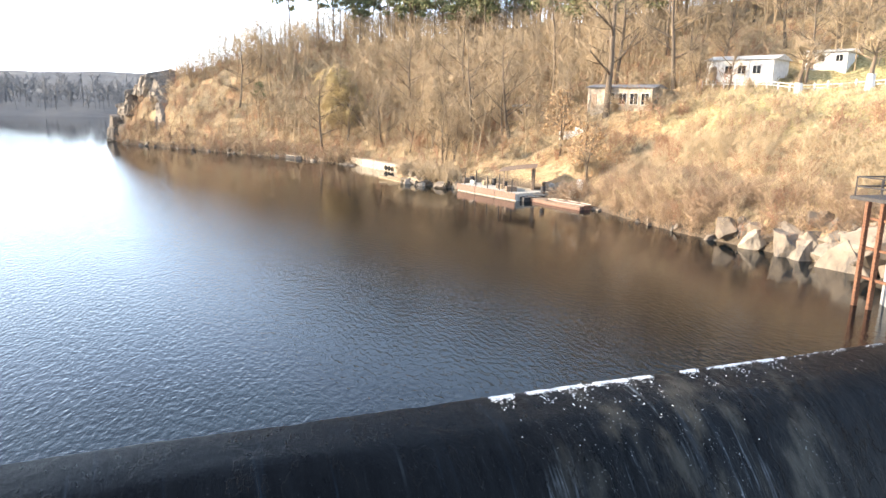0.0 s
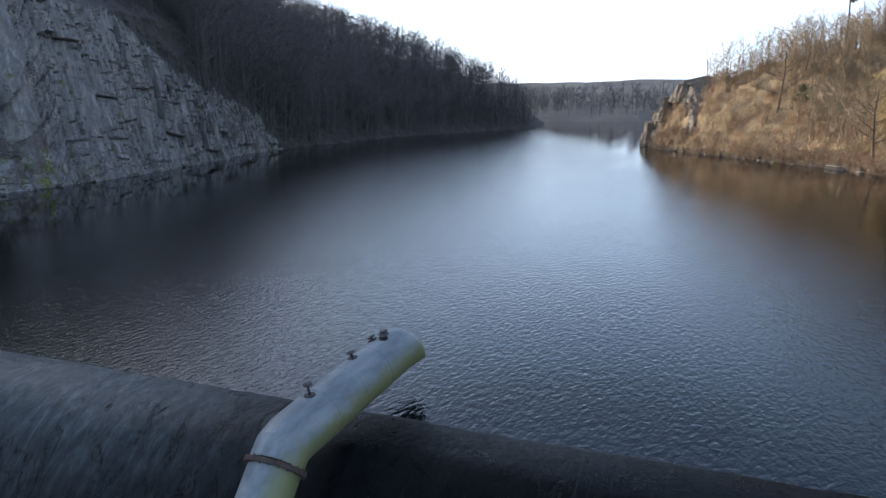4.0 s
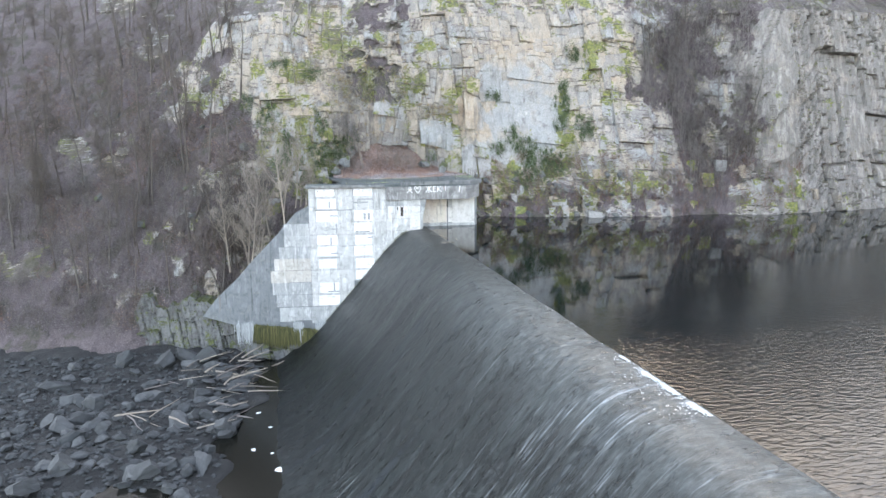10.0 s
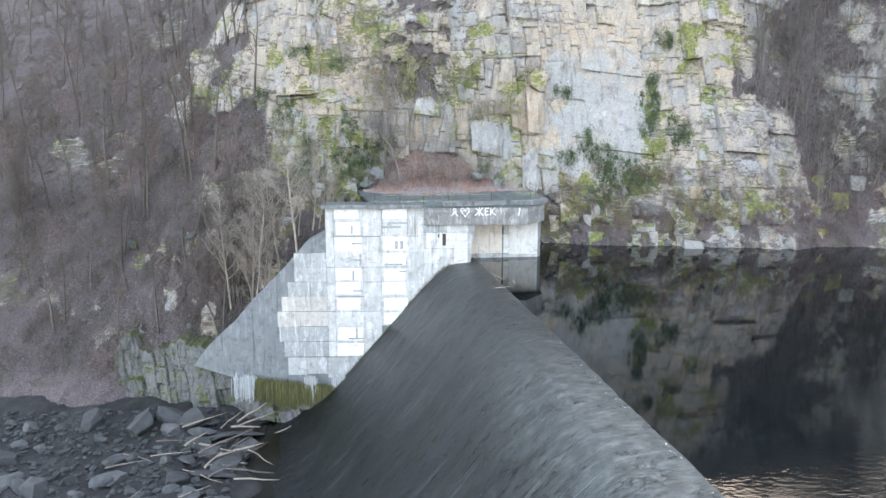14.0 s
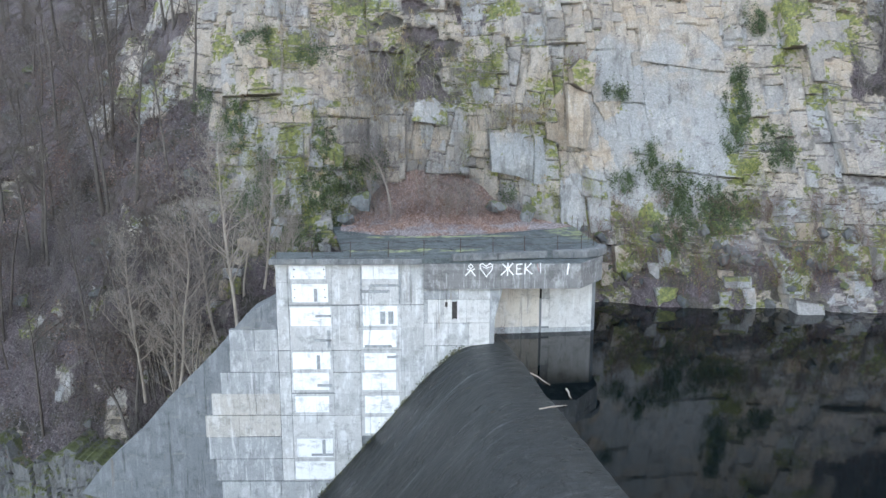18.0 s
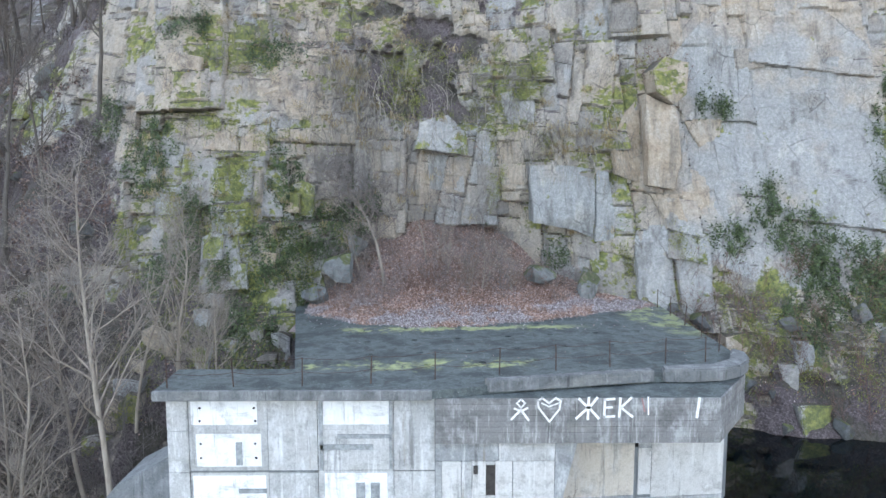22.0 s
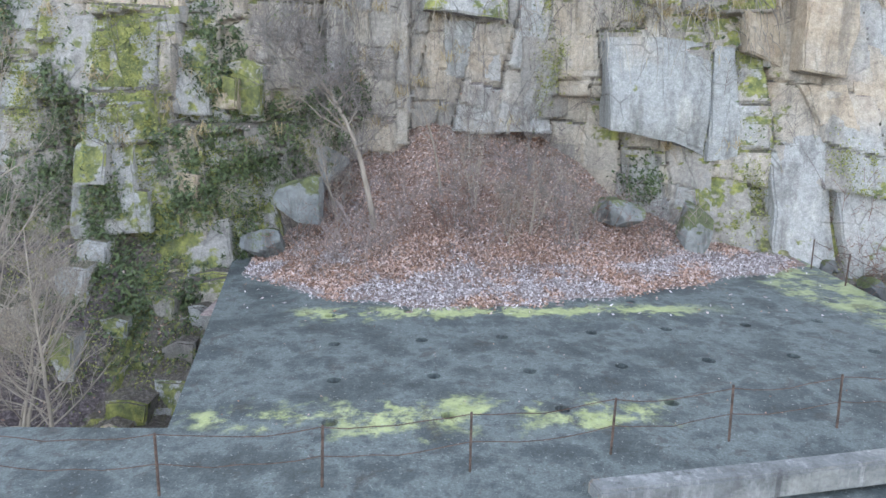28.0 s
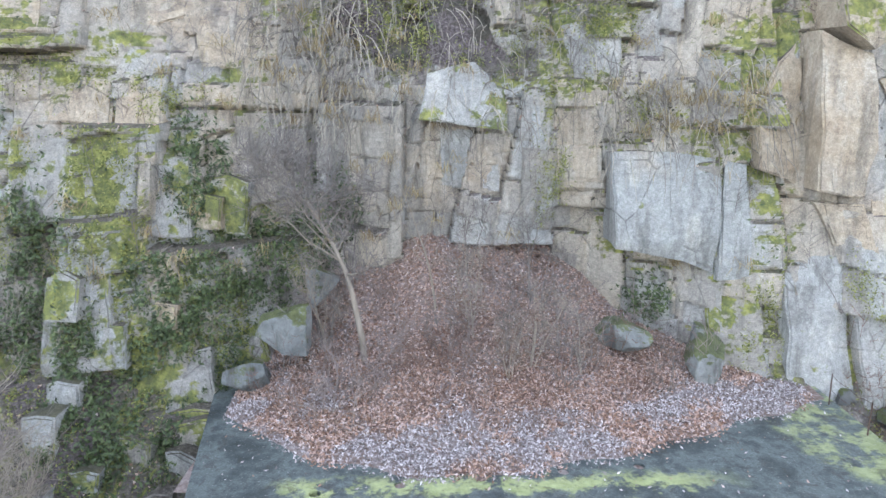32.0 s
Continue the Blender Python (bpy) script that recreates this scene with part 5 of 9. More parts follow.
BLOCKS = [
    ([(5.15, 12.95), (7.0, 13.0), (8.85, 12.75), (8.75, 8.85), (7.6, 9.35), (5.3, 9.8)], 16.25, 0.14, 0.05, 0.0, "smooth blue-grey slab with an overhanging foot"),
    ([(8.87, 12.72), (9.55, 12.6), (9.95, 10.0), (9.9, 8.85), (8.85, 8.7)], 16.1, 0.12, 0.05, 0.0, "smooth blue-grey slab with an overhanging foot"),
    ([(10.5, 16.0), (11.4, 16.8), (11.5, 11.9), (9.85, 12.5), (9.75, 14.2)], 15.9, 0.1, 0.72, 0.0, ""),
    ([(11.45, 16.9), (13.1, 16.2), (13.4, 13.2), (13.0, 11.6), (11.55, 11.9)], 15.6, 0.12, 0.70, 0.0, "warm buff pillar of jointed rock"),
    ([(11.9, 11.4), (13.3, 11.4), (13.8, 9.9), (12.5, 10.0)], 15.3, 0.1, 0.66, 0.0, ""),
    ([(11.7, 18.2), (12.4, 18.9), (13.6, 18.6), (13.5, 16.8), (12.8, 16.3), (11.8, 17.0)], 15.6, 0.2, 0.6, 0.6, "mossy knob of rock"),
    ([(13.8, 15.6), (16.2, 15.9), (16.1, 14.5), (14.7, 13.9)], 15.2, 0.3, 0.62, 0.0, ""),
    ([(13.5, 13.0), (15.3, 12.5), (15.2, 9.95), (13.5, 10.2)], 15.4, 0.1, 0.60, 0.0, ""),
    ([(15.4, 12.4), (16.6, 11.8), (16.9, 9.6), (15.3, 9.9)], 15.0, 0.1, 0.25, 0.0, ""),
    ([(10.9, 9.8), (12.9, 9.7), (13.2, 4.6), (11.1, 4.6)], 14.9, 0.06, 0.2, 0.1, ""),
    ([(13.05, 9.6), (15.1, 9.5), (14.9, 4.2), (13.4, 4.2)], 15.0, 0.15, 0.25, 0.25, ""),
    ([(18.0, 9.0), (18.5, 8.6), (19.7, 7.0), (18.4, 6.8)], 13.4, 0.15, 0.1, 0.1, ""),
    ([(-1.35, 13.9), (1.65, 13.6), (1.55, 15.0), (0.5, 15.9), (-1.1, 15.5)], 17.55, 0.35, 0.25, 0.55, "mossy overhanging ledge"),
    ([(-0.7, 13.7), (1.5, 13.4), (1.5, 11.4), (-0.6, 11.6)], 17.6, 0.05, 0.22, 0.0, ""),
    ([(2.2, 13.0), (4.0, 12.8), (4.2, 10.2), (2.3, 10.0)], 17.5, 0.1, 0.4, 0.2, ""),
    ([(3.6, 17.2), (5.6, 17.6), (5.5, 15.4), (4.0, 15.2)], 16.6, 0.2, 0.3, 0.1, ""),
    ([(7.5, 15.9), (9.4, 16.2), (9.3, 14.0), (7.6, 13.9)], 17.0, 0.3, 0.45, 0.2, ""),
    ([(-13.0, 15.3), (-11.0, 15.2), (-10.9, 13.7), (-13.0, 13.8)], 13.9, 0.15, 0.58, 0.1, ""),
    ([(-10.85, 15.3), (-9.5, 15.1), (-9.4, 13.4), (-10.75, 13.6)], 14.0, 0.12, 0.62, 0.15, ""),
    ([(-8.8, 17.2), (-7.0, 17.9), (-7.0, 15.5), (-8.5, 15.5)], 14.6, 0.2, 0.66, 0.0, ""),
    ([(-17.0, 19.0), (-15.2, 19.4), (-15.1, 16.8), (-16.8, 16.6)], 14.9, 0.25, 0.35, 0.1, ""),
    ([(-15.0, 19.2), (-13.0, 18.9), (-12.8, 16.5), (-14.9, 16.4)], 14.8, 0.25, 0.60, 0.15, ""),
    ([(-12.7, 17.6), (-10.6, 17.8), (-10.5, 15.5), (-12.6, 15.5)], 14.3, 0.2, 0.55, 0.3, ""),
    ([(-10.4, 18.6), (-8.9, 18.9), (-8.7, 17.3), (-10.2, 16.6)], 14.9, 0.25, 0.68, 0.0, ""),
    ([(-10.2, 12.9), (-8.7, 12.7), (-8.5, 10.2), (-10.0, 10.3)], 13.5, 0.12, 0.3, 0.5, ""),
    ([(-13.4, 13.2), (-11.4, 13.4), (-10.8, 11.0), (-13.2, 10.8)], 13.2, 0.18, 0.35, 0.6, ""),
    ([(-12.4, 9.2), (-10.6, 9.4), (-10.2, 6.6), (-12.4, 6.4)], 12.3, 0.12, 0.3, 0.45, ""),
    ([(-10.1, 8.8), (-8.7, 9.2), (-8.4, 5.6), (-10.0, 5.4)], 12.9, 0.1, 0.5, 0.7, ""),
    ([(-9.0, 6.6), (-7.9, 6.8), (-7.4, 4.4), (-8.9, 4.4)], 11.4, 0.1, 0.35, 0.3, ""),
    ([(-7.6, 7.0), (-6.6, 7.2), (-6.2, 5.6), (-7.6, 5.4)], 12.0, 0.3, 0.3, 0.8, ""),
    ([(6.2, 8.4), (7.6, 8.2), (7.8, 6.4), (6.3, 6.2)], 14.6, 0.2, 0.3, 0.35, ""),
    ([(8.6, 8.2), (10.2, 8.6), (10.6, 5.2), (8.8, 5.2)], 14.9, 0.15, 0.45, 0.6, ""),
    ([(14.0, 23.4), (17.4, 23.8), (17.0, 22.0), (14.6, 22.2)], 16.4, 0.3, 0.5, 0.0, ""),
    ([(17.6, 23.6), (21.2, 23.2), (20.6, 21.6), (17.8, 21.9)], 16.2, 0.3, 0.6, 0.0, ""),
    ([(21.5, 24.4), (26.5, 24.8), (26.0, 22.6), (22.0, 22.4)], 17.2, 0.3, 0.55, 0.0, ""),
    ([(17.0, 19.6), (19.0, 19.9), (18.8, 18.6), (17.1, 18.3)], 17.0, 0.2, 0.5, 0.0, ""),
    ([(20.0, 18.9), (23.0, 19.2), (22.8, 17.6), (20.2, 17.4)], 17.2, 0.2, 0.25, 0.0, ""),
    ([(27.6, 18.0), (30.4, 18.2), (30.2, 14.0), (27.8, 14.2)], 15.8, 0.2, 0.3, 0.2, ""),
    ([(31.5, 22.0), (35.5, 22.4), (35.0, 17.0), (31.8, 17.2)], 17.0, 0.25, 0.45, 0.1, ""),
    ([(27.0, 0.9), (28.8, 0.7), (28.9, -0.6), (26.9, -0.6)], 6.6, 0.4, 0.3, 0.4, ""),
]
for k, (outline, y, gz, cellv, mossv, label) in enumerate(BLOCKS):
    gx_ = 0.0
    if not label and y > 8.6:
        # a face that follows the rock behind it, a little proud
        ox, oz = np.array(outline).T
        f = np.linspace(0.1, 1, 6)[:, None]
        mx_, mz_ = ox.mean(), oz.mean()
        px_, pz_ = (mx_ + f * (ox - mx_)).ravel(), (mz_ + f * (oz - mz_)).ravel()
        py_ = cliff_shape(px_, pz_)[0]
        fit = np.linalg.lstsq(np.stack([px_ - mx_, pz_ - mz_, np.ones(len(px_))], -1), py_, rcond=None)[0]
        gx_, gz = float(np.clip(fit[0], -0.3, 0.3)), float(np.clip(fit[1], -0.05, 0.5))
        y = float(np.percentile(py_ - gx_ * (px_ - mx_) - gz * (pz_ - mz_), 38))
    rock_block(outline, y, 3.0, gz, gx_, cellv, mossv, k + 1, label)
rg = random.Random(62)
for k in range(26):
    x, z = rg.uniform(-16, -7.6), rg.uniform(0.0, 10.5)
    w, h = rg.uniform(0.7, 1.7), rg.uniform(0.7, 2.0)
    o = [(x - w / 2, z + h * rg.uniform(0.8, 1)), (x + w * rg.uniform(-0.1, 0.1), z + h), (x + w / 2, z + h * rg.uniform(0.8, 1)), (x + w / 2 * rg.uniform(0.8, 1.1), z), (x - w / 2 * rg.uniform(0.8, 1.1), z)]
    rock_block(o, cliff_y(x, z + h / 2) - rg.uniform(0.05, 0.4), 2.5, rg.uniform(0.0, 0.3), rg.uniform(-0.3, 0.3), rg.uniform(0.1, 0.7), rg.uniform(0.3, 1.0), 160 + k, "")
# low faces at the cliff foot along the water
rf = random.Random(61)
for k in range(34):
    x = rf.uniform(12.5, 60)
    z = rf.uniform(-0.4, 6.5)
    w, h = rf.uniform(0.8, 2.6), rf.uniform(0.7, 2.4)
    o = [(x - w / 2, z + h * rf.uniform(0.8, 1)), (x + w / 2, z + h * rf.uniform(0.8, 1)), (x + w / 2 * rf.uniform(0.8, 1.1), z - 0.5), (x - w / 2 * rf.uniform(0.8, 1.1), z - 0.5)]
    rock_block(o, cliff_y(x, z + h / 2) - rf.uniform(0.1, 0.5), 2.5, rf.uniform(0.1, 0.5), rf.uniform(-0.3, 0.3), rf.uniform(0.1, 0.7), rf.uniform(0.2, 1.0), 120 + k, "")


# ---- the bank of leaves on the roof ----
def leaf_front(x):
    return np.interp(x, [-8, -6.5, -5.1, -3.8, -1.6, 0.5, 2.7, 5.2, 8.2, 10.4, 12], [13.5, 12.2, 10.7, 9.9, 9.2, 9.1, 9.7, 10.6, 12.2, 13.2, 14]) + 0.15 * np.sin(x * 2.3 + 1)


def talus_z(x, y):
    front = leaf_front(x)
    d = np.clip(y - front, -1, 20)
    side = np.clip(np.minimum((x + 7.6) / 2.5, (11.0 - x) / 3.0), 0, 1)
    rise = np.interp(d, [-1, 0, 1.0, 4.6, 6.0, 8.0, 10.0, 14], [-0.15, 0.02, 0.2, 1.0, 1.75, 3.5, 5.0, 7.0])
    rise = rise * (0.80 + 0.25 * np.exp(-((x + 1.6) / 4.5) ** 2))
    return DECK_Z + rise * (0.25 + 0.75 * side) + (fbm(x * 1.1, y * 1.1, 71) - 0.5) * 0.25 * np.clip(d, 0, 1)


def litter_material():
    k = Mat("leaf litter", 0.95)
    p = k.pos()
    n1, n2 = k.noise(p, 8.0, 5, 0.75), k.noise(p, 0.8, 4, 0.6)
    col = k.ramp(n1, [(0.25, (0.06, 0.042, 0.038)), (0.45, (0.17, 0.115, 0.10)), (0.6, (0.29, 0.225, 0.21)), (0.78, (0.46, 0.41, 0.42))])
    col = k.mix(k.math('MULTIPLY', k.smooth(n2, 0.45, 0.65), 0.5), col, (0.30, 0.27, 0.27))
    return k.done(col, k.bump(n1, 1.0, 0.06))


M_LITTER = litter_material()


def leaf_material(name, stops, rough=0.85):
    k = Mat(name, rough)
    g = k.n("NewGeometry")
    return k.done(k.ramp(g.outputs["Random Per Island"], stops))


M_LEAVES = leaf_material("fallen leaves", [(0.0, (0.08, 0.045, 0.035)), (0.3, (0.25, 0.14, 0.10)), (0.55, (0.40, 0.25, 0.195)), (0.8, (0.47, 0.34, 0.30)), (1.0, (0.60, 0.50, 0.48))])
M_PALELEAF = leaf_material("bleached fallen leaves", [(0.0, (0.10, 0.085, 0.085)), (0.35, (0.24, 0.205, 0.21)), (0.7, (0.42, 0.375, 0.385)), (1.0, (0.60, 0.555, 0.57))])
M_IVY = leaf_material("dark evergreen leaves", [(0.0, (0.018, 0.03, 0.012)), (0.5, (0.045, 0.075, 0.028)), (1.0, (0.11, 0.15, 0.06))], 0.5)
M_FERN = leaf_material("yellow-green moss fronds", [(0.0, (0.06, 0.078, 0.022)), (0.5, (0.16, 0.175, 0.048)), (1.0, (0.33, 0.33, 0.115))])
M_STRAW = leaf_material("dry grass blades", [(0.0, (0.15, 0.11, 0.06)), (0.5, (0.28, 0.21, 0.12)), (1.0, (0.40, 0.33, 0.20))])


def leaf_bank():
    xs, ys = np.arange(-6.9, 11.8, 0.2), np.arange(8.3, 21.0, 0.2)
    X, Y = np.meshgrid(xs, ys, indexing='ij')
    Z = talus_z(X, Y)
    V = np.stack([X, Y, Z], -1).reshape(-1, 3)
    me = mesh_from("leaf_bank", V, grid_faces(len(xs), len(ys)), M_LITTER, True)
    obj("leaf_bank", me, label="bank of brown fallen leaves against the cliff foot", category="leaf litter", kind="structure")


leaf_bank()


def scatter_cards(name, pts, normals, size, material, label, category, seed, stretch=1.0, lift=0.35):
    """Many small curled leaves as one mesh."""
    r = np.random.RandomState(seed)
    n_ = len(pts)
    pts, normals = np.asarray(pts, float), np.asarray(normals, float)
    normals = normals + r.normal(0, lift, (n_, 3))
    normals /= np.linalg.norm(normals, axis=1)[:, None]
    a = np.cross(normals, r.normal(0, 1, (n_, 3)))
    a /= np.linalg.norm(a, axis=1)[:, None] + 1e-9
    b = np.cross(normals, a)
    sz = size * r.uniform(0.6, 1.3, n_)[:, None]
    curl = normals * sz * r.uniform(0.1, 0.45, n_)[:, None]
    V = np.stack([pts - a * sz * 0.5 * stretch + curl, pts - b * sz * 0.3, pts + a * sz * 0.5 * stretch + curl, pts + b * sz * 0.3], 1).reshape(-1, 3)
    q = np.arange(n_)[:, None] * 4
    F = np.concatenate([q + [0, 1, 3], q + [1, 2, 3]], 1).reshape(-1, 3)
    me = mesh_from(name, V, F, material)
    return obj(name, me, label=label, category=category, kind="stuff")


def strewn_leaves():
    r = np.random.RandomState(3)
    n_ = 90000
    x, y = r.uniform(-6.9, 11.4, n_), 8.4 + 11.0 * r.uniform(0, 1, n_) ** 1.3
    z = talus_z(x, y) + 0.03
    d = y - leaf_front(x)
    keep = r.uniform(0, 1, n_) < np.clip((d + 0.5) / 1.0, 0.004, 1)
    P = np.stack([x, y, np.maximum(z, DECK_Z + 0.015)], -1)[keep]
    # bleached leaves lie in front and in drifts, red-brown ones further up
    pale = (np.clip(1.3 - d / 3.2, 0.30, 1) * np.clip(4.2 * fbm(x * 0.8, y * 0.8, 19) - 1.2, 0.1, 1.5) > r.uniform(0.3, 0.9, n_))[keep]
    up = np.tile([0, -0.25, 1.0], (len(P), 1))
    scatter_cards("fallen_leaves", P[~pale], up[~pale], 0.085, M_LEAVES, "curled red-brown fallen leaves on the roof", "leaves", 4, 1.45, 0.5)
    q = np.stack([r.uniform(-5, 11, 160), r.uniform(2.2, 12, 160), np.full(160, DECK_Z + 0.012)], -1)
    scatter_cards("strewn_leaves", q, np.tile([0, 0, 1.0], (160, 1)), 0.055, M_LEAVES, "single leaves blown over the roof", "leaves", 6, 1.0, 0.2)
    scatter_cards("bleached_leaves", P[pale], up[pale], 0.068, M_PALELEAF, "bleached lilac-grey fallen leaves on the roof", "leaves", 5, 1.7, 0.5)


strewn_leaves()


# ---- bare trees and shrubs ----
def bark_material(name, a, b):
    k = Mat(name, 0.9)
    n_ = k.noise(k.pos(1, 1, 0.25, False), 5.0, 4, 0.65)
    col = k.mix(k.smooth(n_, 0.3, 0.7), a, b)
    col = k.mix(k.math('MULTIPLY', k.rnd(), 0.35), col, tuple(c * 0.55 for c in a))
    return k.done(col, k.bump(n_, 0.5, 0.03))


M_BARK = bark_material("grey-brown bark", (0.075, 0.065, 0.058), (0.15, 0.132, 0.118))
M_TWIG = bark_material("brown twigs", (0.095, 0.078, 0.066), (0.155, 0.128, 0.11))
M_PALEBARK = bark_material("pale tan bark", (0.25, 0.21, 0.175), (0.38, 0.33, 0.28))
M_BRUSHTWIG = bark_material("grey-brown brush twigs", (0.20, 0.16, 0.15), (0.34, 0.285, 0.27))
M_PALETWIG = bark_material("pale grey-tan twigs", (0.20, 0.172, 0.15), (0.32, 0.285, 0.255))
M_LEANBARK = bark_material("brown-grey young bark", (0.22, 0.185, 0.155), (0.34, 0.295, 0.255))
# lit copies for the sunny bank: sunlight put into the colour, lighter and warmer
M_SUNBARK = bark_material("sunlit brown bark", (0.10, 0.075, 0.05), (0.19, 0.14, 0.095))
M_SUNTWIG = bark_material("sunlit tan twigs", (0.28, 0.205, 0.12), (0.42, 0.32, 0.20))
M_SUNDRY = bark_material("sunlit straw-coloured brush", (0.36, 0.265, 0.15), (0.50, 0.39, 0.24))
M_SHOREBRUSH = bark_material("brown shore brush", (0.22, 0.145, 0.09), (0.36, 0.255, 0.16))
M_GREYTWIG = bark_material("grey-lilac twigs", (0.135, 0.118, 0.114), (0.215, 0.192, 0.184))
M_RUSTBRUSH = bark_material("rust-brown brush", (0.24, 0.12, 0.07), (0.36, 0.20, 0.12))
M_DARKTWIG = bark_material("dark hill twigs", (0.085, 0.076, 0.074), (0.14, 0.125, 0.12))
M_REDTWIG = bark_material("reddish twigs", (0.14, 0.08, 0.065), (0.21, 0.13, 0.105))
M_NEEDLE = leaf_material("pine needles", [(0.0, (0.06, 0.07, 0.03)), (0.5, (0.13, 0.14, 0.06)), (1.0, (0.24, 0.23, 0.10))])
M_DRYLEAF = leaf_material("dry tan leaves", [(0.0, (0.24, 0.13, 0.06)), (0.5, (0.38, 0.24, 0.12)), (1.0, (0.52, 0.37, 0.2))])
M_WILLOW = bark_material("yellow willow twigs", (0.50, 0.385, 0.17), (0.64, 0.51, 0.26))


class Wood:
    """Collects tapered branches into one mesh."""

    def __init__(self):
        self.v, self.f = [], []

    def limb(self, pts, r0, r1, sides):
        n_, base = len(pts), len(self.v)
        for i, p in enumerate(pts):
            d = (pts[min(i + 1, n_ - 1)] - pts[max(i - 1, 0)]).normalized()
            a = d.orthogonal().normalized()
            b = d.cross(a)
            r = r0 + (r1 - r0) * i / (n_ - 1)
            for k in range(sides):
                t = 2 * math.pi * k / sides
                self.v.append(p + a * (math.cos(t) * r) + b * (math.sin(t) * r))
        for i in range(n_ - 1):
            for k in range(sides):
                q, w = base + i * sides + k, base + i * sides + (k + 1) % sides
                self.f.append((q, w, w + sides, q + sides))

    def twig(self, p, q, r):
        d = (q - p).normalized()
        a = d.orthogonal().normalized() * r
        b = d.cross(a)
        i = len(self.v)
        self.v += [p + a, p - a * 0.5 + b * 0.87, p - a * 0.5 - b * 0.87, q]
        self.f += [(i, i + 1, i + 3), (i + 1, i + 2, i + 3), (i + 2, i, i + 3)]

    def mesh(self, name, m):
        return mesh_from(name, self.v, self.f, m, True)


def grow(seed, height, lean=0.08, first=0.35, limbs=11, limb_len=0.42, up=0.55, stems=1, fork=4, twigs=7, twig_len=0.09, trunk_r=None, droop=0.0, wander=0.10, twig_r=0.010, line=None):
    """Trunk and limbs in one mesh, fine twigs in another."""
    r = random.Random(seed)
    wood, fine = Wood(), Wood()

    def rv(k):
        return Vector((r.uniform(-k, k), r.uniform(-k, k), r.uniform(-k, k)))

    def bend(p, d, length, n_, k, lift):
        pts = [p]
        for i in range(n_):
            d = (d + rv(k) + Vector((0, 0, lift))).normalized()
            pts.append(pts[-1] + d * length / n_)
        return pts

    def twigs_on(pts, count, length, rad):
        for _ in range(count):
            i = r.randrange(1, len(pts))
            f = r.random()
            p = pts[i - 1].lerp(pts[i], f)
            d = ((pts[i] - pts[i - 1]).normalized() * 0.6 + rv(1.0) + Vector((0, 0, 0.25 - droop))).normalized()
            q = p + d * length * r.uniform(0.5, 1.3)
            fine.twig(p, q, rad)
            for _ in range(2):
                g = p.lerp(q, r.uniform(0.3, 0.8))
                fine.twig(g, g + (d * 0.5 + rv(0.8) + Vector((0, 0, 0.1 - droop))).normalized() * length * r.uniform(0.3, 0.8), rad * 0.7)

    for st in range(stems):
        h = height * (r.uniform(0.7, 1.0) if stems > 1 else 1)
        rad = (trunk_r or height * 0.013) * (0.7 if stems > 1 else 1)
        d0 = Vector((r.uniform(-lean, lean), r.uniform(-lean, lean), 1)) if stems == 1 else Vector((r.uniform(-0.3, 0.3), r.uniform(-0.3, 0.3), 1))
        base = Vector((r.uniform(-.25, .25), r.uniform(-.25, .25), -0.6)) if stems > 1 else Vector((0, 0, -0.6))
        trunk = bend(base, d0.normalized(), h + 0.6, 9, wander, 0.05) if line is None else [Vector(p) for p in line]
        wood.limb(trunk, rad, rad * 0.15, 7)
        for b in range(limbs):
            f = first + (1 - first) * ((b + r.random()) / limbs)
            i = min(int(f * 9), 8)
            p = trunk[i].lerp(trunk[i + 1], f * 9 - i)
            ang = r.uniform(0, 2 * math.pi)
            d = Vector((math.cos(ang), math.sin(ang), up * r.uniform(0.5, 1.5))).normalized()
            L = h * limb_len * (1.15 - 0.75 * f) * r.uniform(0.7, 1.2)
            pts = bend(p, d, L, 5, 0.16, 0.06 - droop * 0.3)
            br = rad * (1.05 - 0.85 * f) * 0.45 + 0.006
            wood.limb(pts, br, br * 0.25, 4)
            twigs_on(pts, twigs, height * twig_len * 0.8, twig_r)
            for _ in range(fork):
                k = r.randrange(1, 5)
                p2 = pts[k].lerp(pts[k + 1], r.random())
                d2 = ((pts[k + 1] - pts[k]).normalized() + rv(0.8) + Vector((0, 0, 0.2 - droop))).normalized()
                q2 = bend(p2, d2, L * r.uniform(0.3, 0.6), 3, 0.2, 0.04 - droop * 0.4)
                wood.limb(q2, br * 0.45, br * 0.12, 3)
                twigs_on(q2, twigs, height * twig_len, twig_r * 0.9)
        twigs_on(trunk[5:], twigs * 2, height * twig_len, twig_r)
    return wood, fine


def make_tree(name, label, category, bark, twig, **kw):
    wood, fine = grow(**kw)
    t = tagged(new(name), label, category)
    obj("trunk", wood.mesh("trunk", bark), t)
    obj("crown", fine.mesh("crown", twig), t)
    return t


def place(proto, x, y, z, scale=1.0, turn=None, tilt=0.0, used=[]):
    """The first call moves the prototype itself, later ones copy it."""
    turn = turn if turn is not None else (x * 53.1 + y * 17.7) % 360
    m = pose(x, y, z, tilt, 0, turn) @ Matrix.Diagonal((scale, scale, scale, 1))
    if proto.name not in used:
        used.append(proto.name)
        proto.matrix_basis = m
        return proto
    c = copy_thing(proto, Matrix.Identity(4))
    c.matrix_basis = m
    return c


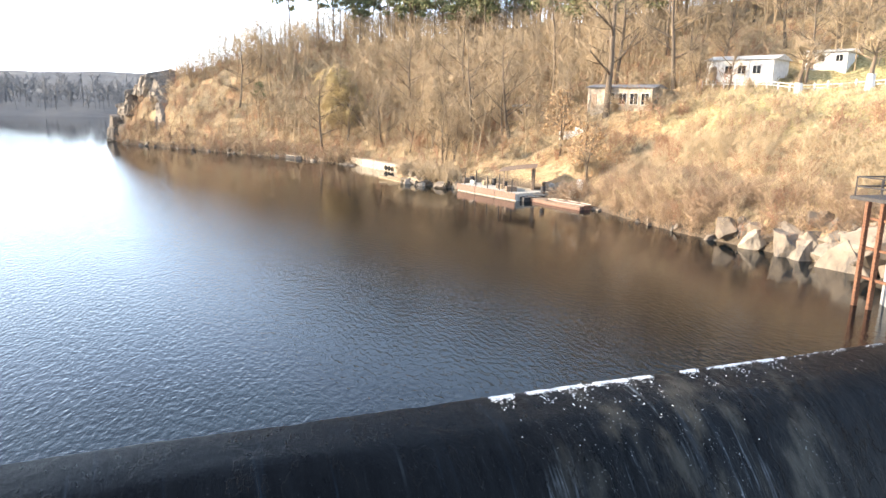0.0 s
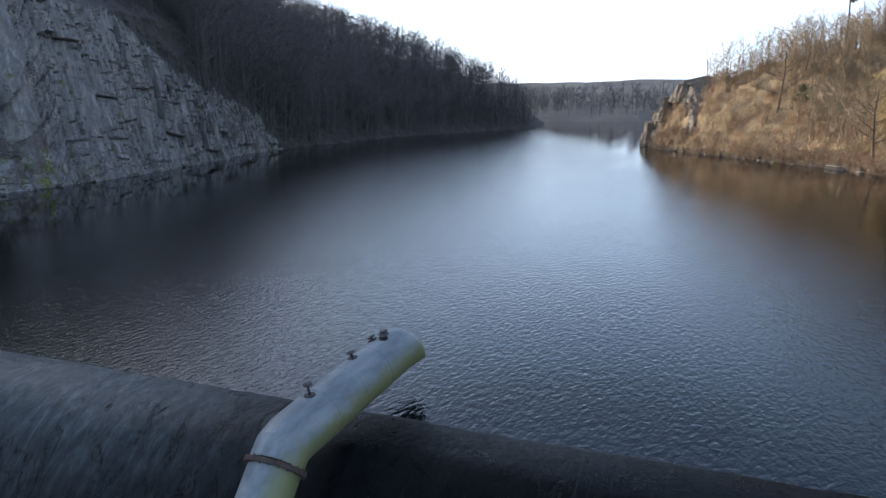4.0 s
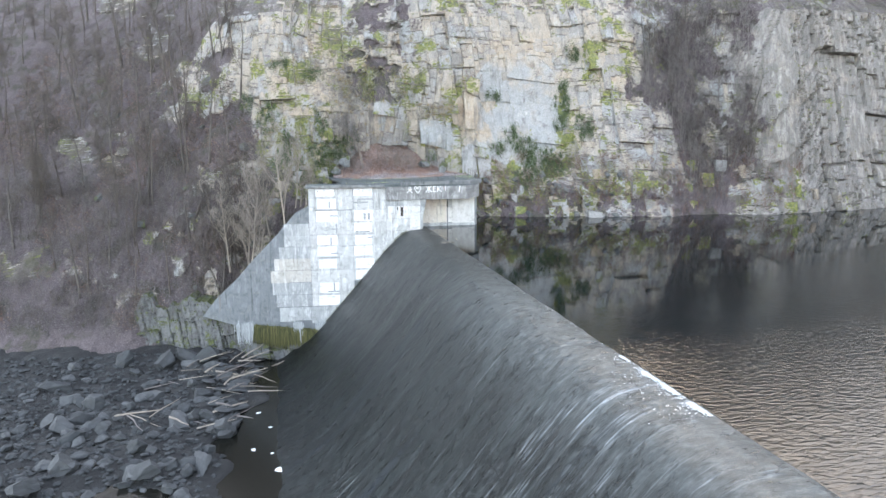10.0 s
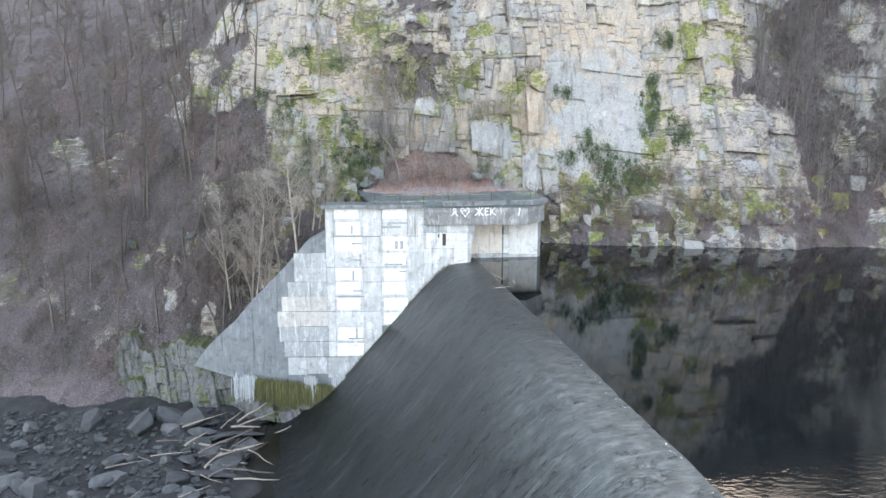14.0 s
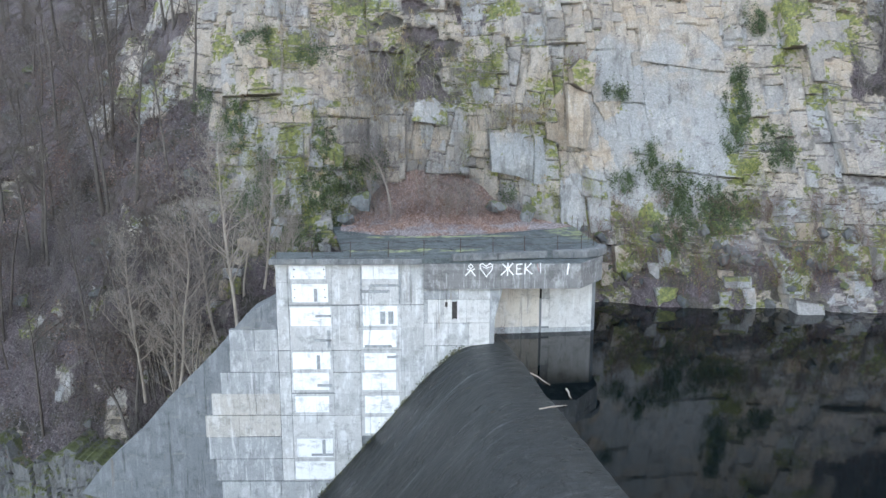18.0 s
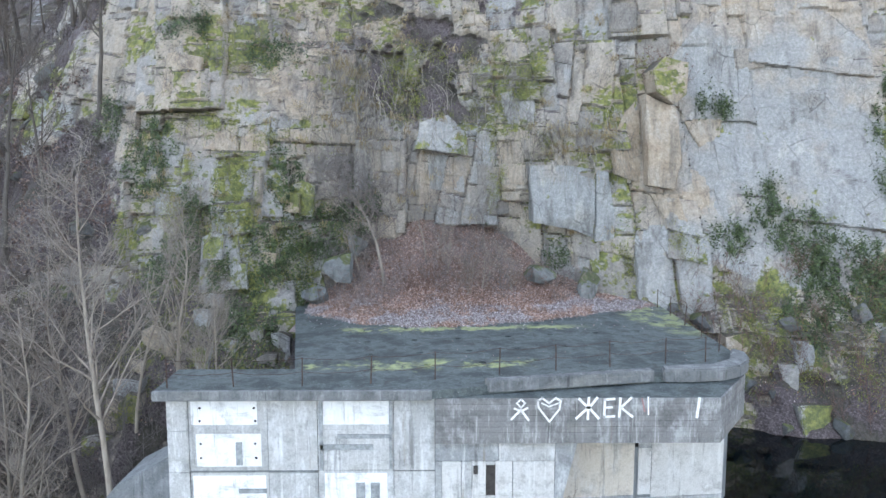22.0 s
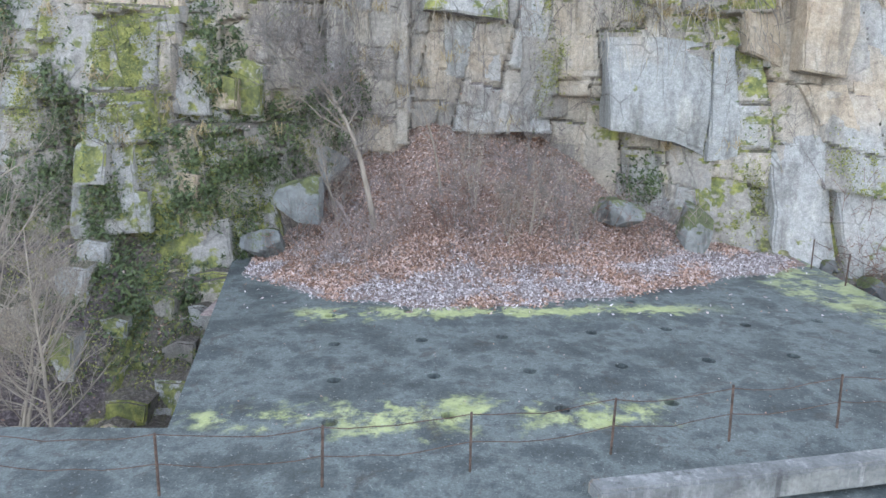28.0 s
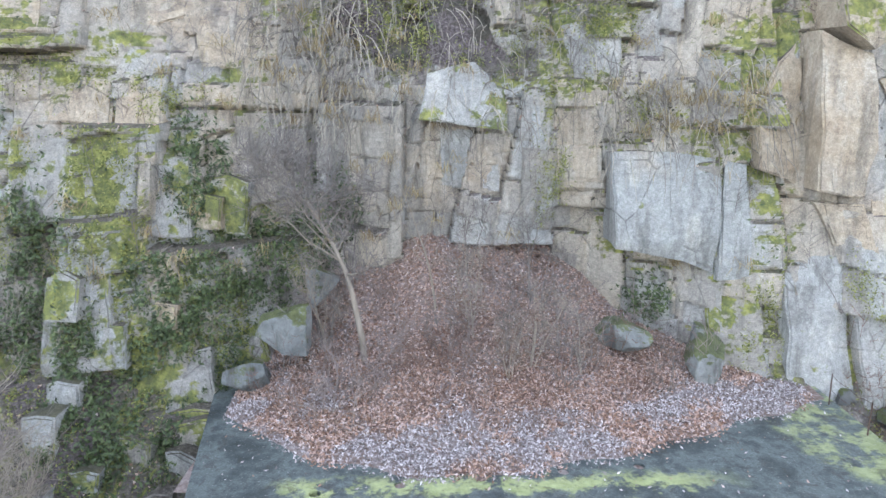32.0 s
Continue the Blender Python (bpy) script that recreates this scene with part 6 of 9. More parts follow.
FOREST = [make_tree("bare_tree", "leafless grey-brown tree on the leaf-strewn slope", "tree", M_BARK, M_TWIG, seed=11 + k, height=h, limbs=9, limb_len=0.30, up=0.9, fork=3, twigs=5, first=0.35, trunk_r=h * 0.014, stems=st, twig_r=0.018)
          for k, (h, st) in enumerate(((13, 1), (11, 1), (12, 2), (9, 3)))]
SAPLING = [make_tree("sapling", "leafless pale tan sapling beside the dam wall", "sapling", M_PALEBARK, M_PALEBARK, seed=31 + k, height=h, limbs=9, limb_len=0.42, up=0.9, fork=3, twigs=4, first=0.18, stems=st, trunk_r=0.095, twig_r=0.010, twig_len=0.12)
           for k, (h, st) in enumerate(((9, 2), (7.5, 3), (10, 1)))]
SHRUB = [make_tree("bare_shrub", "leafless tangled grey shrub on the rock", "shrub", M_GREYTWIG, M_GREYTWIG, seed=51, height=2.6, limbs=5, limb_len=0.6, up=0.5, fork=2, twigs=2, first=0.1, stems=3, trunk_r=0.03, twig_len=0.17, twig_r=0.009),
         make_tree("bare_shrub", "reddish leafless shrub among fallen leaves", "shrub", M_REDTWIG, M_REDTWIG, seed=52, height=1.5, lean=0.3, limbs=5, limb_len=0.75, up=0.3, fork=2, twigs=2, first=0.05, stems=3, trunk_r=0.018, twig_len=0.2, twig_r=0.010, wander=0.25)]

rt = random.Random(8)


def soil_spot(x0, x1, z0, z1):
    while True:
        x, z = rt.uniform(x0, x1), rt.uniform(z0, z1)
        if soil_mask(np.array([x]), np.array([z]))[0] > 0.45:
            return x, z


# wooded slope beside the dam
for k in range(62):
    x, z = soil_spot(-75, -19, -9, 34)
    place(FOREST[k % 4], x, cliff_y(x, z), z, rt.uniform(0.75, 1.25))
# clump of dark stems seen from the lake side
for x, z in ((-33, 2), (-32.3, 2.3), (-31.6, 2.0), (-27.5, 6.0), (-26.8, 6.4), (-38, 5), (-23.5, 7.5)):
    place(FOREST[k % 2], x, cliff_y(x, z), z, rt.uniform(1.0, 1.2))
    k += 1
# top of the cliff and the gully
for k in range(24):
    x, z = rt.uniform(-25, 110), rt.uniform(33, 48)
    place(FOREST[k % 4], x, cliff_y(x, z), z, rt.uniform(0.6, 1.0))
for k in range(24):
    x, z = soil_spot(33, 60, 1, 26)
    place(SHRUB[0], x, cliff_y(x, z), z, rt.uniform(1.5, 2.6))
for k in range(14):
    x, z = soil_spot(33, 58, 2, 28)
    place(FOREST[k % 4], x, cliff_y(x, z), z, rt.uniform(0.5, 0.85))
# the long shaded hill up the lake
def far_wood(name, spots, height, bark, label, seed, twig_r=0.05, limbs=16, first=0.25, spread=0.34, stems=1, category="wood"):
    """A distant wood as one mesh: many small trees, each a stem with limbs and twigs."""
    kinds = []
    for k in range(6):
        w = Wood()
        q = random.Random(seed * 7 + k)

        def rv(a):
            return Vector((q.uniform(-a, a), q.uniform(-a, a), q.uniform(-a, a)))
        for st in range(stems):
            d = Vector((q.uniform(-.1, .1) * stems, q.uniform(-.1, .1) * stems, 1)).normalized()
            pts = [Vector((q.uniform(-.1, .1) * stems, q.uniform(-.1, .1) * stems, -0.5))]
            for i in range(4):
                d = (d + rv(0.09) + Vector((0, 0, 0.08))).normalized()
                pts.append(pts[-1] + d * (height * q.uniform(0.8, 1.0) + 0.5) / 4)
            w.limb(pts, height * 0.013 / stems ** 0.5, twig_r * 0.6, 3)
            for b in range(limbs):
                f = first + (0.97 - first) * (b + q.random()) / limbs
                i = min(int(f * 4), 3)
                p = pts[i].lerp(pts[i + 1], f * 4 - i)
                a = q.uniform(0, 6.28)
                d = Vector((math.cos(a), math.sin(a), q.uniform(0.25, 1.2))).normalized()
                L = height * spread * (0.35 + 0.85 * math.sin(math.pi * min(max((f - first) / (1.08 - first), 0.06), 0.95))) * q.uniform(0.6, 1.2)
                m_ = p + d * L * 0.55
                e = m_ + (d + rv(0.5) + Vector((0, 0, 0.2))).normalized() * L * 0.5
                w.twig(p, e, twig_r * 1.25)
                for _ in range(3):
                    g = p.lerp(e, q.uniform(0.3, 0.95))
                    w.twig(g, g + (d * 0.6 + rv(0.9) + Vector((0, 0, 0.25))).normalized() * L * q.uniform(0.25, 0.55), twig_r * 0.75)
        tri = []
        for t in w.f:
            tri += [t] if len(t) == 3 else [(t[0], t[1], t[2]), (t[0], t[2], t[3])]
        kinds.append((np.array([tuple(v) for v in w.v]), np.array(tri)))
    r = random.Random(seed)
    VV, FF, n0 = [], [], 0
    for i, (x, y, z) in enumerate(spots):
        v, t = kinds[i % 6]
        a, sc = r.uniform(0, 6.28), r.uniform(0.6, 1.25)
        c, sn = math.cos(a) * sc, math.sin(a) * sc
        VV.append(np.stack([v[:, 0] * c - v[:, 1] * sn + x, v[:, 0] * sn + v[:, 1] * c + y, v[:, 2] * sc + z], -1))
        FF.append(t + n0)
        n0 += len(v)
    me = bpy.data.meshes.new(name)
    V, F = np.concatenate(VV), np.concatenate(FF)
    me.vertices.add(len(V))
    me.vertices.foreach_set("co", V.astype(np.float32).ravel())
    me.loops.add(len(F) * 3)
    me.loops.foreach_set("vertex_index", F.astype(np.int32).ravel())
    me.polygons.add(len(F))
    me.polygons.foreach_set("loop_start", np.arange(0, len(F) * 3, 3, dtype=np.int32))
    me.polygons.foreach_set("loop_total", np.full(len(F), 3, dtype=np.int32))
    me.materials.append(bark)
    me.update(calc_edges=True)
    me.validate()
    return obj(name, me, label=label, category=category, kind="stuff")


_rr = np.random.RandomState(17)
_x, _z = 104 + 240 * _rr.uniform(0, 1, 2700) ** 1.1, _rr.uniform(1, 59, 2700)
_k = soil_mask(_x, _z) > 0.4
_spots = on_cliff(_x[_k], _z[_k], 0.5)
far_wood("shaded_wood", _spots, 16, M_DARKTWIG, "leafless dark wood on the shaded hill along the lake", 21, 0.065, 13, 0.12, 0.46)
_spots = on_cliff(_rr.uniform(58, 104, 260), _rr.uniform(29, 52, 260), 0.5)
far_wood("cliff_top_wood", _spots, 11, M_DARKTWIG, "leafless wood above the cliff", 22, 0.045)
# pale young trees against the wing wall
RISE = [(0, 0, -0.6), (-0.08, 0, 0.9), (-0.2, 0.03, 2.2), (-0.33, 0.02, 3.5), (-0.46, 0.05, 4.8), (-0.55, 0.04, 6.0), (-0.62, 0.08, 7.3), (-0.70, 0.1, 8.6), (-0.72, 0.12, 10.0), (-0.66, 0.1, 11.8)]
TALL = [make_tree("young_tree", "pale slender leafless tree beside the wing wall", "tree", M_PALEBARK, M_PALETWIG, seed=91 + k, height=11.8, limbs=24, limb_len=0.36, up=1.0, fork=4, twigs=5, first=0.24, trunk_r=0.125, twig_r=0.012, twig_len=0.085, wander=0.06, line=RISE if k == 0 else [(-1.5 * p[0] + 0.12 * math.sin(p[2]), 0.2 * p[0], p[2]) for p in RISE]) for k in range(2)]
for k, x, y, z, sc, tn in ((0, -12.35, 2.2, 0.7, 1.0, 0), (1, -16.6, 3.0, -3.6, 0.95, 0), (0, -17.1, 3.4, -4.4, 0.9, 150), (1, -11.4, 6.0, 2.6, 0.75, 40), (1, -14.6, 4.6, -0.6, 0.85, 200), (0, -19.6, 4.4, -5.0, 0.9, 60), (0, -9.3, 5.4, 2.4, 0.5, 120)):
    place(TALL[k], x, y, z, sc, tn)
for x, y, z, sc, tn in ((-15.6, 3.2, -3.4, 0.9, 20), (-17.2, 3.4, -4.9, 0.9, 80), (-9.9, 5.0, 3.0, 0.7, 250), (-12.8, 5.6, 2.2, 0.8, 10), (-10.8, 6.6, 2.6, 0.7, 230)):
    place(SAPLING[int(abs(x * 7)) % 3], x, y, z, sc, tn)
# shrubs along the slope and the water's edge
for k in range(70):
    x, z = soil_spot(-50, -17, -12, 20)
    place(SHRUB[k % 2], x, cliff_y(x, z), z, rt.uniform(0.8, 1.7))
for k in range(70):
    x, z = rt.uniform(13, 58), rt.uniform(0.6, 8)
    place(SHRUB[k % 2], x, cliff_y(x, z), z, rt.uniform(0.5, 1.0))
for k in range(46):
    x, z = rt.uniform(-16, 34), rt.uniform(8, 27)
    place(SHRUB[0], x, cliff_y(x, z) + 0.1, z, rt.uniform(0.35, 0.75), None, rt.uniform(25, 60))
# undergrowth on the slope beside the dam
far_wood("slope_wood", soil_spots(150, -85, -17.5, -9, 36, 71), 9, M_TWIG, "thin leafless grey trees on the leaf-strewn slope", 23, 0.028, 9, 0.3, 0.32)
far_wood("slope_thicket", soil_spots(1100, -62, -15, -12, 30, 72), 1.7, M_TWIG, "grey-brown undergrowth on the slope", 24, 0.015, 5, 0.08, 0.6, 2, "thicket")
far_wood("river_thicket", soil_spots(520, -62, -20, -13, 4, 76), 2.4, M_GREYTWIG, "grey brush above the river bank", 29, 0.016, 6, 0.08, 0.6, 2, "thicket")
_rr = np.random.RandomState(18)
far_wood("wing_thicket", on_cliff(_rr.uniform(-21, -12.5, 330), _rr.uniform(-9, 3.5, 330), 0.1), 1.5, M_GREYTWIG, "dark brown undergrowth beside the wing wall", 30, 0.009, 9, 0.08, 0.6, 2, "thicket")
far_wood("hill_shore_thicket", on_cliff(_rr.uniform(90, 330, 800), _rr.uniform(0.3, 20, 800), 0.1), 3.5, M_DARKTWIG, "dark brush along the shaded shore", 34, 0.035, 6, 0.08, 0.6, 2, "thicket")
far_wood("ledge_thicket", on_cliff(_rr.uniform(-15, 12, 330), _rr.uniform(9, 27, 330), 0.05), 1.0, M_GREYTWIG, "thin grey twigs growing from the ledges", 35, 0.0065, 8, 0.08, 0.7, 2, "thicket")
far_wood("gully_wood", soil_spots(130, 30, 60, 4, 34, 73), 5.5, M_GREYTWIG, "grey-brown leafless trees in the gully", 27, 0.02, 14, 0.2, 0.36)
far_wood("gully_thicket", soil_spots(300, 28, 60, 0.5, 30, 74), 2.0, M_GREYTWIG, "grey-brown brush in the gully", 28, 0.014, 6, 0.08, 0.6, 2, "thicket")
far_wood("waterside_thicket", on_cliff(_rr.uniform(12.5, 58, 420), _rr.uniform(0.3, 7.5, 420), 0.1), 1.5, M_REDTWIG, "reddish undergrowth along the cliff foot", 25, 0.010, 6, 0.08, 0.6, 2, "thicket")
# plants on the ledges above the roof
for k in range(34):
    x, z = rt.uniform(-9, 7), rt.uniform(13.5, 23)
    place(SHRUB[0], x, cliff_y(x, z) + 0.05, z, rt.uniform(0.4, 0.8), None, rt.uniform(15, 50))
for x, z in ((12.0, 18.6), (12.9, 18.9), (13.6, 18.3), (11.6, 17.8), (13.9, 17.6)):
    place(SHRUB[1], x, cliff_y(x, z) - 0.2, z, 0.8)
place(SHRUB[1], 4.7, 1.75, 0.1, 0.4)
# the leaning tree and bushes on the leaf bank
STEM = [(0, 0, -0.4), (-0.12, 0, 0.7), (-0.26, 0.02, 1.4), (-0.42, 0.03, 2.2), (-0.62, 0.05, 2.9), (-0.98, 0.08, 3.7), (-1.36, 0.1, 4.4), (-1.78, 0.12, 5.0), (-2.4, 0.16, 5.55), (-3.2, 0.2, 6.1)]
lean_tree = make_tree("young_tree", "slim leaning leafless tree rooted in the leaf bank", "tree", M_LEANBARK, M_GREYTWIG, seed=77, height=6.6, limbs=20, limb_len=0.50, up=0.35, fork=5, twigs=6, first=0.42, trunk_r=0.115, twig_r=0.014, twig_len=0.12, line=STEM)
lean_tree.matrix_basis = pose(-2.9, 14.2, float(talus_z(np.array([-2.9]), np.array([14.2]))[0]), 0, 0, 0)
for x, y, sc, kk in ((-0.9, 12.6, 1.2, 1), (0.6, 12.9, 1.3, 1), (2.4, 12.3, 1.1, 1), (1.4, 14.0, 1.2, 0), (-4.6, 15.0, 1.5, 0), (-5.6, 14.6, 1.3, 0), (3.4, 14.4, 1.3, 0), (4.6, 14.6, 1.1, 1), (5.8, 14.0, 0.9, 1), (-3.4, 16.6, 1.6, 0), (2.6, 16.4, 1.5, 0), (0.2, 17.0, 1.2, 0), (6.6, 13.4, 0.8, 0), (-0.2, 14.2, 1.0, 0), (1.2, 15.2, 1.4, 1), (-1.6, 13.6, 0.9, 1), (3.0, 13.2, 1.0, 0), (-4.0, 13.6, 1.1, 1), (0.4, 11.6, 0.7, 1), (-1.2, 11.4, 0.6, 1), (5.0, 12.8, 0.8, 1), (2.0, 11.2, 0.6, 1), (-5.2, 12.8, 0.8, 1)):
    place(SHRUB[kk], x, y, float(talus_z(np.array([x]), np.array([y]))[0]), sc)


for x, y, sc, tn in ((1.6, 13.2, 0.34, 10), (2.3, 14.0, 0.42, 130), (0.5, 14.9, 0.45, 220), (4.0, 13.9, 0.36, 300), (-4.3, 14.9, 0.5, 60), (-0.7, 15.6, 0.5, 170)):
    place(SAPLING[int(tn) % 3], x, y, float(talus_z(np.array([x]), np.array([y]))[0]), sc, tn)


_rr = np.random.RandomState(23)
_x, _y = _rr.uniform(-6.2, 9.0, 120), _rr.uniform(10.8, 17.5, 120)
_k = (_y > leaf_front(_x) + 0.9) & (fbm(_x * 0.7, _y * 0.7, 141) > 0.45)
far_wood("bank_brush", list(zip(_x[_k], _y[_k], talus_z(_x[_k], _y[_k]))), 1.5, M_BRUSHTWIG, "thin grey-brown brush growing on the leaf bank", 61, 0.012, 7, 0.06, 0.6, 2, "thicket")


# ---- evergreen and mossy growth on the rock ----
def clump(name, cx, cz, hx, hz, count, size, material, label, category, out=0.35, seed=1, hang=0.0):
    r = np.random.RandomState(seed)
    sub = max(6, int(14 * hx * hz))
    a, q = r.uniform(0, 2 * np.pi, sub), np.sqrt(r.uniform(0, 1, sub))
    pick = r.randint(0, sub, count)
    size_ = r.uniform(0.06, 0.30, sub)[pick]
    x, z = (cx + hx * 1.1 * q * np.cos(a))[pick] + r.normal(0, 1, count) * size_, (cz + hz * 1.1 * q * np.sin(a))[pick] + r.normal(-0.1, 1, count) * size_ * 1.9
    q = np.clip(np.hypot(x - cx, z - cz) / 2, 0, 1)
    y = cliff_shape(x, z)[0] - r.uniform(0.02, out, count) * (1 - 0.6 * q)
    N = np.tile([0.0, -0.8, 0.5 - hang], (count, 1))
    scatter_cards(name, np.stack([x, y, z], -1), N, size, material, label, category, seed, 1.5, 0.5)


for k, (cx, cz, hx, hz) in enumerate(((18.2, 10.6, 1.0, 1.4), (19.8, 9.3, 1.6, 1.0), (22.0, 8.0, 2.2, 1.0), (24.0, 7.3, 1.8, 0.9), (20.6, 7.2, 1.5, 0.7), (15.6, 16.3, 1.2, 0.5), (27.5, 22.5, 1.1, 1.2), (26.0, 17.5, 0.9, 0.6), (25.0, 12.5, 1.0, 0.8), (-9.5, 19.6, 1.4, 0.7), (-12.5, 11.0, 1.0, 1.2), (-8.6, 11.2, 0.9, 2.4), (-9.4, 8.0, 0.8, 1.6), (-7.2, 9.5, 0.8, 1.5), (-10.6, 5.2, 1.5, 0.7), (22.5, 6.2, 2.6, 1.2), (19.0, 5.0, 1.6, 1.2), (25.5, 15.5, 1.0, 2.4), (28.5, 12.0, 1.2, 2.0), (16.0, 9.0, 0.8, 1.0), (-13.5, 8.0, 1.6, 1.8), (-15.5, 13.5, 1.4, 1.8), (7.0, 7.6, 0.9, 0.6), (-8.0, 7.0, 0.7, 1.8), (-10.8, 6.4, 1.0, 1.0), (-9.2, 4.4, 1.0, 1.0), (-12.0, 7.4, 1.0, 1.2), (-7.4, 5.6, 0.5, 1.2), (-18.6, 15.5, 1.0, 0.9), (-14.0, 20.8, 1.2, 0.6), (-4.6, 10.6, 1.0, 1.4), (-5.6, 9.0, 1.0, 1.6))):
    clump("ivy", cx, cz, hx, hz, int(700 * hx * hz) + 200, 0.12, M_IVY, "dark green ivy clinging to the rock", "ivy", 0.5, 100 + k)
for k, (cx, cz, hx, hz) in enumerate(((12.6, 18.3, 0.7, 0.6), (0.2, 15.6, 1.1, 0.5), (-11.6, 12.6, 1.6, 0.8), (-10.8, 19.0, 1.6, 0.6), (-8.0, 6.3, 0.6, 0.8), (4.6, 17.6, 0.7, 1.4), (16.6, 3.2, 1.8, 0.9), (19.5, 2.6, 1.6, 0.8), (26.0, 9.6, 1.6, 1.6), (13.6, 8.2, 0.8, 1.3), (-2.0, 16.4, 1.4, 0.7), (9.6, 6.6, 0.6, 1.0), (6.0, 14.2, 0.5, 0.8), (14.2, 2.2, 1.6, 1.2), (17.0, 4.8, 2.0, 1.4), (21.5, 3.2, 2.4, 1.2), (24.0, 1.6, 2.0, 0.8), (28.0, 3.0, 2.4, 1.4), (31.0, 5.0, 2.0, 1.8), (26.5, 6.5, 1.6, 1.4), (13.0, 5.0, 1.0, 1.4), (-9.0, 6.0, 1.2, 1.4), (-7.6, 7.6, 0.8, 1.2), (-11.0, 8.2, 1.6, 1.2), (-12.5, 5.0, 1.6, 1.4), (-10.0, 3.4, 1.4, 1.2), (-13.5, 10.5, 1.2, 1.0), (-8.2, 9.6, 0.7, 1.4), (-6.8, 6.6, 0.5, 0.7), (-14.6, 3.0, 1.4, 1.2), (3.2, 12.5, 0.5, 2.0), (-3.0, 17.6, 2.0, 1.2), (-0.5, 19.0, 2.6, 1.4), (3.5, 16.4, 1.4, 1.6), (-11.8, 11.0, 2.4, 1.4), (-12.8, 15.6, 2.0, 0.7), (-9.8, 14.6, 1.6, 0.6), (10.4, 7.0, 0.8, 1.4), (5.4, 17.6, 0.6, 1.6))):
    clump("moss_cushion", cx, cz, hx, hz, int(620 * hx * hz) + 150, 0.065, M_FERN, "yellow-green moss cushion on the rock", "moss", 0.22, 200 + k)


# small leaves in the crevices, litter on the ledges
def cliff_sprigs():
    r = np.random.RandomState(66)
    x, z = r.uniform(-17, 30, 60000), r.uniform(1.0, 27, 60000)
    y, soil, _, moss, _ = cliff_shape(x, z)
    ledge = cliff_shape(x, z + 0.2)[0] - y
    keep = (moss * r.uniform(0.4, 1, len(x)) > 0.42) & (r.uniform(0, 1, len(x)) < 0.5)
    P = np.stack([x, y - 0.03, z], -1)
    out = np.tile([0.0, -0.7, 0.6], (len(x), 1))
    half = r.uniform(0, 1, len(x)) < 0.35
    scatter_cards("ivy_sprigs", P[keep & half], out[keep & half], 0.13, M_IVY, "small dark leaves growing in the rock joints", "ivy", 67, 1.4, 0.5)
    scatter_cards("moss_fronds", P[keep & ~half], out[keep & ~half], 0.07, M_FERN, "yellow-green moss and fern fronds on the rock", "moss", 68, 1.5, 0.5)
    flat = (ledge > 0.22) & (r.uniform(0, 1, len(x)) < 0.45)
    scatter_cards("ledge_litter", P[flat], np.tile([0.0, -0.3, 1.0], (flat.sum(), 1)), 0.12, M_LEAVES, "fallen leaves caught on the rock ledges", "leaves", 69, 1.0, 0.5)


cliff_sprigs()


# dry grass hanging on ledges
def tufts(name, spots, blades, length, material, label, category, seed):
    r = np.random.RandomState(seed)
    V, F = [], []
    for x, y, z in spots:
        for _ in range(blades):
            p = np.array([x, y, z]) + r.normal(0, 0.12, 3) * [1, 1, 0.3]
            d = np.array([r.normal(0, 0.5), -abs(r.normal(0.25, 0.3)), r.normal(0.5, 0.4)])
            L = length * r.uniform(0.5, 1.2)
            m_ = p + d / np.linalg.norm(d) * L * 0.6
            e = m_ + np.array([d[0] * 0.4, -0.25, -0.55]) * L
            w = np.array([0.012 if length < 1 else 0.03, 0.0, 0.0])
            i = len(V)
            V += [p - w, p + w, m_ + w * 0.8, m_ - w * 0.8, e]
            F += [(i, i + 1, i + 2, i + 3), (i + 3, i + 2, i + 4)]
    obj(name, mesh_from(name, np.array(V), F, material), label=label, category=category, kind="stuff")


gx = np.random.RandomState(9)
_sp = [(x, cliff_y(x, z) - 0.1, z) for x, z in zip(gx.uniform(-16, 12, 130), gx.uniform(9, 26, 130))]
_sp += [(x, cliff_y(x, z) - 0.1, z) for x, z in zip(gx.uniform(-6.5, -3.5, 40), gx.uniform(13.5, 20, 40))]
_sp += [(x, cliff_y(x, z) - 0.1, z) for x, z in zip(gx.uniform(6, 10, 26), gx.uniform(13.2, 15.5, 26))]
M_VINE = leaf_material("grey hanging stems", [(0.0, (0.12, 0.105, 0.095)), (0.5, (0.24, 0.215, 0.19)), (1.0, (0.38, 0.34, 0.29))])


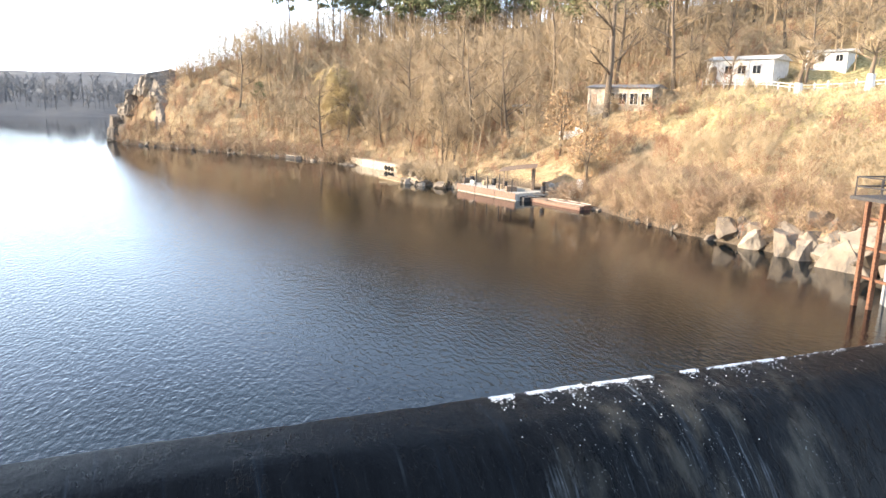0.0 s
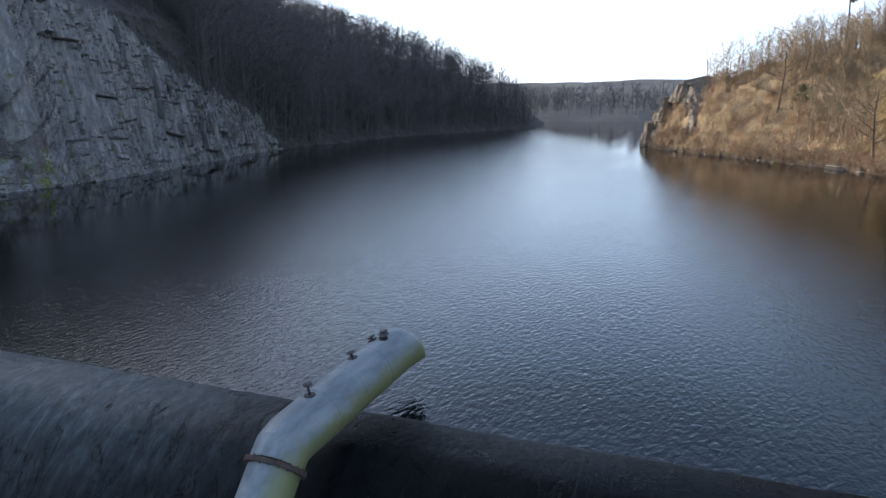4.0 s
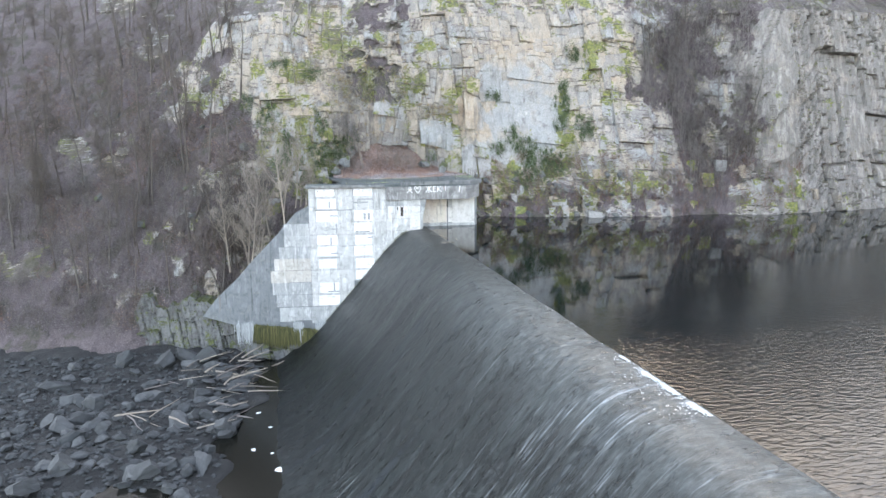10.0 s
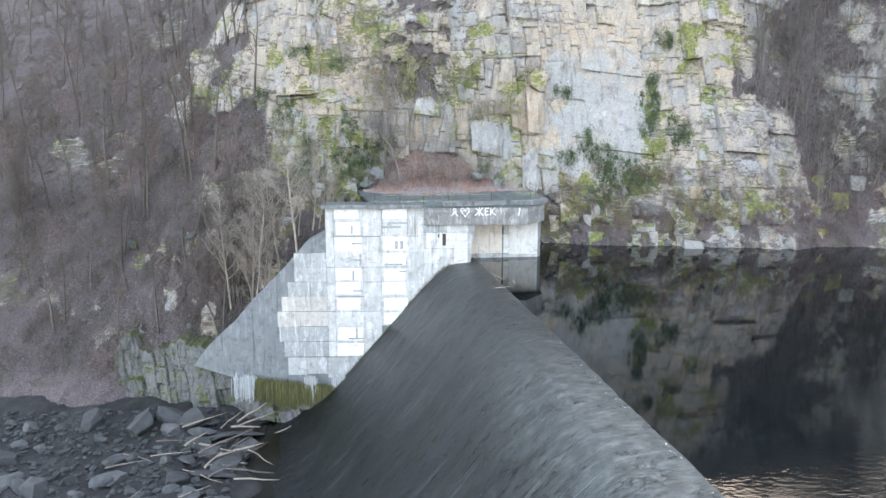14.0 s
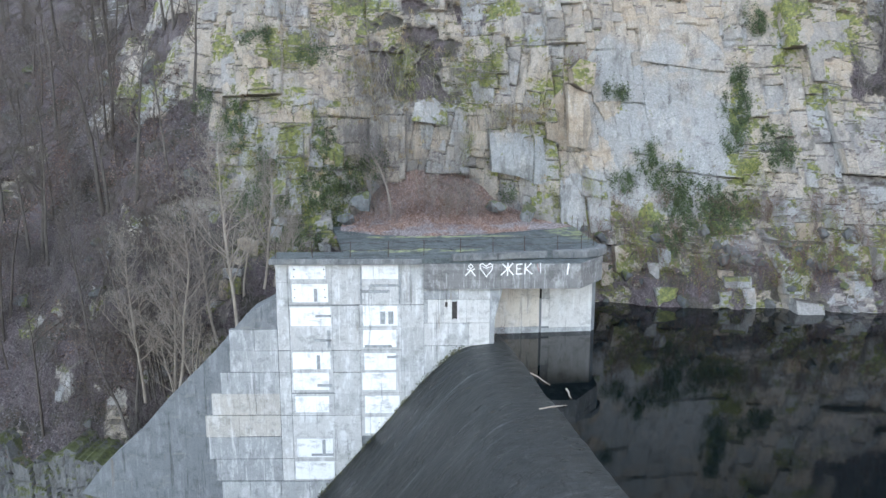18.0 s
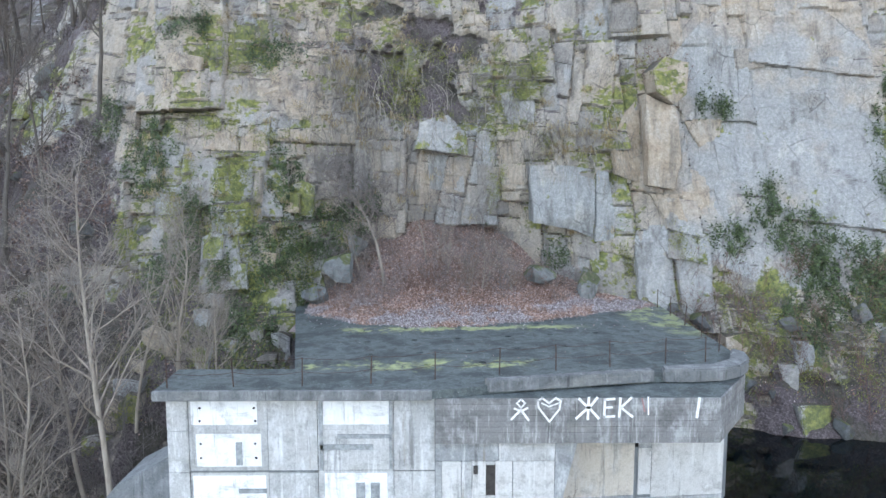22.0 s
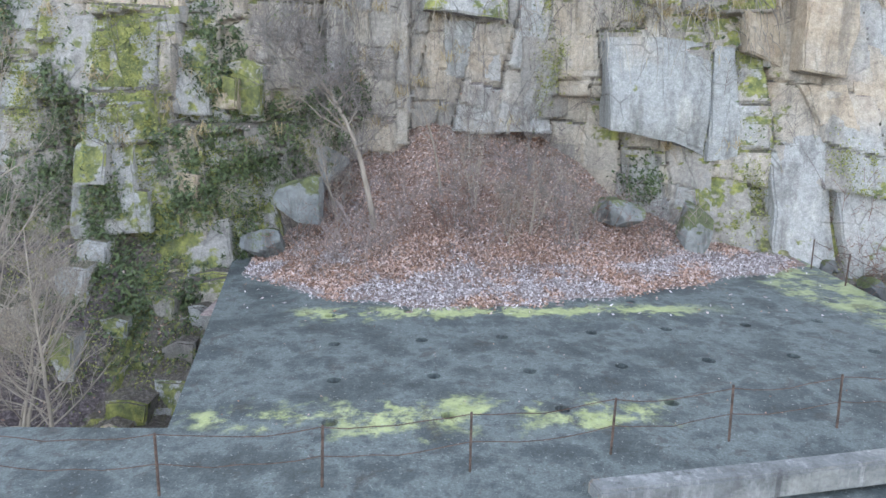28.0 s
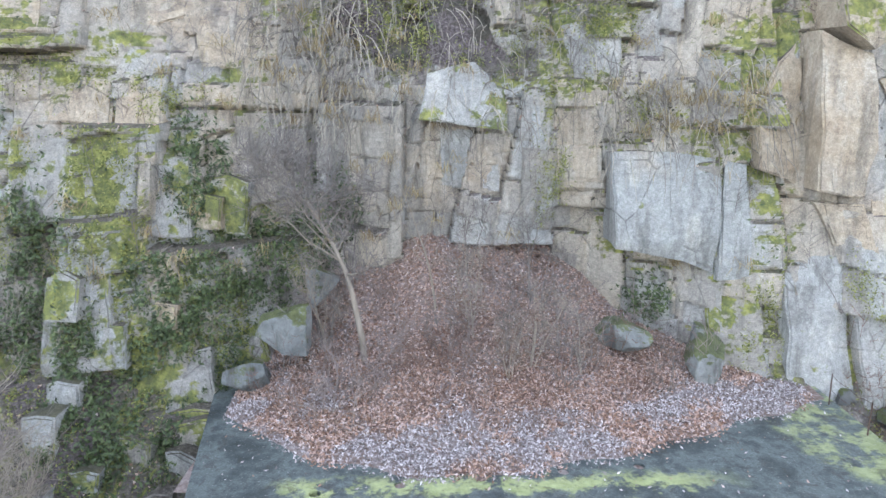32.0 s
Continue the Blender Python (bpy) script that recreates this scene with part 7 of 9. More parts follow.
def vines():
    r = np.random.RandomState(19)
    w = Wood()
    gx_, gz_ = np.arange(-9, 13, 0.15), np.arange(9, 23, 0.15)
    gy_ = cliff_shape(*np.meshgrid(gx_, gz_, indexing='ij'))[0]

    def face(x, z):
        return float(gy_[min(max(int((x + 9) / 0.15), 0), len(gx_) - 1), min(max(int((z - 9) / 0.15), 0), len(gz_) - 1)])
    for _ in range(650):
        x = r.choice([r.uniform(-7.0, -3.2), r.uniform(-4.5, 4.5), r.uniform(4.5, 11.0)], p=[0.45, 0.35, 0.20])
        z = r.uniform(13.5, 20.5) if x < 4.5 else r.uniform(12.8, 16.5)
        p = Vector((x, face(x, z) - 0.25, z))
        d = Vector((r.normal(0, 0.35), -0.5, 0.3))
        pts = [p]
        L = r.uniform(0.7, 2.4)
        for i in range(5):
            d = (d + Vector((r.normal(0, 0.12), -0.03, -0.55))).normalized()
            q = pts[-1] + d * L / 5
            q.y = min(q.y, face(q.x, q.z) - 0.05)
            pts.append(q)
        w.limb(pts, 0.02, 0.009, 3)
    obj("vines", w.mesh("vines", M_VINE), label="dry grey stems hanging over the rock above the roof", category="vines", kind="stuff")


vines()
tufts("ledge_grass", _sp, 16, 0.75, M_STRAW, "dry grass tufts hanging from the rock ledges", "grass", 5)


# leaf litter and half-buried rocks on the slope beside the dam
def slope_litter():
    r = np.random.RandomState(131)
    x, z = r.uniform(-62, -15, 90000), r.uniform(-12, 26, 90000)
    soil = soil_mask(x, z)
    k = (soil > 0.4) & (fbm(x * 0.35, z * 0.35, 132) > 0.40)
    x, z = x[k], z[k]
    P = np.array(on_cliff(x, z, 0.0))
    P[:, 1] -= 0.06
    N = np.tile([0.0, -0.75, 0.65], (len(x), 1))
    red = fbm(x * 0.16, z * 0.2, 133) + r.normal(0, 0.06, len(x)) > 0.54
    scatter_cards("slope_leaves", P[red], N[red], 0.20, M_SLOPELEAF, "red-brown fallen leaves on the slope", "leaves", 134, 1.0, 0.5)
    scatter_cards("pale_slope_leaves", P[~red], N[~red], 0.17, M_LILACLEAF, "bleached fallen leaves on the slope", "leaves", 135, 1.0, 0.5)


M_LILACLEAF = leaf_material("damp lilac-grey leaves", [(0.0, (0.045, 0.038, 0.04)), (0.6, (0.12, 0.105, 0.11)), (1.0, (0.22, 0.20, 0.205))])
M_SLOPELEAF = leaf_material("damp brown leaves", [(0.0, (0.05, 0.03, 0.026)), (0.5, (0.13, 0.085, 0.072)), (1.0, (0.27, 0.20, 0.175))])
slope_litter()


# ---- river bed below the dam ----
def bed_z(x, y):
    edge = -14.2 + 1.2 * np.sin(y * 0.35) + 0.8 * np.sin(y * 0.9 + 1)
    d = edge - x
    z = np.interp(d, [-2, 0, 0.5, 6, 14, 30, 50], [-17.5, -16.2, -15.1, -14.7, -14.9, -14.6, -13.8])
    z = z + np.clip((y + 12) / 14, 0, 1) * np.clip(d / 3, 0, 1) * 0.9
    low = np.clip(1 - np.hypot((x + 22) / 7, (y + 34) / 6), 0, 1)
    return z + ((fbm(x * 0.3, y * 0.3, 91) - 0.5) * 1.2 + (fbm(x * 1.2, y * 1.2, 92) - 0.5) * 0.5) * np.clip(d / 2, 0, 1) - low * 1.4


def build_bed():
    xs, ys = np.arange(-75, -11.0, 0.4), np.arange(-90, 9, 0.5)
    X, Y = np.meshgrid(xs, ys, indexing='ij')
    V = np.stack([X, Y, bed_z(X, Y)], -1).reshape(-1, 3)
    obj("river_bed", mesh_from("river_bed", V, grid_faces(len(xs), len(ys)), M_BED, True), label="stony river bed below the dam", category="river bed", kind="structure")


build_bed()


def stone_material():
    k = Mat("grey river stone", 0.8)
    n_ = k.noise(k.pos(1, 1, 1, False), 2.5, 6, 0.65)
    col = k.mix(k.rnd(), (0.03, 0.034, 0.037), (0.085, 0.09, 0.094))
    col = k.mix(0.6, col, k.ramp(n_, [(0.3, 0.2), (0.7, 0.75)]), 'OVERLAY')
    return k.done(col, k.bump(n_, 0.5, 0.06))


def pale_stone():
    k = Mat("pale shore granite", 0.85)
    n_ = k.noise(k.pos(1, 1, 1, False), 2.0, 6, 0.65)
    col = k.mix(k.rnd(), (0.16, 0.125, 0.09), (0.27, 0.225, 0.17))
    st = k.noise(k.pos(1.0, 1.0, 0.2), 0.7, 5, 0.7)
    col = k.mix(k.math('MULTIPLY', k.smooth(st, 0.48, 0.64), 0.8), col, (0.075, 0.068, 0.06))
    col = k.mix(0.6, col, k.ramp(n_, [(0.3, 0.2), (0.7, 0.75)]), 'OVERLAY')
    return k.done(col, k.bump(n_, 0.6, 0.08))


M_STONE, M_PALESTONE = stone_material(), pale_stone()


def boulder_mesh(seed, m, flat=0.7, fine=2):
    bm = bmesh.new()
    bmesh.ops.create_icosphere(bm, subdivisions=fine, radius=0.5)
    r = random.Random(seed)
    planes = [Vector((r.uniform(-1, 1), r.uniform(-1, 1), r.uniform(-1, 1))).normalized() for _ in range(9)]
    for v in bm.verts:
        for pl in planes:
            d = v.co.dot(pl) - r.uniform(0.30, 0.36)
            if d > 0:
                v.co -= pl * d * 0.9
        v.co.z *= flat
        v.co += Vector((noise.noise(v.co * 3 + Vector((seed, 0, 0))), noise.noise(v.co * 3 + Vector((0, seed, 0))), 0)) * 0.06
    me = bpy.data.meshes.new("boulder")
    bm.to_mesh(me)
    bm.free()
    me.materials.append(m)
    return me


STONES = [boulder_mesh(k, M_STONE, (0.55, 0.7, 0.85, 0.6, 0.75, 0.45)[k]) for k in range(6)]
def hewn_rock(seed, m):
    """A rock with flat broken faces and roughened skin."""
    r = random.Random(seed)
    bm = bmesh.new()
    bmesh.ops.create_cube(bm, size=1.0)
    bmesh.ops.subdivide_edges(bm, edges=bm.edges[:], cuts=9, use_grid_fill=True)
    planes = [(Vector((r.gauss(0, 1), r.gauss(0, 1), r.gauss(0, 0.8))).normalized(), r.uniform(0.30, 0.46)) for _ in range(13)]
    for v in bm.verts:
        for n_, o in planes:
            d = v.co.dot(n_) - o
            if d > 0:
                v.co -= n_ * d
        q = v.co * 5 + Vector((seed, 0, 0))
        v.co += v.co.normalized() * (noise.noise(q) * 0.025 + noise.noise(q * 2.7) * 0.014)
    me = bpy.data.meshes.new("rock")
    bm.to_mesh(me)
    bm.free()
    me.materials.append(m)
    return me


CRAGS = [hewn_rock(40 + k, M_PALESTONE) for k in range(7)]
rb = random.Random(12)
for k in range(330):
    x, y = rb.uniform(-42, -15), rb.uniform(-46, -3)
    if k < 120:
        x, y = rb.uniform(-30, -16), rb.uniform(-36, -14)
    sz = 0.4 + 1.2 * rb.random() ** 3
    o = obj("boulder", STONES[k % 6], label="angular grey boulder on the river bed", category="boulder", group="river stones",
            m=pose(x, y, float(bed_z(np.array([x]), np.array([y]))[0]) + sz * 0.12, rb.uniform(-20, 20), rb.uniform(-20, 20), rb.uniform(0, 360)) @ Matrix.Diagonal((sz * rb.uniform(0.9, 1.6), sz, sz, 1)))
# tilted slabs at the foot of the wall
for x, y, L, W, tx, ty, tz in ((-17.0, -4.5, 5.0, 2.0, -12, 10, 20), (-18.5, -6.5, 4.2, 1.6, -20, 6, 35), (-15.8, -8.0, 3.6, 1.8, 8, -14, 60), (-16.8, -12.0, 4.6, 2.2, -10, 12, 15), (-16.0, -16.5, 4.2, 2.4, 6, 10, 50), (-15.4, -21.0, 5.5, 1.8, 0, 8, 85), (-19.5, -10.5, 3.2, 1.5, 15, 10, 120), (-20.5, -4.0, 3.6, 1.4, 10, 0, 10), (-18.0, -15.0, 3.0, 1.6, -16, 5, 140)):
    obj("rock_slab", STONES[5], label="flat tilted grey rock slab at the pool edge", category="rock", group="rock slabs",
        m=pose(x, y, float(bed_z(np.array([x]), np.array([y]))[0]) + 0.25, tx, ty, tz) @ Matrix.Diagonal((L, W, 1.1, 1)))


def log(x, y, z, L, r0, tz, tilt, m, label):
    bm = tube([(0, 0, 0), (L * 0.35, 0.06 * L, 0), (L * 0.7, 0.02 * L, 0.05), (L, 0.08 * L, 0.0)], [r0, r0 * 0.85, r0 * 0.65, r0 * 0.25], 7)
    o = part("driftwood", bm, m, None, label)
    tagged(o, "", "driftwood", "driftwood")
    o.matrix_basis = pose(x, y, z, 0, tilt, tz)


for k in range(22):
    x, y = rb.uniform(-23, -15), rb.uniform(-12, -3)
    log(x, y, float(bed_z(np.array([x]), np.array([y]))[0]) + 0.5 + rb.uniform(0, 0.5), rb.uniform(1.5, 4.5), rb.uniform(0.04, 0.11), rb.uniform(-40, 60), rb.uniform(-14, 8), M_PALEBARK if k % 3 else M_BARK, "weathered driftwood branch caught on the rocks")
for x, y, L, tz in ((5.7, -5.4, 2.0, -72), (5.4, -10.4, 1.5, 14), (7.2, -7.8, 1.3, -95)):
    log(x, y, 0.02, L, 0.05, tz, 0, M_PALEBARK, "pale stick floating on the lake")


def foam_material():
    k = Mat("white water foam", 0.7)
    n_ = k.noise(k.pos(), 3.0, 5, 0.7)
    return k.done(k.mix(n_, (0.62, 0.66, 0.68), (0.85, 0.87, 0.88)), k.bump(n_, 0.6, 0.05))


M_FOAM = foam_material()
for x, y, sz in ((-11.1, -13.7, 0.8), (-9.4, -28.8, 1.3), (-11.0, -17.9, 0.5), (-10.1, -22.6, 0.6), (-11.6, -9.5, 0.4), (-13.4, -17.0, 0.4), (-11.8, -20.5, 0.35), (-12.6, -25.0, 0.5), (-10.9, -25.8, 0.3)):
    obj("foam_patch", STONES[5], label="white foam drifting on the dark pool", category="foam", group="foam patches", m=pose(x, y, -15.19, 0, 0, x * 77 % 360) @ Matrix.Diagonal((sz * 1.5, sz, 0.15, 1))).data = boulder_mesh(int(-x * 10), M_FOAM, 0.4)

# foam where the overflow breaks on the crest
def crest_foam():
    r = np.random.RandomState(6)
    pts = []
    for a, b, n_ in ((48.5, 56.5, 4200), (101.0, 116.5, 6000), (117, 125, 160), (20, 49, 120)):
        q = r.uniform(a, b, n_)
        keep = fbm(q * 1.3, q * 0, 15) + r.normal(0, 0.07, n_) > (0.36 if a == 48.5 else 0.56)
        q = q[keep]
        u = -0.1 - np.abs(r.normal(0, 0.16 if a > 60 else 0.13, len(q))) * (0.4 + 1.6 * fbm(q * 1.1, q * 0, 16) ** 2) - (r.uniform(0, 1, len(q)) > 0.9) * r.exponential(0.7, len(q))
        pts.append(np.stack([C0.x + CDIR.x * q + CUP.x * u, C0.y + CDIR.y * q + CUP.y * u, 0.05 + r.uniform(0, 0.04, len(q)) + np.interp(u, [-4.2, -3.2, -2.2, -0.8], [-1.4, -0.55, -0.1, 0.0])], -1))
    P = np.concatenate(pts)
    scatter_cards("crest_foam", P, np.tile([0.0, 0, 1.0], (len(P), 1)), 0.085, M_FOAM, "white foam breaking on the dam crest", "foam", 7, 1.2, 0.12)


crest_foam()

# ---- the sunlit bank: woods ----
def bank_z(x, y):
    return float(bank_height(np.array([float(x)]), np.array([float(y)]))[0][0])


def bank_spots(n, x0, x1, y0, y1, seed, ok):
    r = np.random.RandomState(seed)
    x, y = r.uniform(x0, x1, n * 40), r.uniform(y0, y1, n * 40)
    h, d = bank_height(x, y)
    k = ok(x, y, d)
    return list(zip(x[k][:n].tolist(), y[k][:n].tolist(), h[k][:n].tolist()))


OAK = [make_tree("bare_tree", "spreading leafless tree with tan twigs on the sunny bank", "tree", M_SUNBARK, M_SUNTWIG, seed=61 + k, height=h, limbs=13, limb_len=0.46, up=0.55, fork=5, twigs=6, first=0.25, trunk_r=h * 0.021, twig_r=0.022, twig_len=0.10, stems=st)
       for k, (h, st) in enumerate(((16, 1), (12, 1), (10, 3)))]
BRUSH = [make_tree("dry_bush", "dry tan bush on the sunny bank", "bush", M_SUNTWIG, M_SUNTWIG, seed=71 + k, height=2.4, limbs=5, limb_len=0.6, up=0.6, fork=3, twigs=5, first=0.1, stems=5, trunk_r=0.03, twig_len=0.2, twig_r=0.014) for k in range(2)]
for x, y, sc, kk in ((86.3, -138, 1.55, 0), (78.8, -132.3, 0.75, 1), (90.5, -132.8, 0.9, 1), (118.7, -126, 1.1, 0), (111, -121, 1.4, 2), (115, -119, 1.25, 2), (105, -124, 1.25, 1), (99, -128, 1.2, 1), (103, -120, 0.9, 2), (128, -112, 0.9, 1), (137, -106, 1.0, 1), (130, -118, 1.0, 0), (84, -147, 1.1, 0), (94, -143, 1.1, 0), (80.5, -148.5, 0.7, 2), (76.5, -150.5, 0.55, 1), (84.5, -150, 0.8, 1), (72, -158.5, 0.7, 0), (66, -166, 0.9, 0), (74, -168, 1.0, 0), (82, -163, 1.1, 1)):
    place(OAK[kk], x, y, bank_z(x, y), sc)
rk = random.Random(21)
n_ = 0
while n_ < 44:
    x, y = rk.uniform(62, 190), rk.uniform(-175, -60)
    h, d = bank_height(np.array([x]), np.array([y]))
    if d[0] < 3 or d[0] > 70 or (x < 92 and d[0] < 30) or (x > 160 and d[0] < 10):
        continue
    place(OAK[n_ % 3], x, y, float(h[0]), rk.uniform(0.5, 0.95))
    n_ += 1
n_ = 0
while n_ < 120:
    x, y = rk.uniform(26, 190), rk.uniform(-160, -55)
    h, d = bank_height(np.array([x]), np.array([y]))
    if d[0] < 0.8 or d[0] > (16 if x < 66 else 40) or (68 < x < 93 and d[0] < 10):
        continue
    place(BRUSH[n_ % 2], x, y, float(h[0]), rk.uniform(0.6, 1.3))
    n_ += 1
_spots = bank_spots(1700, 70, 215, -215, -56, 401, lambda x, y, d: (d > 5) & (d < 75) & ~((x < 92) & (d < 26)) & ~((x > 165) & (d < 12)) & ~((x > 70) & (x < 90) & (y > -163) & (y < -146)))
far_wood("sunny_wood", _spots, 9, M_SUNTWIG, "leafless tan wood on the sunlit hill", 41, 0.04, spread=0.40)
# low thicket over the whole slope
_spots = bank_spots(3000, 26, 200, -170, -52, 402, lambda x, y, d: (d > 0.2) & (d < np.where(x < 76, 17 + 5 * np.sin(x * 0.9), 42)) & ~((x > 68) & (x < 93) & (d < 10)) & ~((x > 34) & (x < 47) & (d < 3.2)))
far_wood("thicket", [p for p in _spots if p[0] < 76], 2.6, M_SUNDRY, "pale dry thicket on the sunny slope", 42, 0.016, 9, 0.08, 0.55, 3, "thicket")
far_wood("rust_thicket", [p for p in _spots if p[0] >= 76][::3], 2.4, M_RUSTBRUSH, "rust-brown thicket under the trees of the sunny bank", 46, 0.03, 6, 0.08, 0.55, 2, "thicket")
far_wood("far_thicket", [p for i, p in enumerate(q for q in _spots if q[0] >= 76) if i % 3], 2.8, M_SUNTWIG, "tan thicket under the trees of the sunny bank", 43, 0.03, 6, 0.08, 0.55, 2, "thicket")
_spots = bank_spots(700, 30, 198, -140, -48, 403, lambda x, y, d: (d > 0.1) & (d < 3.2) & ~((x > 74) & (x < 126)))
far_wood("lake_thicket", bank_spots(420, 26, 76, -146, -124, 404, lambda x, y, d: (d > 0.1) & (d < 4.5) & ~((x > 68) & (x < 93) & (d < 10)) & ~((x > 34) & (x < 47) & (d < 3.2))), 2.2, M_SHOREBRUSH, "brown brush above the lake shore", 48, 0.016, 8, 0.08, 0.55, 3, "thicket")
far_wood("red_thicket", bank_spots(260, 26, 120, -160, -100, 405, lambda x, y, d: (d > 0.3) & (d < 20) & (fbm(x * 0.12, y * 0.12, 57) > 0.52) & ~((x > 68) & (x < 93) & (d < 10))), 1.8, M_RUSTBRUSH, "rust-brown brush on the sunny slope", 49, 0.02, 8, 0.08, 0.55, 3, "thicket")
far_wood("shore_thicket", _spots, 2.0, M_SHOREBRUSH, "brown brush overhanging the lake shore", 44, 0.026, 6, 0.08, 0.6, 2, "thicket")


def make_pine(seed, h):
    r = random.Random(seed)
    w = Wood()
    pts = [Vector((0, 0, -0.5))]
    for i in range(8):
        pts.append(pts[-1] + Vector((r.uniform(-.12, .12), r.uniform(-.12, .12), (h + 0.5) / 8)))
    w.limb(pts, 0.20, 0.05, 7)
    P, N = [], []
    for b in range(26):
        f = 0.55 + 0.45 * r.random()
        i = min(int(f * 8), 7)
        p = pts[i].lerp(pts[i + 1], f * 8 - i)
        a = r.uniform(0, 6.28)
        L = (1.25 - f) * 4.5 * r.uniform(0.5, 1.0) + 0.5
        e = p + Vector((math.cos(a) * L, math.sin(a) * L, L * r.uniform(0.0, 0.5)))
        w.limb([p, p.lerp(e, 0.5) + Vector((0, 0, 0.1)), e], 0.05, 0.015, 4)
        for _ in range(34):
            c = p.lerp(e, r.uniform(0.45, 1.05)) + Vector((r.gauss(0, .38), r.gauss(0, .38), r.gauss(0, .26)))
            P.append(tuple(c))
            N.append((r.gauss(0, 1), r.gauss(0, 1), r.gauss(0.6, 1)))
    t = tagged(new("pine"), "tall bare-stemmed pine with a dark green top", "pine")
    obj("trunk", w.mesh("trunk", M_SUNBARK), t)
    c = scatter_cards("crown", P, N, 0.55, M_NEEDLE, "", "", seed, 1.3, 0.2)
    del c["kind"]
    c.parent = t
    return t


PINE = [make_pine(81, 15), make_pine(82, 13), make_pine(83, 16)]
n_ = 0
while n_ < 105:
    x, y = rk.uniform(92, 192), rk.uniform(-190, -75)
    h, d = bank_height(np.array([x]), np.array([y]))
    if not 34 < d[0] < 66:
        continue
    place(PINE[n_ % 3], x, y, float(h[0]), rk.uniform(0.95, 1.45))
    n_ += 1
for x, y, sc in ((150, -104, 0.45), (165, -88, 0.5)):
    place(PINE[0], x, y, bank_z(x, y), sc)
WEEP = [(0, 0, -0.5), (0.7, 0.7, 1.2), (1.5, 1.5, 2.6), (2.4, 2.4, 4.0), (3.4, 3.3, 5.4), (4.2, 4.1, 7.0), (4.8, 4.7, 8.6), (5.2, 5.1, 10.0), (5.5, 5.4, 11.4), (5.7, 5.6, 13.0)]
willow = make_tree("willow", "leaning willow with drooping yellow twigs over the water", "willow", M_SUNBARK, M_WILLOW, seed=91, height=13, limbs=30, limb_len=0.46, up=0.5, fork=6, twigs=9, first=0.38, trunk_r=0.42, twig_r=0.045, twig_len=0.22, droop=0.8, line=WEEP)
willow.matrix_basis = pose(137.5, -110.0, bank_z(137.5, -110.0))

# brush cover as blades over the near slopes
_r = np.random.RandomState(31)
_n = 16000
_x, _y = _r.uniform(24, 150, _n), _r.uniform(-165, -95, _n)
_h, _d = bank_height(_x, _y)
_k = (_d > 0.4) & (_d < 32) & ~((_x > 68) & (_x < 93) & (_d < 9))
_spots = list(zip(_x[_k], _y[_k], _h[_k]))
tufts("dry_grass", _spots, 7, 1.1, M_STRAW, "dry straw-coloured grass and weeds on the bank", "grass", 32)

# pale rocks at the shore
rp = random.Random(33)
SHX, SHY = [p[0] for p in SHORE[:13]], [p[1] for p in SHORE[:13]]
for k in range(96):
    if k < 60:
        x = rp.choice((rp.uniform(31, 48), rp.uniform(31, 42), rp.uniform(48, 72)))
        y = float(np.interp(x, SHX, SHY)) - rp.uniform(-0.2, 3.4 if x < 46 else 1.4)
        sz = rp.uniform(0.5, 1.0 + 1.1 * rp.random()) * (1.0 if x < 46 else 0.6)
    else:
        x = rp.uniform(120, 186)
        y = float(np.interp(x, SHX, SHY)) - rp.uniform(-0.3, 1.8)
        sz = rp.uniform(0.5, 1.3)
    obj("shore_rock", CRAGS[k % 7], label="pale angular granite rock at the lake shore", category="rock", group="shore rocks", m=pose(x, y, max(bank_z(x, y), 0) - sz * 0.1, rp.uniform(-25, 25), rp.uniform(-25, 25), rp.uniform(0, 360)) @ Matrix.Diagonal((sz * 1.4, sz, sz * rp.uniform(0.8, 1.3), 1)))

for k in range(22):
    f = (k + rp.random()) / 22
    x = 34.5 + 13.5 * f
    y = float(np.interp(x, SHX, SHY)) - rp.uniform(0.2, 1.6)
    sz = rp.uniform(1.6, 3.0) * (1.15 - 0.5 * f)
    obj("shore_rock", CRAGS[k % 7], label="large pale granite rock at the lake shore", category="rock", group="shore rocks", m=pose(x, y, rp.uniform(0.2, 1.5), rp.uniform(-20, 20), rp.uniform(-20, 20), rp.uniform(0, 360)) @ Matrix.Diagonal((sz * 1.35, sz, sz * 1.1, 1)))

# crag at the end of the cape: stacked, jointed blocks along the shore
q0, q1 = Vector((197.5, -48.5, 0)), Vector((172.0, -68.5, 0))
sdir = (q1 - q0).normalized()
inl = Vector((-sdir.y, sdir.x, 0))
if inl.x < 0:
    inl = -inl


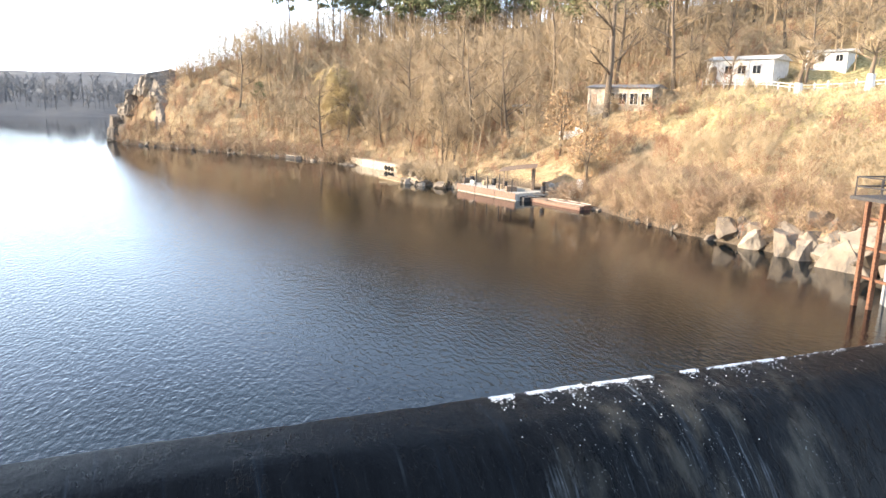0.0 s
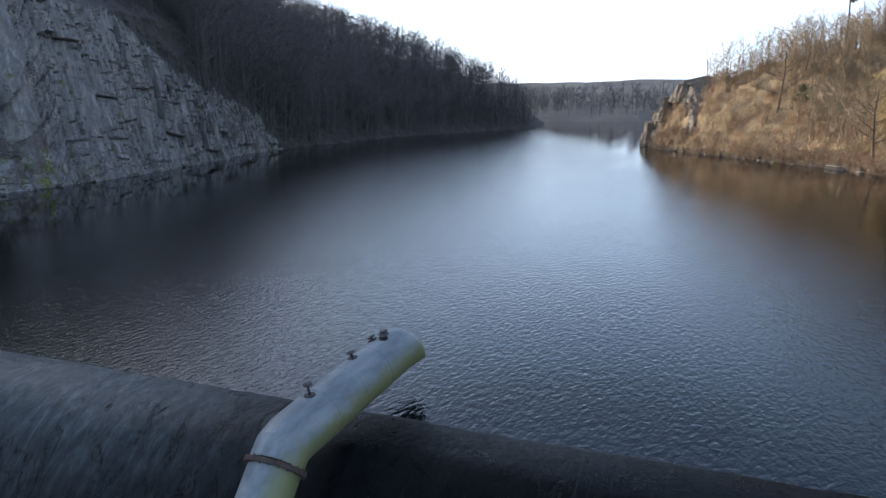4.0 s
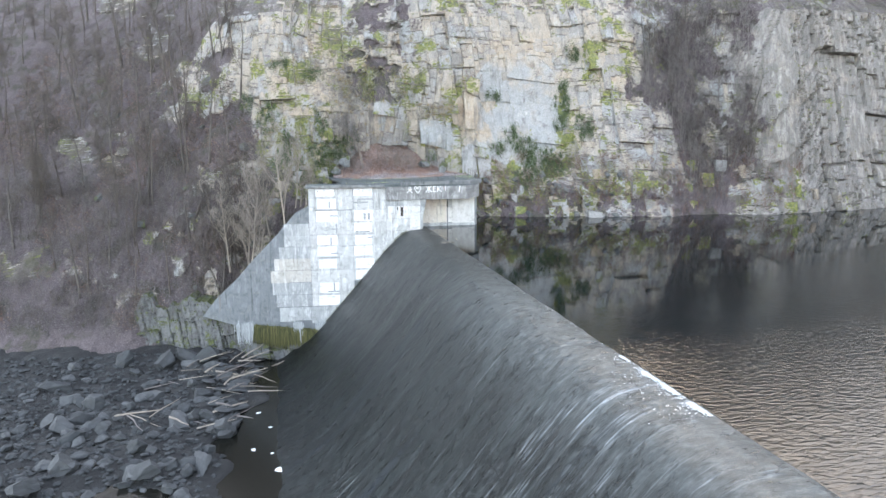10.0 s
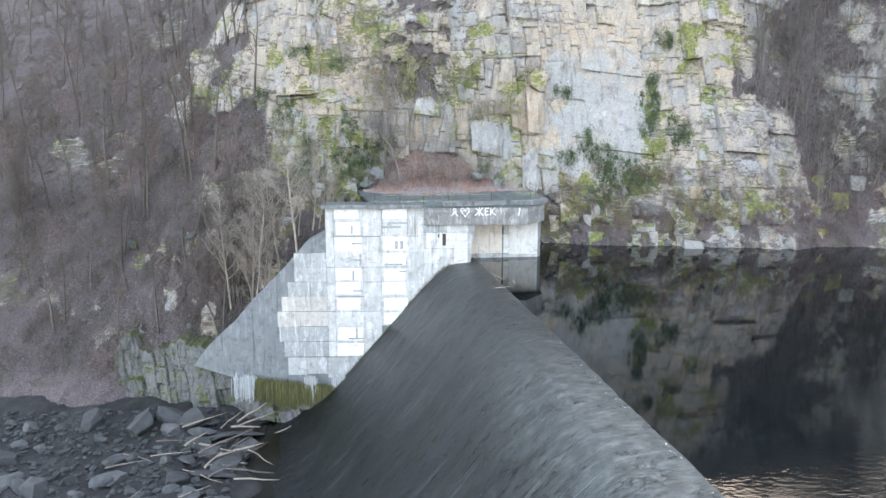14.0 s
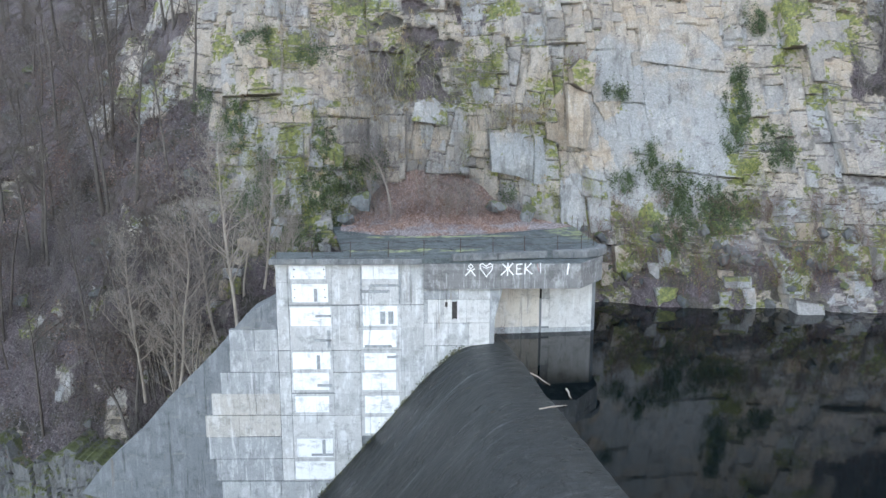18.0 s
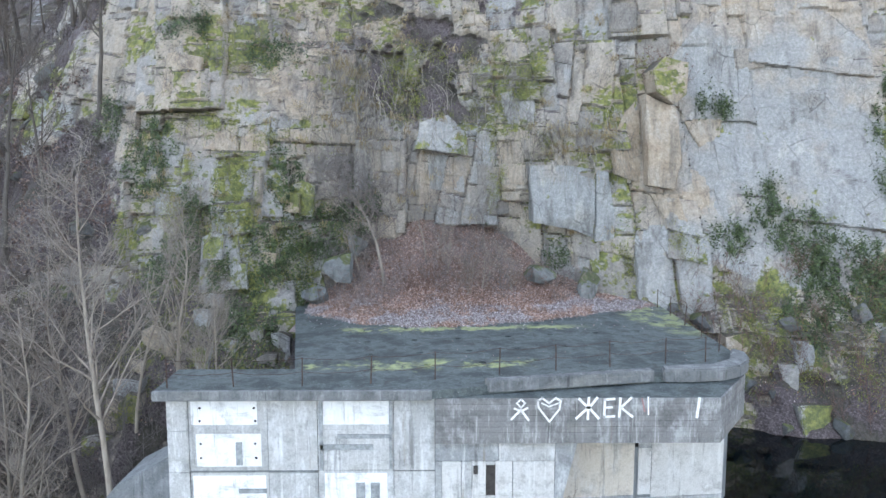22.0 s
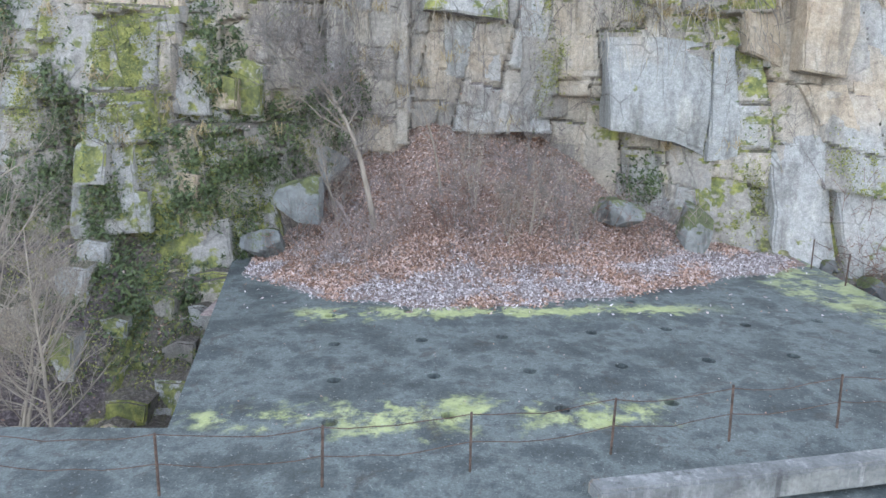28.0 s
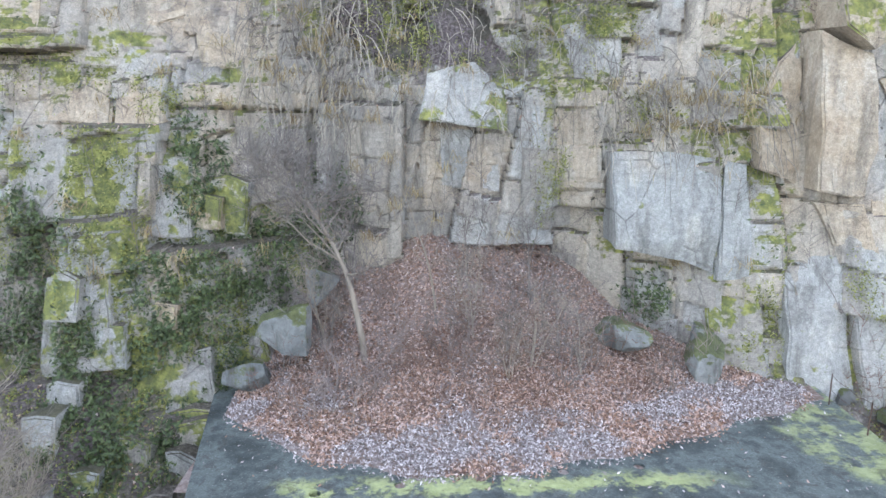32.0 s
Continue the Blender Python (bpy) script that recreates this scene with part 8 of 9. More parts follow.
def crag():
    L = (q1 - q0).length
    A, Vv = np.meshgrid(np.arange(-3.0, L + 2.0, 0.3), np.linspace(0, 1, 64), indexing='ij')
    f = A / L
    top = (11.0 + 6.0 * np.clip(f / 0.3, 0, 1)) * np.where(f < 0.42, 1.0, np.clip(1 - (f - 0.42) * 1.9, 0.2, 1)) + (fbm(A * 0.3, A * 0, 45) - 0.5) * 5
    Z = -1.2 + (top + 1.2) * np.minimum(Vv / 0.88, 1)
    out, tone = 0, 0
    wx, wz = A + 0.12 * Z + 0.5 * (fbm(A * 0.3, Z * 0.3, 46) - 0.5), Z + 0.1 * A
    for w_, h_, amp, tilt, crack, seed in ((4.5, 7.0, 2.4, 1.8, 0.3, 61), (1.8, 3.0, 0.9, 0.9, 0.2, 62), (0.8, 1.2, 0.25, 0.3, 0.05, 63)):
        r, dz, dx, edge = joints(wz, wx, h_, w_, seed)
        out = out + amp * (r[0] - 0.5) + tilt * ((r[1] - 0.5) * dx + (r[2] - 0.4) * dz) + crack * np.clip(1 - edge / 0.2, 0, 1)
        turn = (r[1] - 0.5) * 0.4
        wx, wz = wx + turn * wz + r[2] * 7.3, wz - turn * wx * 0.8 + r[0] * 5.1
        tone = tone + r[3] * 0.33
    D = 0.6 + 0.2 * np.clip(Z, 0, 30) + out + np.clip(Vv - 0.88, 0, 1) * 60
    X, Y = q0.x + sdir.x * A + inl.x * D, q0.y + sdir.y * A + inl.y * D
    Z = Z + np.clip(Vv - 0.88, 0, 1) * 12
    me = mesh_from("crag", np.stack([X, Y, Z], -1).reshape(-1, 3), grid_faces(*A.shape), M_PALESTONE)
    obj("crag", me, label="jointed pale rock face at the end of the cape", category="crag", kind="structure")


crag()

# ---- far shore ----
def far_shore():
    xs, ys = np.arange(440, 900, 12.0), np.arange(-260, 330, 8.0)
    X, Y = np.meshgrid(xs, ys, indexing='ij')
    Z = np.interp(X, [440, 455, 480, 560, 900], [-3, 0.0, 5, 14, 40]) + (fbm(X * 0.02, Y * 0.02, 95) - 0.5) * 10
    V = np.stack([X, Y, Z], -1).reshape(-1, 3)
    obj("far_shore", mesh_from("far_shore", V, grid_faces(len(xs), len(ys)), M_FARHILL, True), label="haze-tinted wooded shore at the end of the lake", category="hillside", kind="structure")
    r = random.Random(5)
    return [(455 + 150 * r.random(), r.uniform(-200, 260), 1 + 12 * r.random()) for _ in range(1300)]


# distance haze is put into these blue-grey colours
M_FARHILL = ground_material("haze-tinted far hillside", (0.055, 0.06, 0.066), (0.07, 0.072, 0.076), (0.085, 0.085, 0.086))
M_FARTWIG = plain_material("haze-tinted far trees", (0.10, 0.105, 0.113), 0.95)
far_wood("far_wood", far_shore(), 14, M_FARTWIG, "haze-tinted wood at the end of the lake", 45, 0.2, 7)


def mossy_stone(dark=(0.085, 0.092, 0.098), light=(0.155, 0.154, 0.15), bare=0.60):
    k = Mat("damp mossy rock", 0.85)
    p = k.pos()
    g = k.noise(p, 2.4, 7, 0.7)
    col = k.mix(k.rnd(), dark, light)
    col = k.mix(0.6, col, k.ramp(g, [(0.3, 0.15), (0.7, 0.8)]), 'OVERLAY')
    st = k.noise(k.pos(1.2, 1.2, 0.25), 1.1, 5, 0.7)
    col = k.mix(k.math('MULTIPLY', k.smooth(st, 0.5, 0.66), 0.75), col, (0.06, 0.058, 0.055))
    mo = k.math('ADD', k.noise(p, 0.9, 6, 0.7), k.math('MULTIPLY', k.normal_z(), 0.22))
    col = k.mix(k.math('MULTIPLY', k.smooth(mo, bare, bare + 0.08), 0.85), col, k.ramp(g, [(0.3, (0.03, 0.042, 0.012)), (0.55, (0.085, 0.10, 0.025)), (0.75, (0.17, 0.18, 0.055))]))
    return k.done(col, k.bump(g, 0.9, 0.12))


M_MOSSROCK = mossy_stone()


# mossy rocks in the gap beside the roof, and the outcrop that carries the wing wall
M_BOULDER = mossy_stone((0.15, 0.168, 0.178), (0.21, 0.22, 0.22), 0.55)
BANKROCK = [hewn_rock(90 + k, M_BOULDER) for k in range(4)]
CLIFFROCK = [hewn_rock(70 + k, M_MOSSROCK) for k in range(5)]
for k, (x, y, z, w, d, h, label) in enumerate((
        (-5.5, 14.2, 7.6, 1.5, 1.4, 1.6, "blue-grey boulder with moss in the leaf bank"), (8.1, 14.9, 6.4, 1.7, 1.2, 1.4, "flat grey rock half buried in leaves"), (5.6, 15.6, 6.9, 1.9, 1.0, 1.1, "grey rock with dark moss behind the leaf bank"), (-6.5, 13.7, 6.1, 1.3, 1.0, 1.1, "rock under bright green moss at the roof corner"), (-4.6, 15.9, 8.6, 1.2, 1.0, 1.3, "blue-grey boulder with moss in the leaf bank"))):
    me = BANKROCK[k % 4]
    obj("rock", me, label=label, category="rock", group="bank rocks", m=pose(x, y, z, 8 * math.sin(k * 2.0), 8 * math.cos(k * 3.0), k * 67) @ Matrix.Diagonal((w * 1.3, d * 1.1, h * 1.0, 1)))


for k in range(24):
    q = random.Random(900 + k)
    x, z = q.uniform(-46, -15), q.uniform(-9, 20)
    sz = q.uniform(0.5, 1.6)
    obj("rock", CLIFFROCK[k % 5], label="grey rock half buried in the leaves of the slope", category="rock", group="slope rocks", m=pose(x, cliff_y(x, z) + 0.15 * sz, z, q.uniform(-30, 30), q.uniform(-30, 30), q.uniform(0, 360)) @ Matrix.Diagonal((sz * q.uniform(1.0, 1.7), sz, sz * q.uniform(0.7, 1.2), 1)))


# fallen mossy rocks at the cliff foot, broken rocks on the river bed
rq = random.Random(77)
for k in range(34):
    x, z = rq.uniform(12.2, 36), rq.uniform(-0.1, 5.5)
    sz = rq.uniform(0.4, 1.0)
    obj("rock", CLIFFROCK[k % 5], label="fallen mossy rock at the cliff foot", category="rock", group="bank rocks", m=pose(x, cliff_y(x, z) - 0.1, z, rq.uniform(-30, 30), rq.uniform(-30, 30), rq.uniform(0, 360)) @ Matrix.Diagonal((sz * 1.3, sz, sz, 1)))
BROKEN = [hewn_rock(140 + k, M_STONE) for k in range(6)]
for k in range(90):
    x, y = rq.uniform(-36, -15.5), rq.uniform(-34, -2.5)
    sz = 0.7 + 1.9 * rq.random() ** 2
    obj("river_rock", BROKEN[k % 6], label="broken angular rock on the river bed", category="rock", group="river rocks", m=pose(x, y, float(bed_z(np.array([x]), np.array([y]))[0]) + sz * 0.12, rq.uniform(-35, 35), rq.uniform(-35, 35), rq.uniform(0, 360)) @ Matrix.Diagonal((sz * rq.uniform(1.0, 1.9), sz, sz * rq.uniform(0.5, 0.9), 1)))
for k in range(26):
    x, y = rq.uniform(-26, -14.8), rq.uniform(-22, -3)
    log(x, y, float(bed_z(np.array([x]), np.array([y]))[0]) + 0.4 + rq.uniform(0, 0.5), rq.uniform(1.5, 5.0), rq.uniform(0.04, 0.12), rq.uniform(-60, 80), rq.uniform(-14, 10), M_PALEBARK if k % 2 else M_GREYTWIG, "weathered driftwood branch caught on the rocks")


# jointed rock that carries the wing wall and crops out of the river bank
def bank_outcrop():
    xs, vs = np.arange(-33, -4.6, 0.11), np.linspace(0, 1, 60)
    X, Vv = np.meshgrid(xs, vs, indexing='ij')
    top = np.interp(X, [-33, -30, -27, -24, -22, -20, -18.6, -10.5, -4.6], [-11.5, -8.6, -9.0, -7.6, -7.8, -9.0, -10.7, -11.8, -12.3]) + (fbm(X * 0.6, X * 0, 91) - 0.5) * np.where(X < -18.5, 2.6, 0.3)
    Z = -16.6 + (top + 16.6) * np.minimum(Vv / 0.9, 1)
    back = np.interp(X, [-33, -24, -20, -18, -4.6], [4.2, 2.2, 1.4, 0.25, 0.15])
    wx, wz = X + 0.25 * Z + 0.4 * (fbm(X * 0.5, Z * 0.5, 92) - 0.5), Z + 0.4 * (fbm(X * 0.5, Z * 0.5, 93) - 0.5)
    out, tone = 0, 0
    for w_, h_, amp, tilt, crack, seed in ((2.6, 4.5, 1.1, 0.9, 0.12, 11), (1.1, 2.2, 0.4, 0.5, 0.10, 12), (0.5, 0.8, 0.10, 0.16, 0.03, 13)):
        r, dz, dx, edge = joints(wz, wx, h_, w_, seed)
        out = out + amp * (r[0] - 0.5) + tilt * ((r[1] - 0.5) * dx + (r[2] - 0.36) * dz) + crack * np.clip(1 - edge / 0.09, 0, 1)
        tone = tone + r[3] * 0.33
    Y = back - 0.22 * (top - Z) + out * np.clip((top - Z) / 0.5 + np.where(X < -18.5, 1, 0.1), 0, 1)
    Y = np.where(Vv > 0.9, Y + (Vv - 0.9) * 40, Y)
    me = mesh_from("outcrop", np.stack([X, Y, Z], -1).reshape(-1, 3), grid_faces(len(xs), len(vs)), M_MOSSROCK)
    obj("outcrop", me, label="jointed grey rock with moss under the wing wall", category="rock", kind="structure")


bank_outcrop()


# hanging moss and lime runs on the rock under the wing wall, moss along the wet edge of the wall
def hanging(name, xs, ztop, y0, length, blades, material, label, category, seed):
    r = np.random.RandomState(seed)
    V, F = [], []
    for x, zt in zip(xs, ztop):
        for _ in range(blades):
            px, py, pz = x + r.normal(0, 0.16), y0 - abs(r.normal(0.1, 0.14)), zt + r.normal(0, 0.15)
            L, w, sw = length * r.uniform(0.35, 1.2), r.uniform(0.015, 0.04), r.normal(0, 0.05)
            i = len(V)
            V += [(px - w, py, pz), (px + w, py, pz), (px + w * 0.8 + sw, py - 0.06, pz - L * 0.6), (px - w * 0.8 + sw, py - 0.06, pz - L * 0.6), (px + sw * 2, py - 0.02, pz - L)]
            F += [(i, i + 1, i + 2, i + 3), (i + 3, i + 2, i + 4)]
    obj(name, mesh_from(name, np.array(V), F, material), label=label, category=category, kind="stuff")


M_DARKMOSS = leaf_material("dark hanging moss", [(0.0, (0.03, 0.03, 0.014)), (0.5, (0.075, 0.08, 0.03)), (1.0, (0.15, 0.14, 0.055))])
M_LIMERUN = leaf_material("white lime crust", [(0.0, (0.24, 0.26, 0.27)), (1.0, (0.52, 0.55, 0.57))])
_r = np.random.RandomState(51)
_x = _r.uniform(-16.2, -7.2, 150)
hanging("hanging_moss", _x, np.interp(_x, [-18.6, -10.5, -6], [-10.9, -11.9, -12.1]), -0.5, 2.2, 34, M_DARKMOSS, "brown-green moss hanging from the foot of the wall", "moss", 52)
_x = np.concatenate([_r.uniform(-18.2, -16.3, 40), _r.uniform(-11.4, -10.6, 14), _r.uniform(-8.8, -7.9, 12)])
hanging("lime_crust", _x, np.full(len(_x), -10.9), -0.55, 2.4, 6, M_LIMERUN, "white lime runs below the wall", "lime", 53)
_u = -_r.uniform(2.6, 16.0, 900)
_pu, _pz = np.array(PROF).T
_zz = np.interp(-_u, -_pu[3:], _pz[3:])
_P = np.stack([C0.x + CUP.x * _u + _r.normal(0, 0.1, 900), -0.14 - np.abs(_r.normal(0, 0.14, 900)), _zz + 0.05 + np.abs(_r.normal(0, 0.13, 900))], -1)
scatter_cards("wall_moss", _P, np.tile([0.0, -0.9, 0.4], (900, 1)), 0.10, M_DARKMOSS, "dark moss along the wet edge of the wall", "moss", 54, 1.4, 0.5)


# gravel between the boulders, one mesh
def gravel():
    r = np.random.RandomState(44)
    bm = bmesh.new()
    bmesh.ops.create_icosphere(bm, subdivisions=1, radius=0.5)
    base = np.array([tuple(v.co) for v in bm.verts])
    tri = np.array([[v.index for v in f.verts] for f in bm.faces])
    bm.free()
    VV, FF = [], []
    for i in range(4200):
        x, y = r.uniform(-44, -14.8), r.uniform(-48, -1)
        sz = r.uniform(0.16, 0.7)
        v = base * r.uniform(0.6, 1.2, (len(base), 1)) * [sz * r.uniform(0.8, 1.6), sz, sz * 0.6]
        a = r.uniform(0, 6.28)
        v = np.stack([v[:, 0] * np.cos(a) - v[:, 1] * np.sin(a), v[:, 0] * np.sin(a) + v[:, 1] * np.cos(a), v[:, 2]], -1)
        VV.append(v + [x, y, bed_z(np.array([x]), np.array([y]))[0] + sz * 0.08])
        FF.append(tri + i * len(base))
    obj("gravel", mesh_from("gravel", np.concatenate(VV), np.concatenate(FF), M_STONE), label="loose grey stones on the river bed", category="stones", kind="stuff")


gravel()

# ---- things on the sunlit bank ----
M_WALLWHITE = plain_material("white house wall", (0.56, 0.545, 0.51), 0.8, var=0.12, scale=2)
M_ROOFGREY = plain_material("grey sheet roof", (0.20, 0.20, 0.205), 0.6, 0.2)
M_ROOFPALE = plain_material("pale sheet roof", (0.50, 0.49, 0.46), 0.6)
M_QUAY = plain_material("stained quay concrete", (0.36, 0.30, 0.225), 0.85, var=0.35, scale=2)
M_ROOFRUST = plain_material("brown felt roof", (0.13, 0.085, 0.055), 0.8)
M_PANE = plain_material("dark window glass", (0.02, 0.022, 0.025), 0.1, 0.0, 0.2)
M_TIMBER = plain_material("weathered timber", (0.22, 0.16, 0.11), 0.85, var=0.4)
M_REDBOARD = plain_material("faded red boards", (0.20, 0.115, 0.08), 0.8, var=0.35)
M_LIME = plain_material("limewashed stone", (0.42, 0.385, 0.32), 0.85, var=0.25, scale=3)
M_RUBBER = plain_material("black rubber", (0.02, 0.02, 0.02), 0.8)


def frame_at(ob, x, y, z, turn):
    ob.matrix_basis = pose(x, y, z, 0, 0, turn)


def box_part(name, x0, x1, y0, y1, z0, z1, m, parent, label="", bevel=0.02):
    return part(name, block(x0, x1, y0, y1, z0, z1, bevel), m, parent, label)


def house(name, x, y, z, turn, w, d, h, rise, wall_m, roof_m, windows, label, door=True):
    t = tagged(new(name), label, "house")
    box_part("wall", -w / 2, w / 2, -d / 2, d / 2, -1.5, h, wall_m, t)
    e = 0.35
    bm = bmesh.new()
    pts = [(-w / 2 - e, -d / 2 - e, h), (w / 2 + e, -d / 2 - e, h), (w / 2 + e, d / 2 + e, h), (-w / 2 - e, d / 2 + e, h), (-w / 2 - e, 0, h + rise), (w / 2 + e, 0, h + rise)]
    v = [bm.verts.new(p) for p in pts]
    for f in ((0, 1, 5, 4), (2, 3, 4, 5), (3, 0, 4), (1, 2, 5), (3, 2, 1, 0)):
        bm.faces.new([v[i] for i in f])
    part("roof", bm, roof_m, t)
    for wx, wz, ww, wh in windows:
        win = box_part("window", wx - ww / 2 - 0.08, wx + ww / 2 + 0.08, d / 2, d / 2 + 0.06, wz - 0.08, wz + wh + 0.08, M_WALLWHITE, t, "white window frame")
        box_part("pane", wx - ww / 2, wx - 0.03, d / 2 + 0.03, d / 2 + 0.075, wz, wz + wh, M_PANE, win, "", 0)
        box_part("pane", wx + 0.03, wx + ww / 2, d / 2 + 0.03, d / 2 + 0.075, wz, wz + wh, M_PANE, win, "", 0)
        box_part("sill", wx - ww / 2 - 0.12, wx + ww / 2 + 0.12, d / 2, d / 2 + 0.14, wz - 0.14, wz - 0.08, M_LIME, win, "", 0)
    if door:
        box_part("door", w / 2 - 1.5, w / 2 - 0.6, d / 2, d / 2 + 0.05, 0.0, 2.0, M_TIMBER, t, "brown timber door")
    frame_at(t, x, y, z, turn)
    return t


# the slope faces the lake, so do the fronts
house("house", 78.6, -154.6, bank_z(78.2, -153.4), 30, 9.0, 5.0, 2.9, 0.7, M_WALLWHITE, M_ROOFPALE, ((-2.4, 1.1, 1.0, 1.0), (-0.4, 1.1, 1.0, 1.0), (1.4, 1.1, 0.9, 1.0)), "small white house with a grey roof on the hill")
house("outbuilding", 75.0, -164.5, bank_z(75.0, -163), 30, 5.5, 4.0, 2.2, 0.5, M_WALLWHITE, M_ROOFPALE, ((-1.8, 1.0, 0.8, 0.8), (0.4, 1.0, 0.8, 0.8)), "low white outbuilding above the lawn")
house("boathouse", 87.0, -141.2, bank_z(87.0, -139.5), 36, 10.0, 4.0, 2.9, 0.5, M_QUAY, M_ROOFGREY, ((-4.0, 0.6, 1.1, 1.5), (-2.3, 0.6, 1.1, 1.5), (-0.6, 0.6, 1.1, 1.5), (1.2, 0.6, 1.1, 1.5)), "long low cabin with a row of glazed bays")
house("shed", 105.7, -132.6, bank_z(105.7, -131.8), 25, 3.2, 2.4, 2.1, 0.4, M_TIMBER, M_ROOFGREY, ((-0.5, 0.9, 0.7, 0.6),), "small weathered timber shed on the slope")

fence = tagged(new("fence"), "low white fence along the lawn edge", "fence")
FPTS = [(80.5, -149.2), (76.0, -151.2), (72.5, -153.3), (69.0, -155.6), (65.5, -158.2), (61.5, -160.6), (57.0, -163.0)]
for (ax, ay), (bx, by) in zip(FPTS, FPTS[1:]):
    for q in range(3):
        x, y = ax + (bx - ax) * q / 3, ay + (by - ay) * q / 3
        part("fence_post", block(x - 0.09, x + 0.09, y - 0.09, y + 0.09, bank_z(x, y) - 0.3, bank_z(x, y) + 0.95, 0.01), M_WALLWHITE, fence)
    za, zb = bank_z(ax, ay), bank_z(bx, by)
    for h in (0.45, 0.85):
        part("rail", tube([(ax, ay, za + h), (bx, by, zb + h)], [0.06, 0.06], 4), M_WALLWHITE, fence)

# two pollards with whitewashed stems
for x, y, sd in ((68.6, -154.8, 95), (60.9, -157.8, 96)):
    p = make_tree("pollard", "pollarded tree with a whitewashed stem on the lawn", "tree", M_SUNBARK, M_SUNTWIG, seed=sd, height=5.5, limbs=16, limb_len=0.85, up=0.35, fork=4, twigs=7, first=0.62, trunk_r=0.42, twig_r=0.02, twig_len=0.2)
    p.matrix_basis = pose(x, y, bank_z(x, y))
    part("whitewash", tube([(0, 0, -0.3), (0, 0, 0.4), (0, 0, 1.7)], [0.62, 0.50, 0.44], 12), M_WALLWHITE, p, "whitewashed lower stem")

# concrete quay with old tyres
quay = tagged(new("quay"), "low sunlit concrete quay wall with hanging tyres", "quay")
Q0, Q1 = Vector((128.0, -105.8, 0)), Vector((106.2, -113.6, 0))
for k in range(5):
    a, b = Q0.lerp(Q1, k / 5), Q0.lerp(Q1, (k + 0.985) / 5)
    n2 = Vector((-(b - a).y, (b - a).x, 0)).normalized()
    pts = [(a.x, a.y), (b.x, b.y), (b.x + n2.x * 1.6, b.y + n2.y * 1.6), (a.x + n2.x * 1.6, a.y + n2.y * 1.6)]
    part("quay_block", slab_poly(pts, -2.0, 1.35, 0.05), M_QUAY, quay)
for f in (0.62, 0.67, 0.72):
    c = Q0.lerp(Q1, f)
    n2 = Vector((-(Q1 - Q0).y, (Q1 - Q0).x, 0)).normalized()
    bm = bmesh.new()
    ring = []
    ax = (Q1 - Q0).normalized()
    for i in range(14):
        t = 2 * math.pi * i / 14
        d = ax * math.cos(t) + Vector((0, 0, 1)) * math.sin(t)
        ring.append([bm.verts.new(c - n2 * 0.12 + Vector((0, 0, 0.55)) + d * (0.34 + 0.11 * math.cos(u)) - n2 * 0.11 * math.sin(u)) for u in (2 * math.pi * j / 6 for j in range(6))])
    for i in range(14):
        for j in range(6):
            bm.faces.new((ring[i][j], ring[(i + 1) % 14][j], ring[(i + 1) % 14][(j + 1) % 6], ring[i][(j + 1) % 6]))
    bmesh.ops.recalc_face_normals(bm, faces=bm.faces[:])
    part("tyre", bm, M_RUBBER, quay, "black rubber tyre fender")

# landing stage, pontoons and the shelter
landing = tagged(new("landing_stage"), "paved landing stage with faded red board edge", "landing stage")
L0, L1 = Vector((86.0, -116.3, 0)), Vector((74.6, -120.9, 0))
ld = (L1 - L0).normalized()
ln = Vector((ld.y, -ld.x, 0))
if ln.y > 0:
    ln = -ln
for k in range(6):
    a, b = L0.lerp(L1, k / 6), L0.lerp(L1, (k + 0.99) / 6)
    c, d = b + ln * 5.5, a + ln * 5.5
    part("paving_slab", slab_poly([(a.x, a.y), (b.x, b.y), (c.x, c.y), (d.x, d.y)], -1.0, 0.95, 0.03), M_LIME, landing)
for k in range(3):
    a, b = L0.lerp(L1, k / 3) - ln * 0.08, L0.lerp(L1, (k + 0.97) / 3) - ln * 0.08
    c, d = b + ln * 0.1 - ln * 0.14, a + ln * 0.1 - ln * 0.14
    part("edge_board", slab_poly([(a.x, a.y), (b.x, b.y), (c.x, c.y), (d.x, d.y)], 0.15, 1.0, 0.01), M_REDBOARD, landing, "faded red edge board")
for k in range(5):
    p = L0.lerp(L1, 0.1 + 0.2 * k) + ln * 0.3
    part("mooring_post", tube([(p.x, p.y, 0.8), (p.x, p.y, 2.6 + 0.5 * (k % 2))], [0.07, 0.06], 6), M_DARKSTEEL, landing)


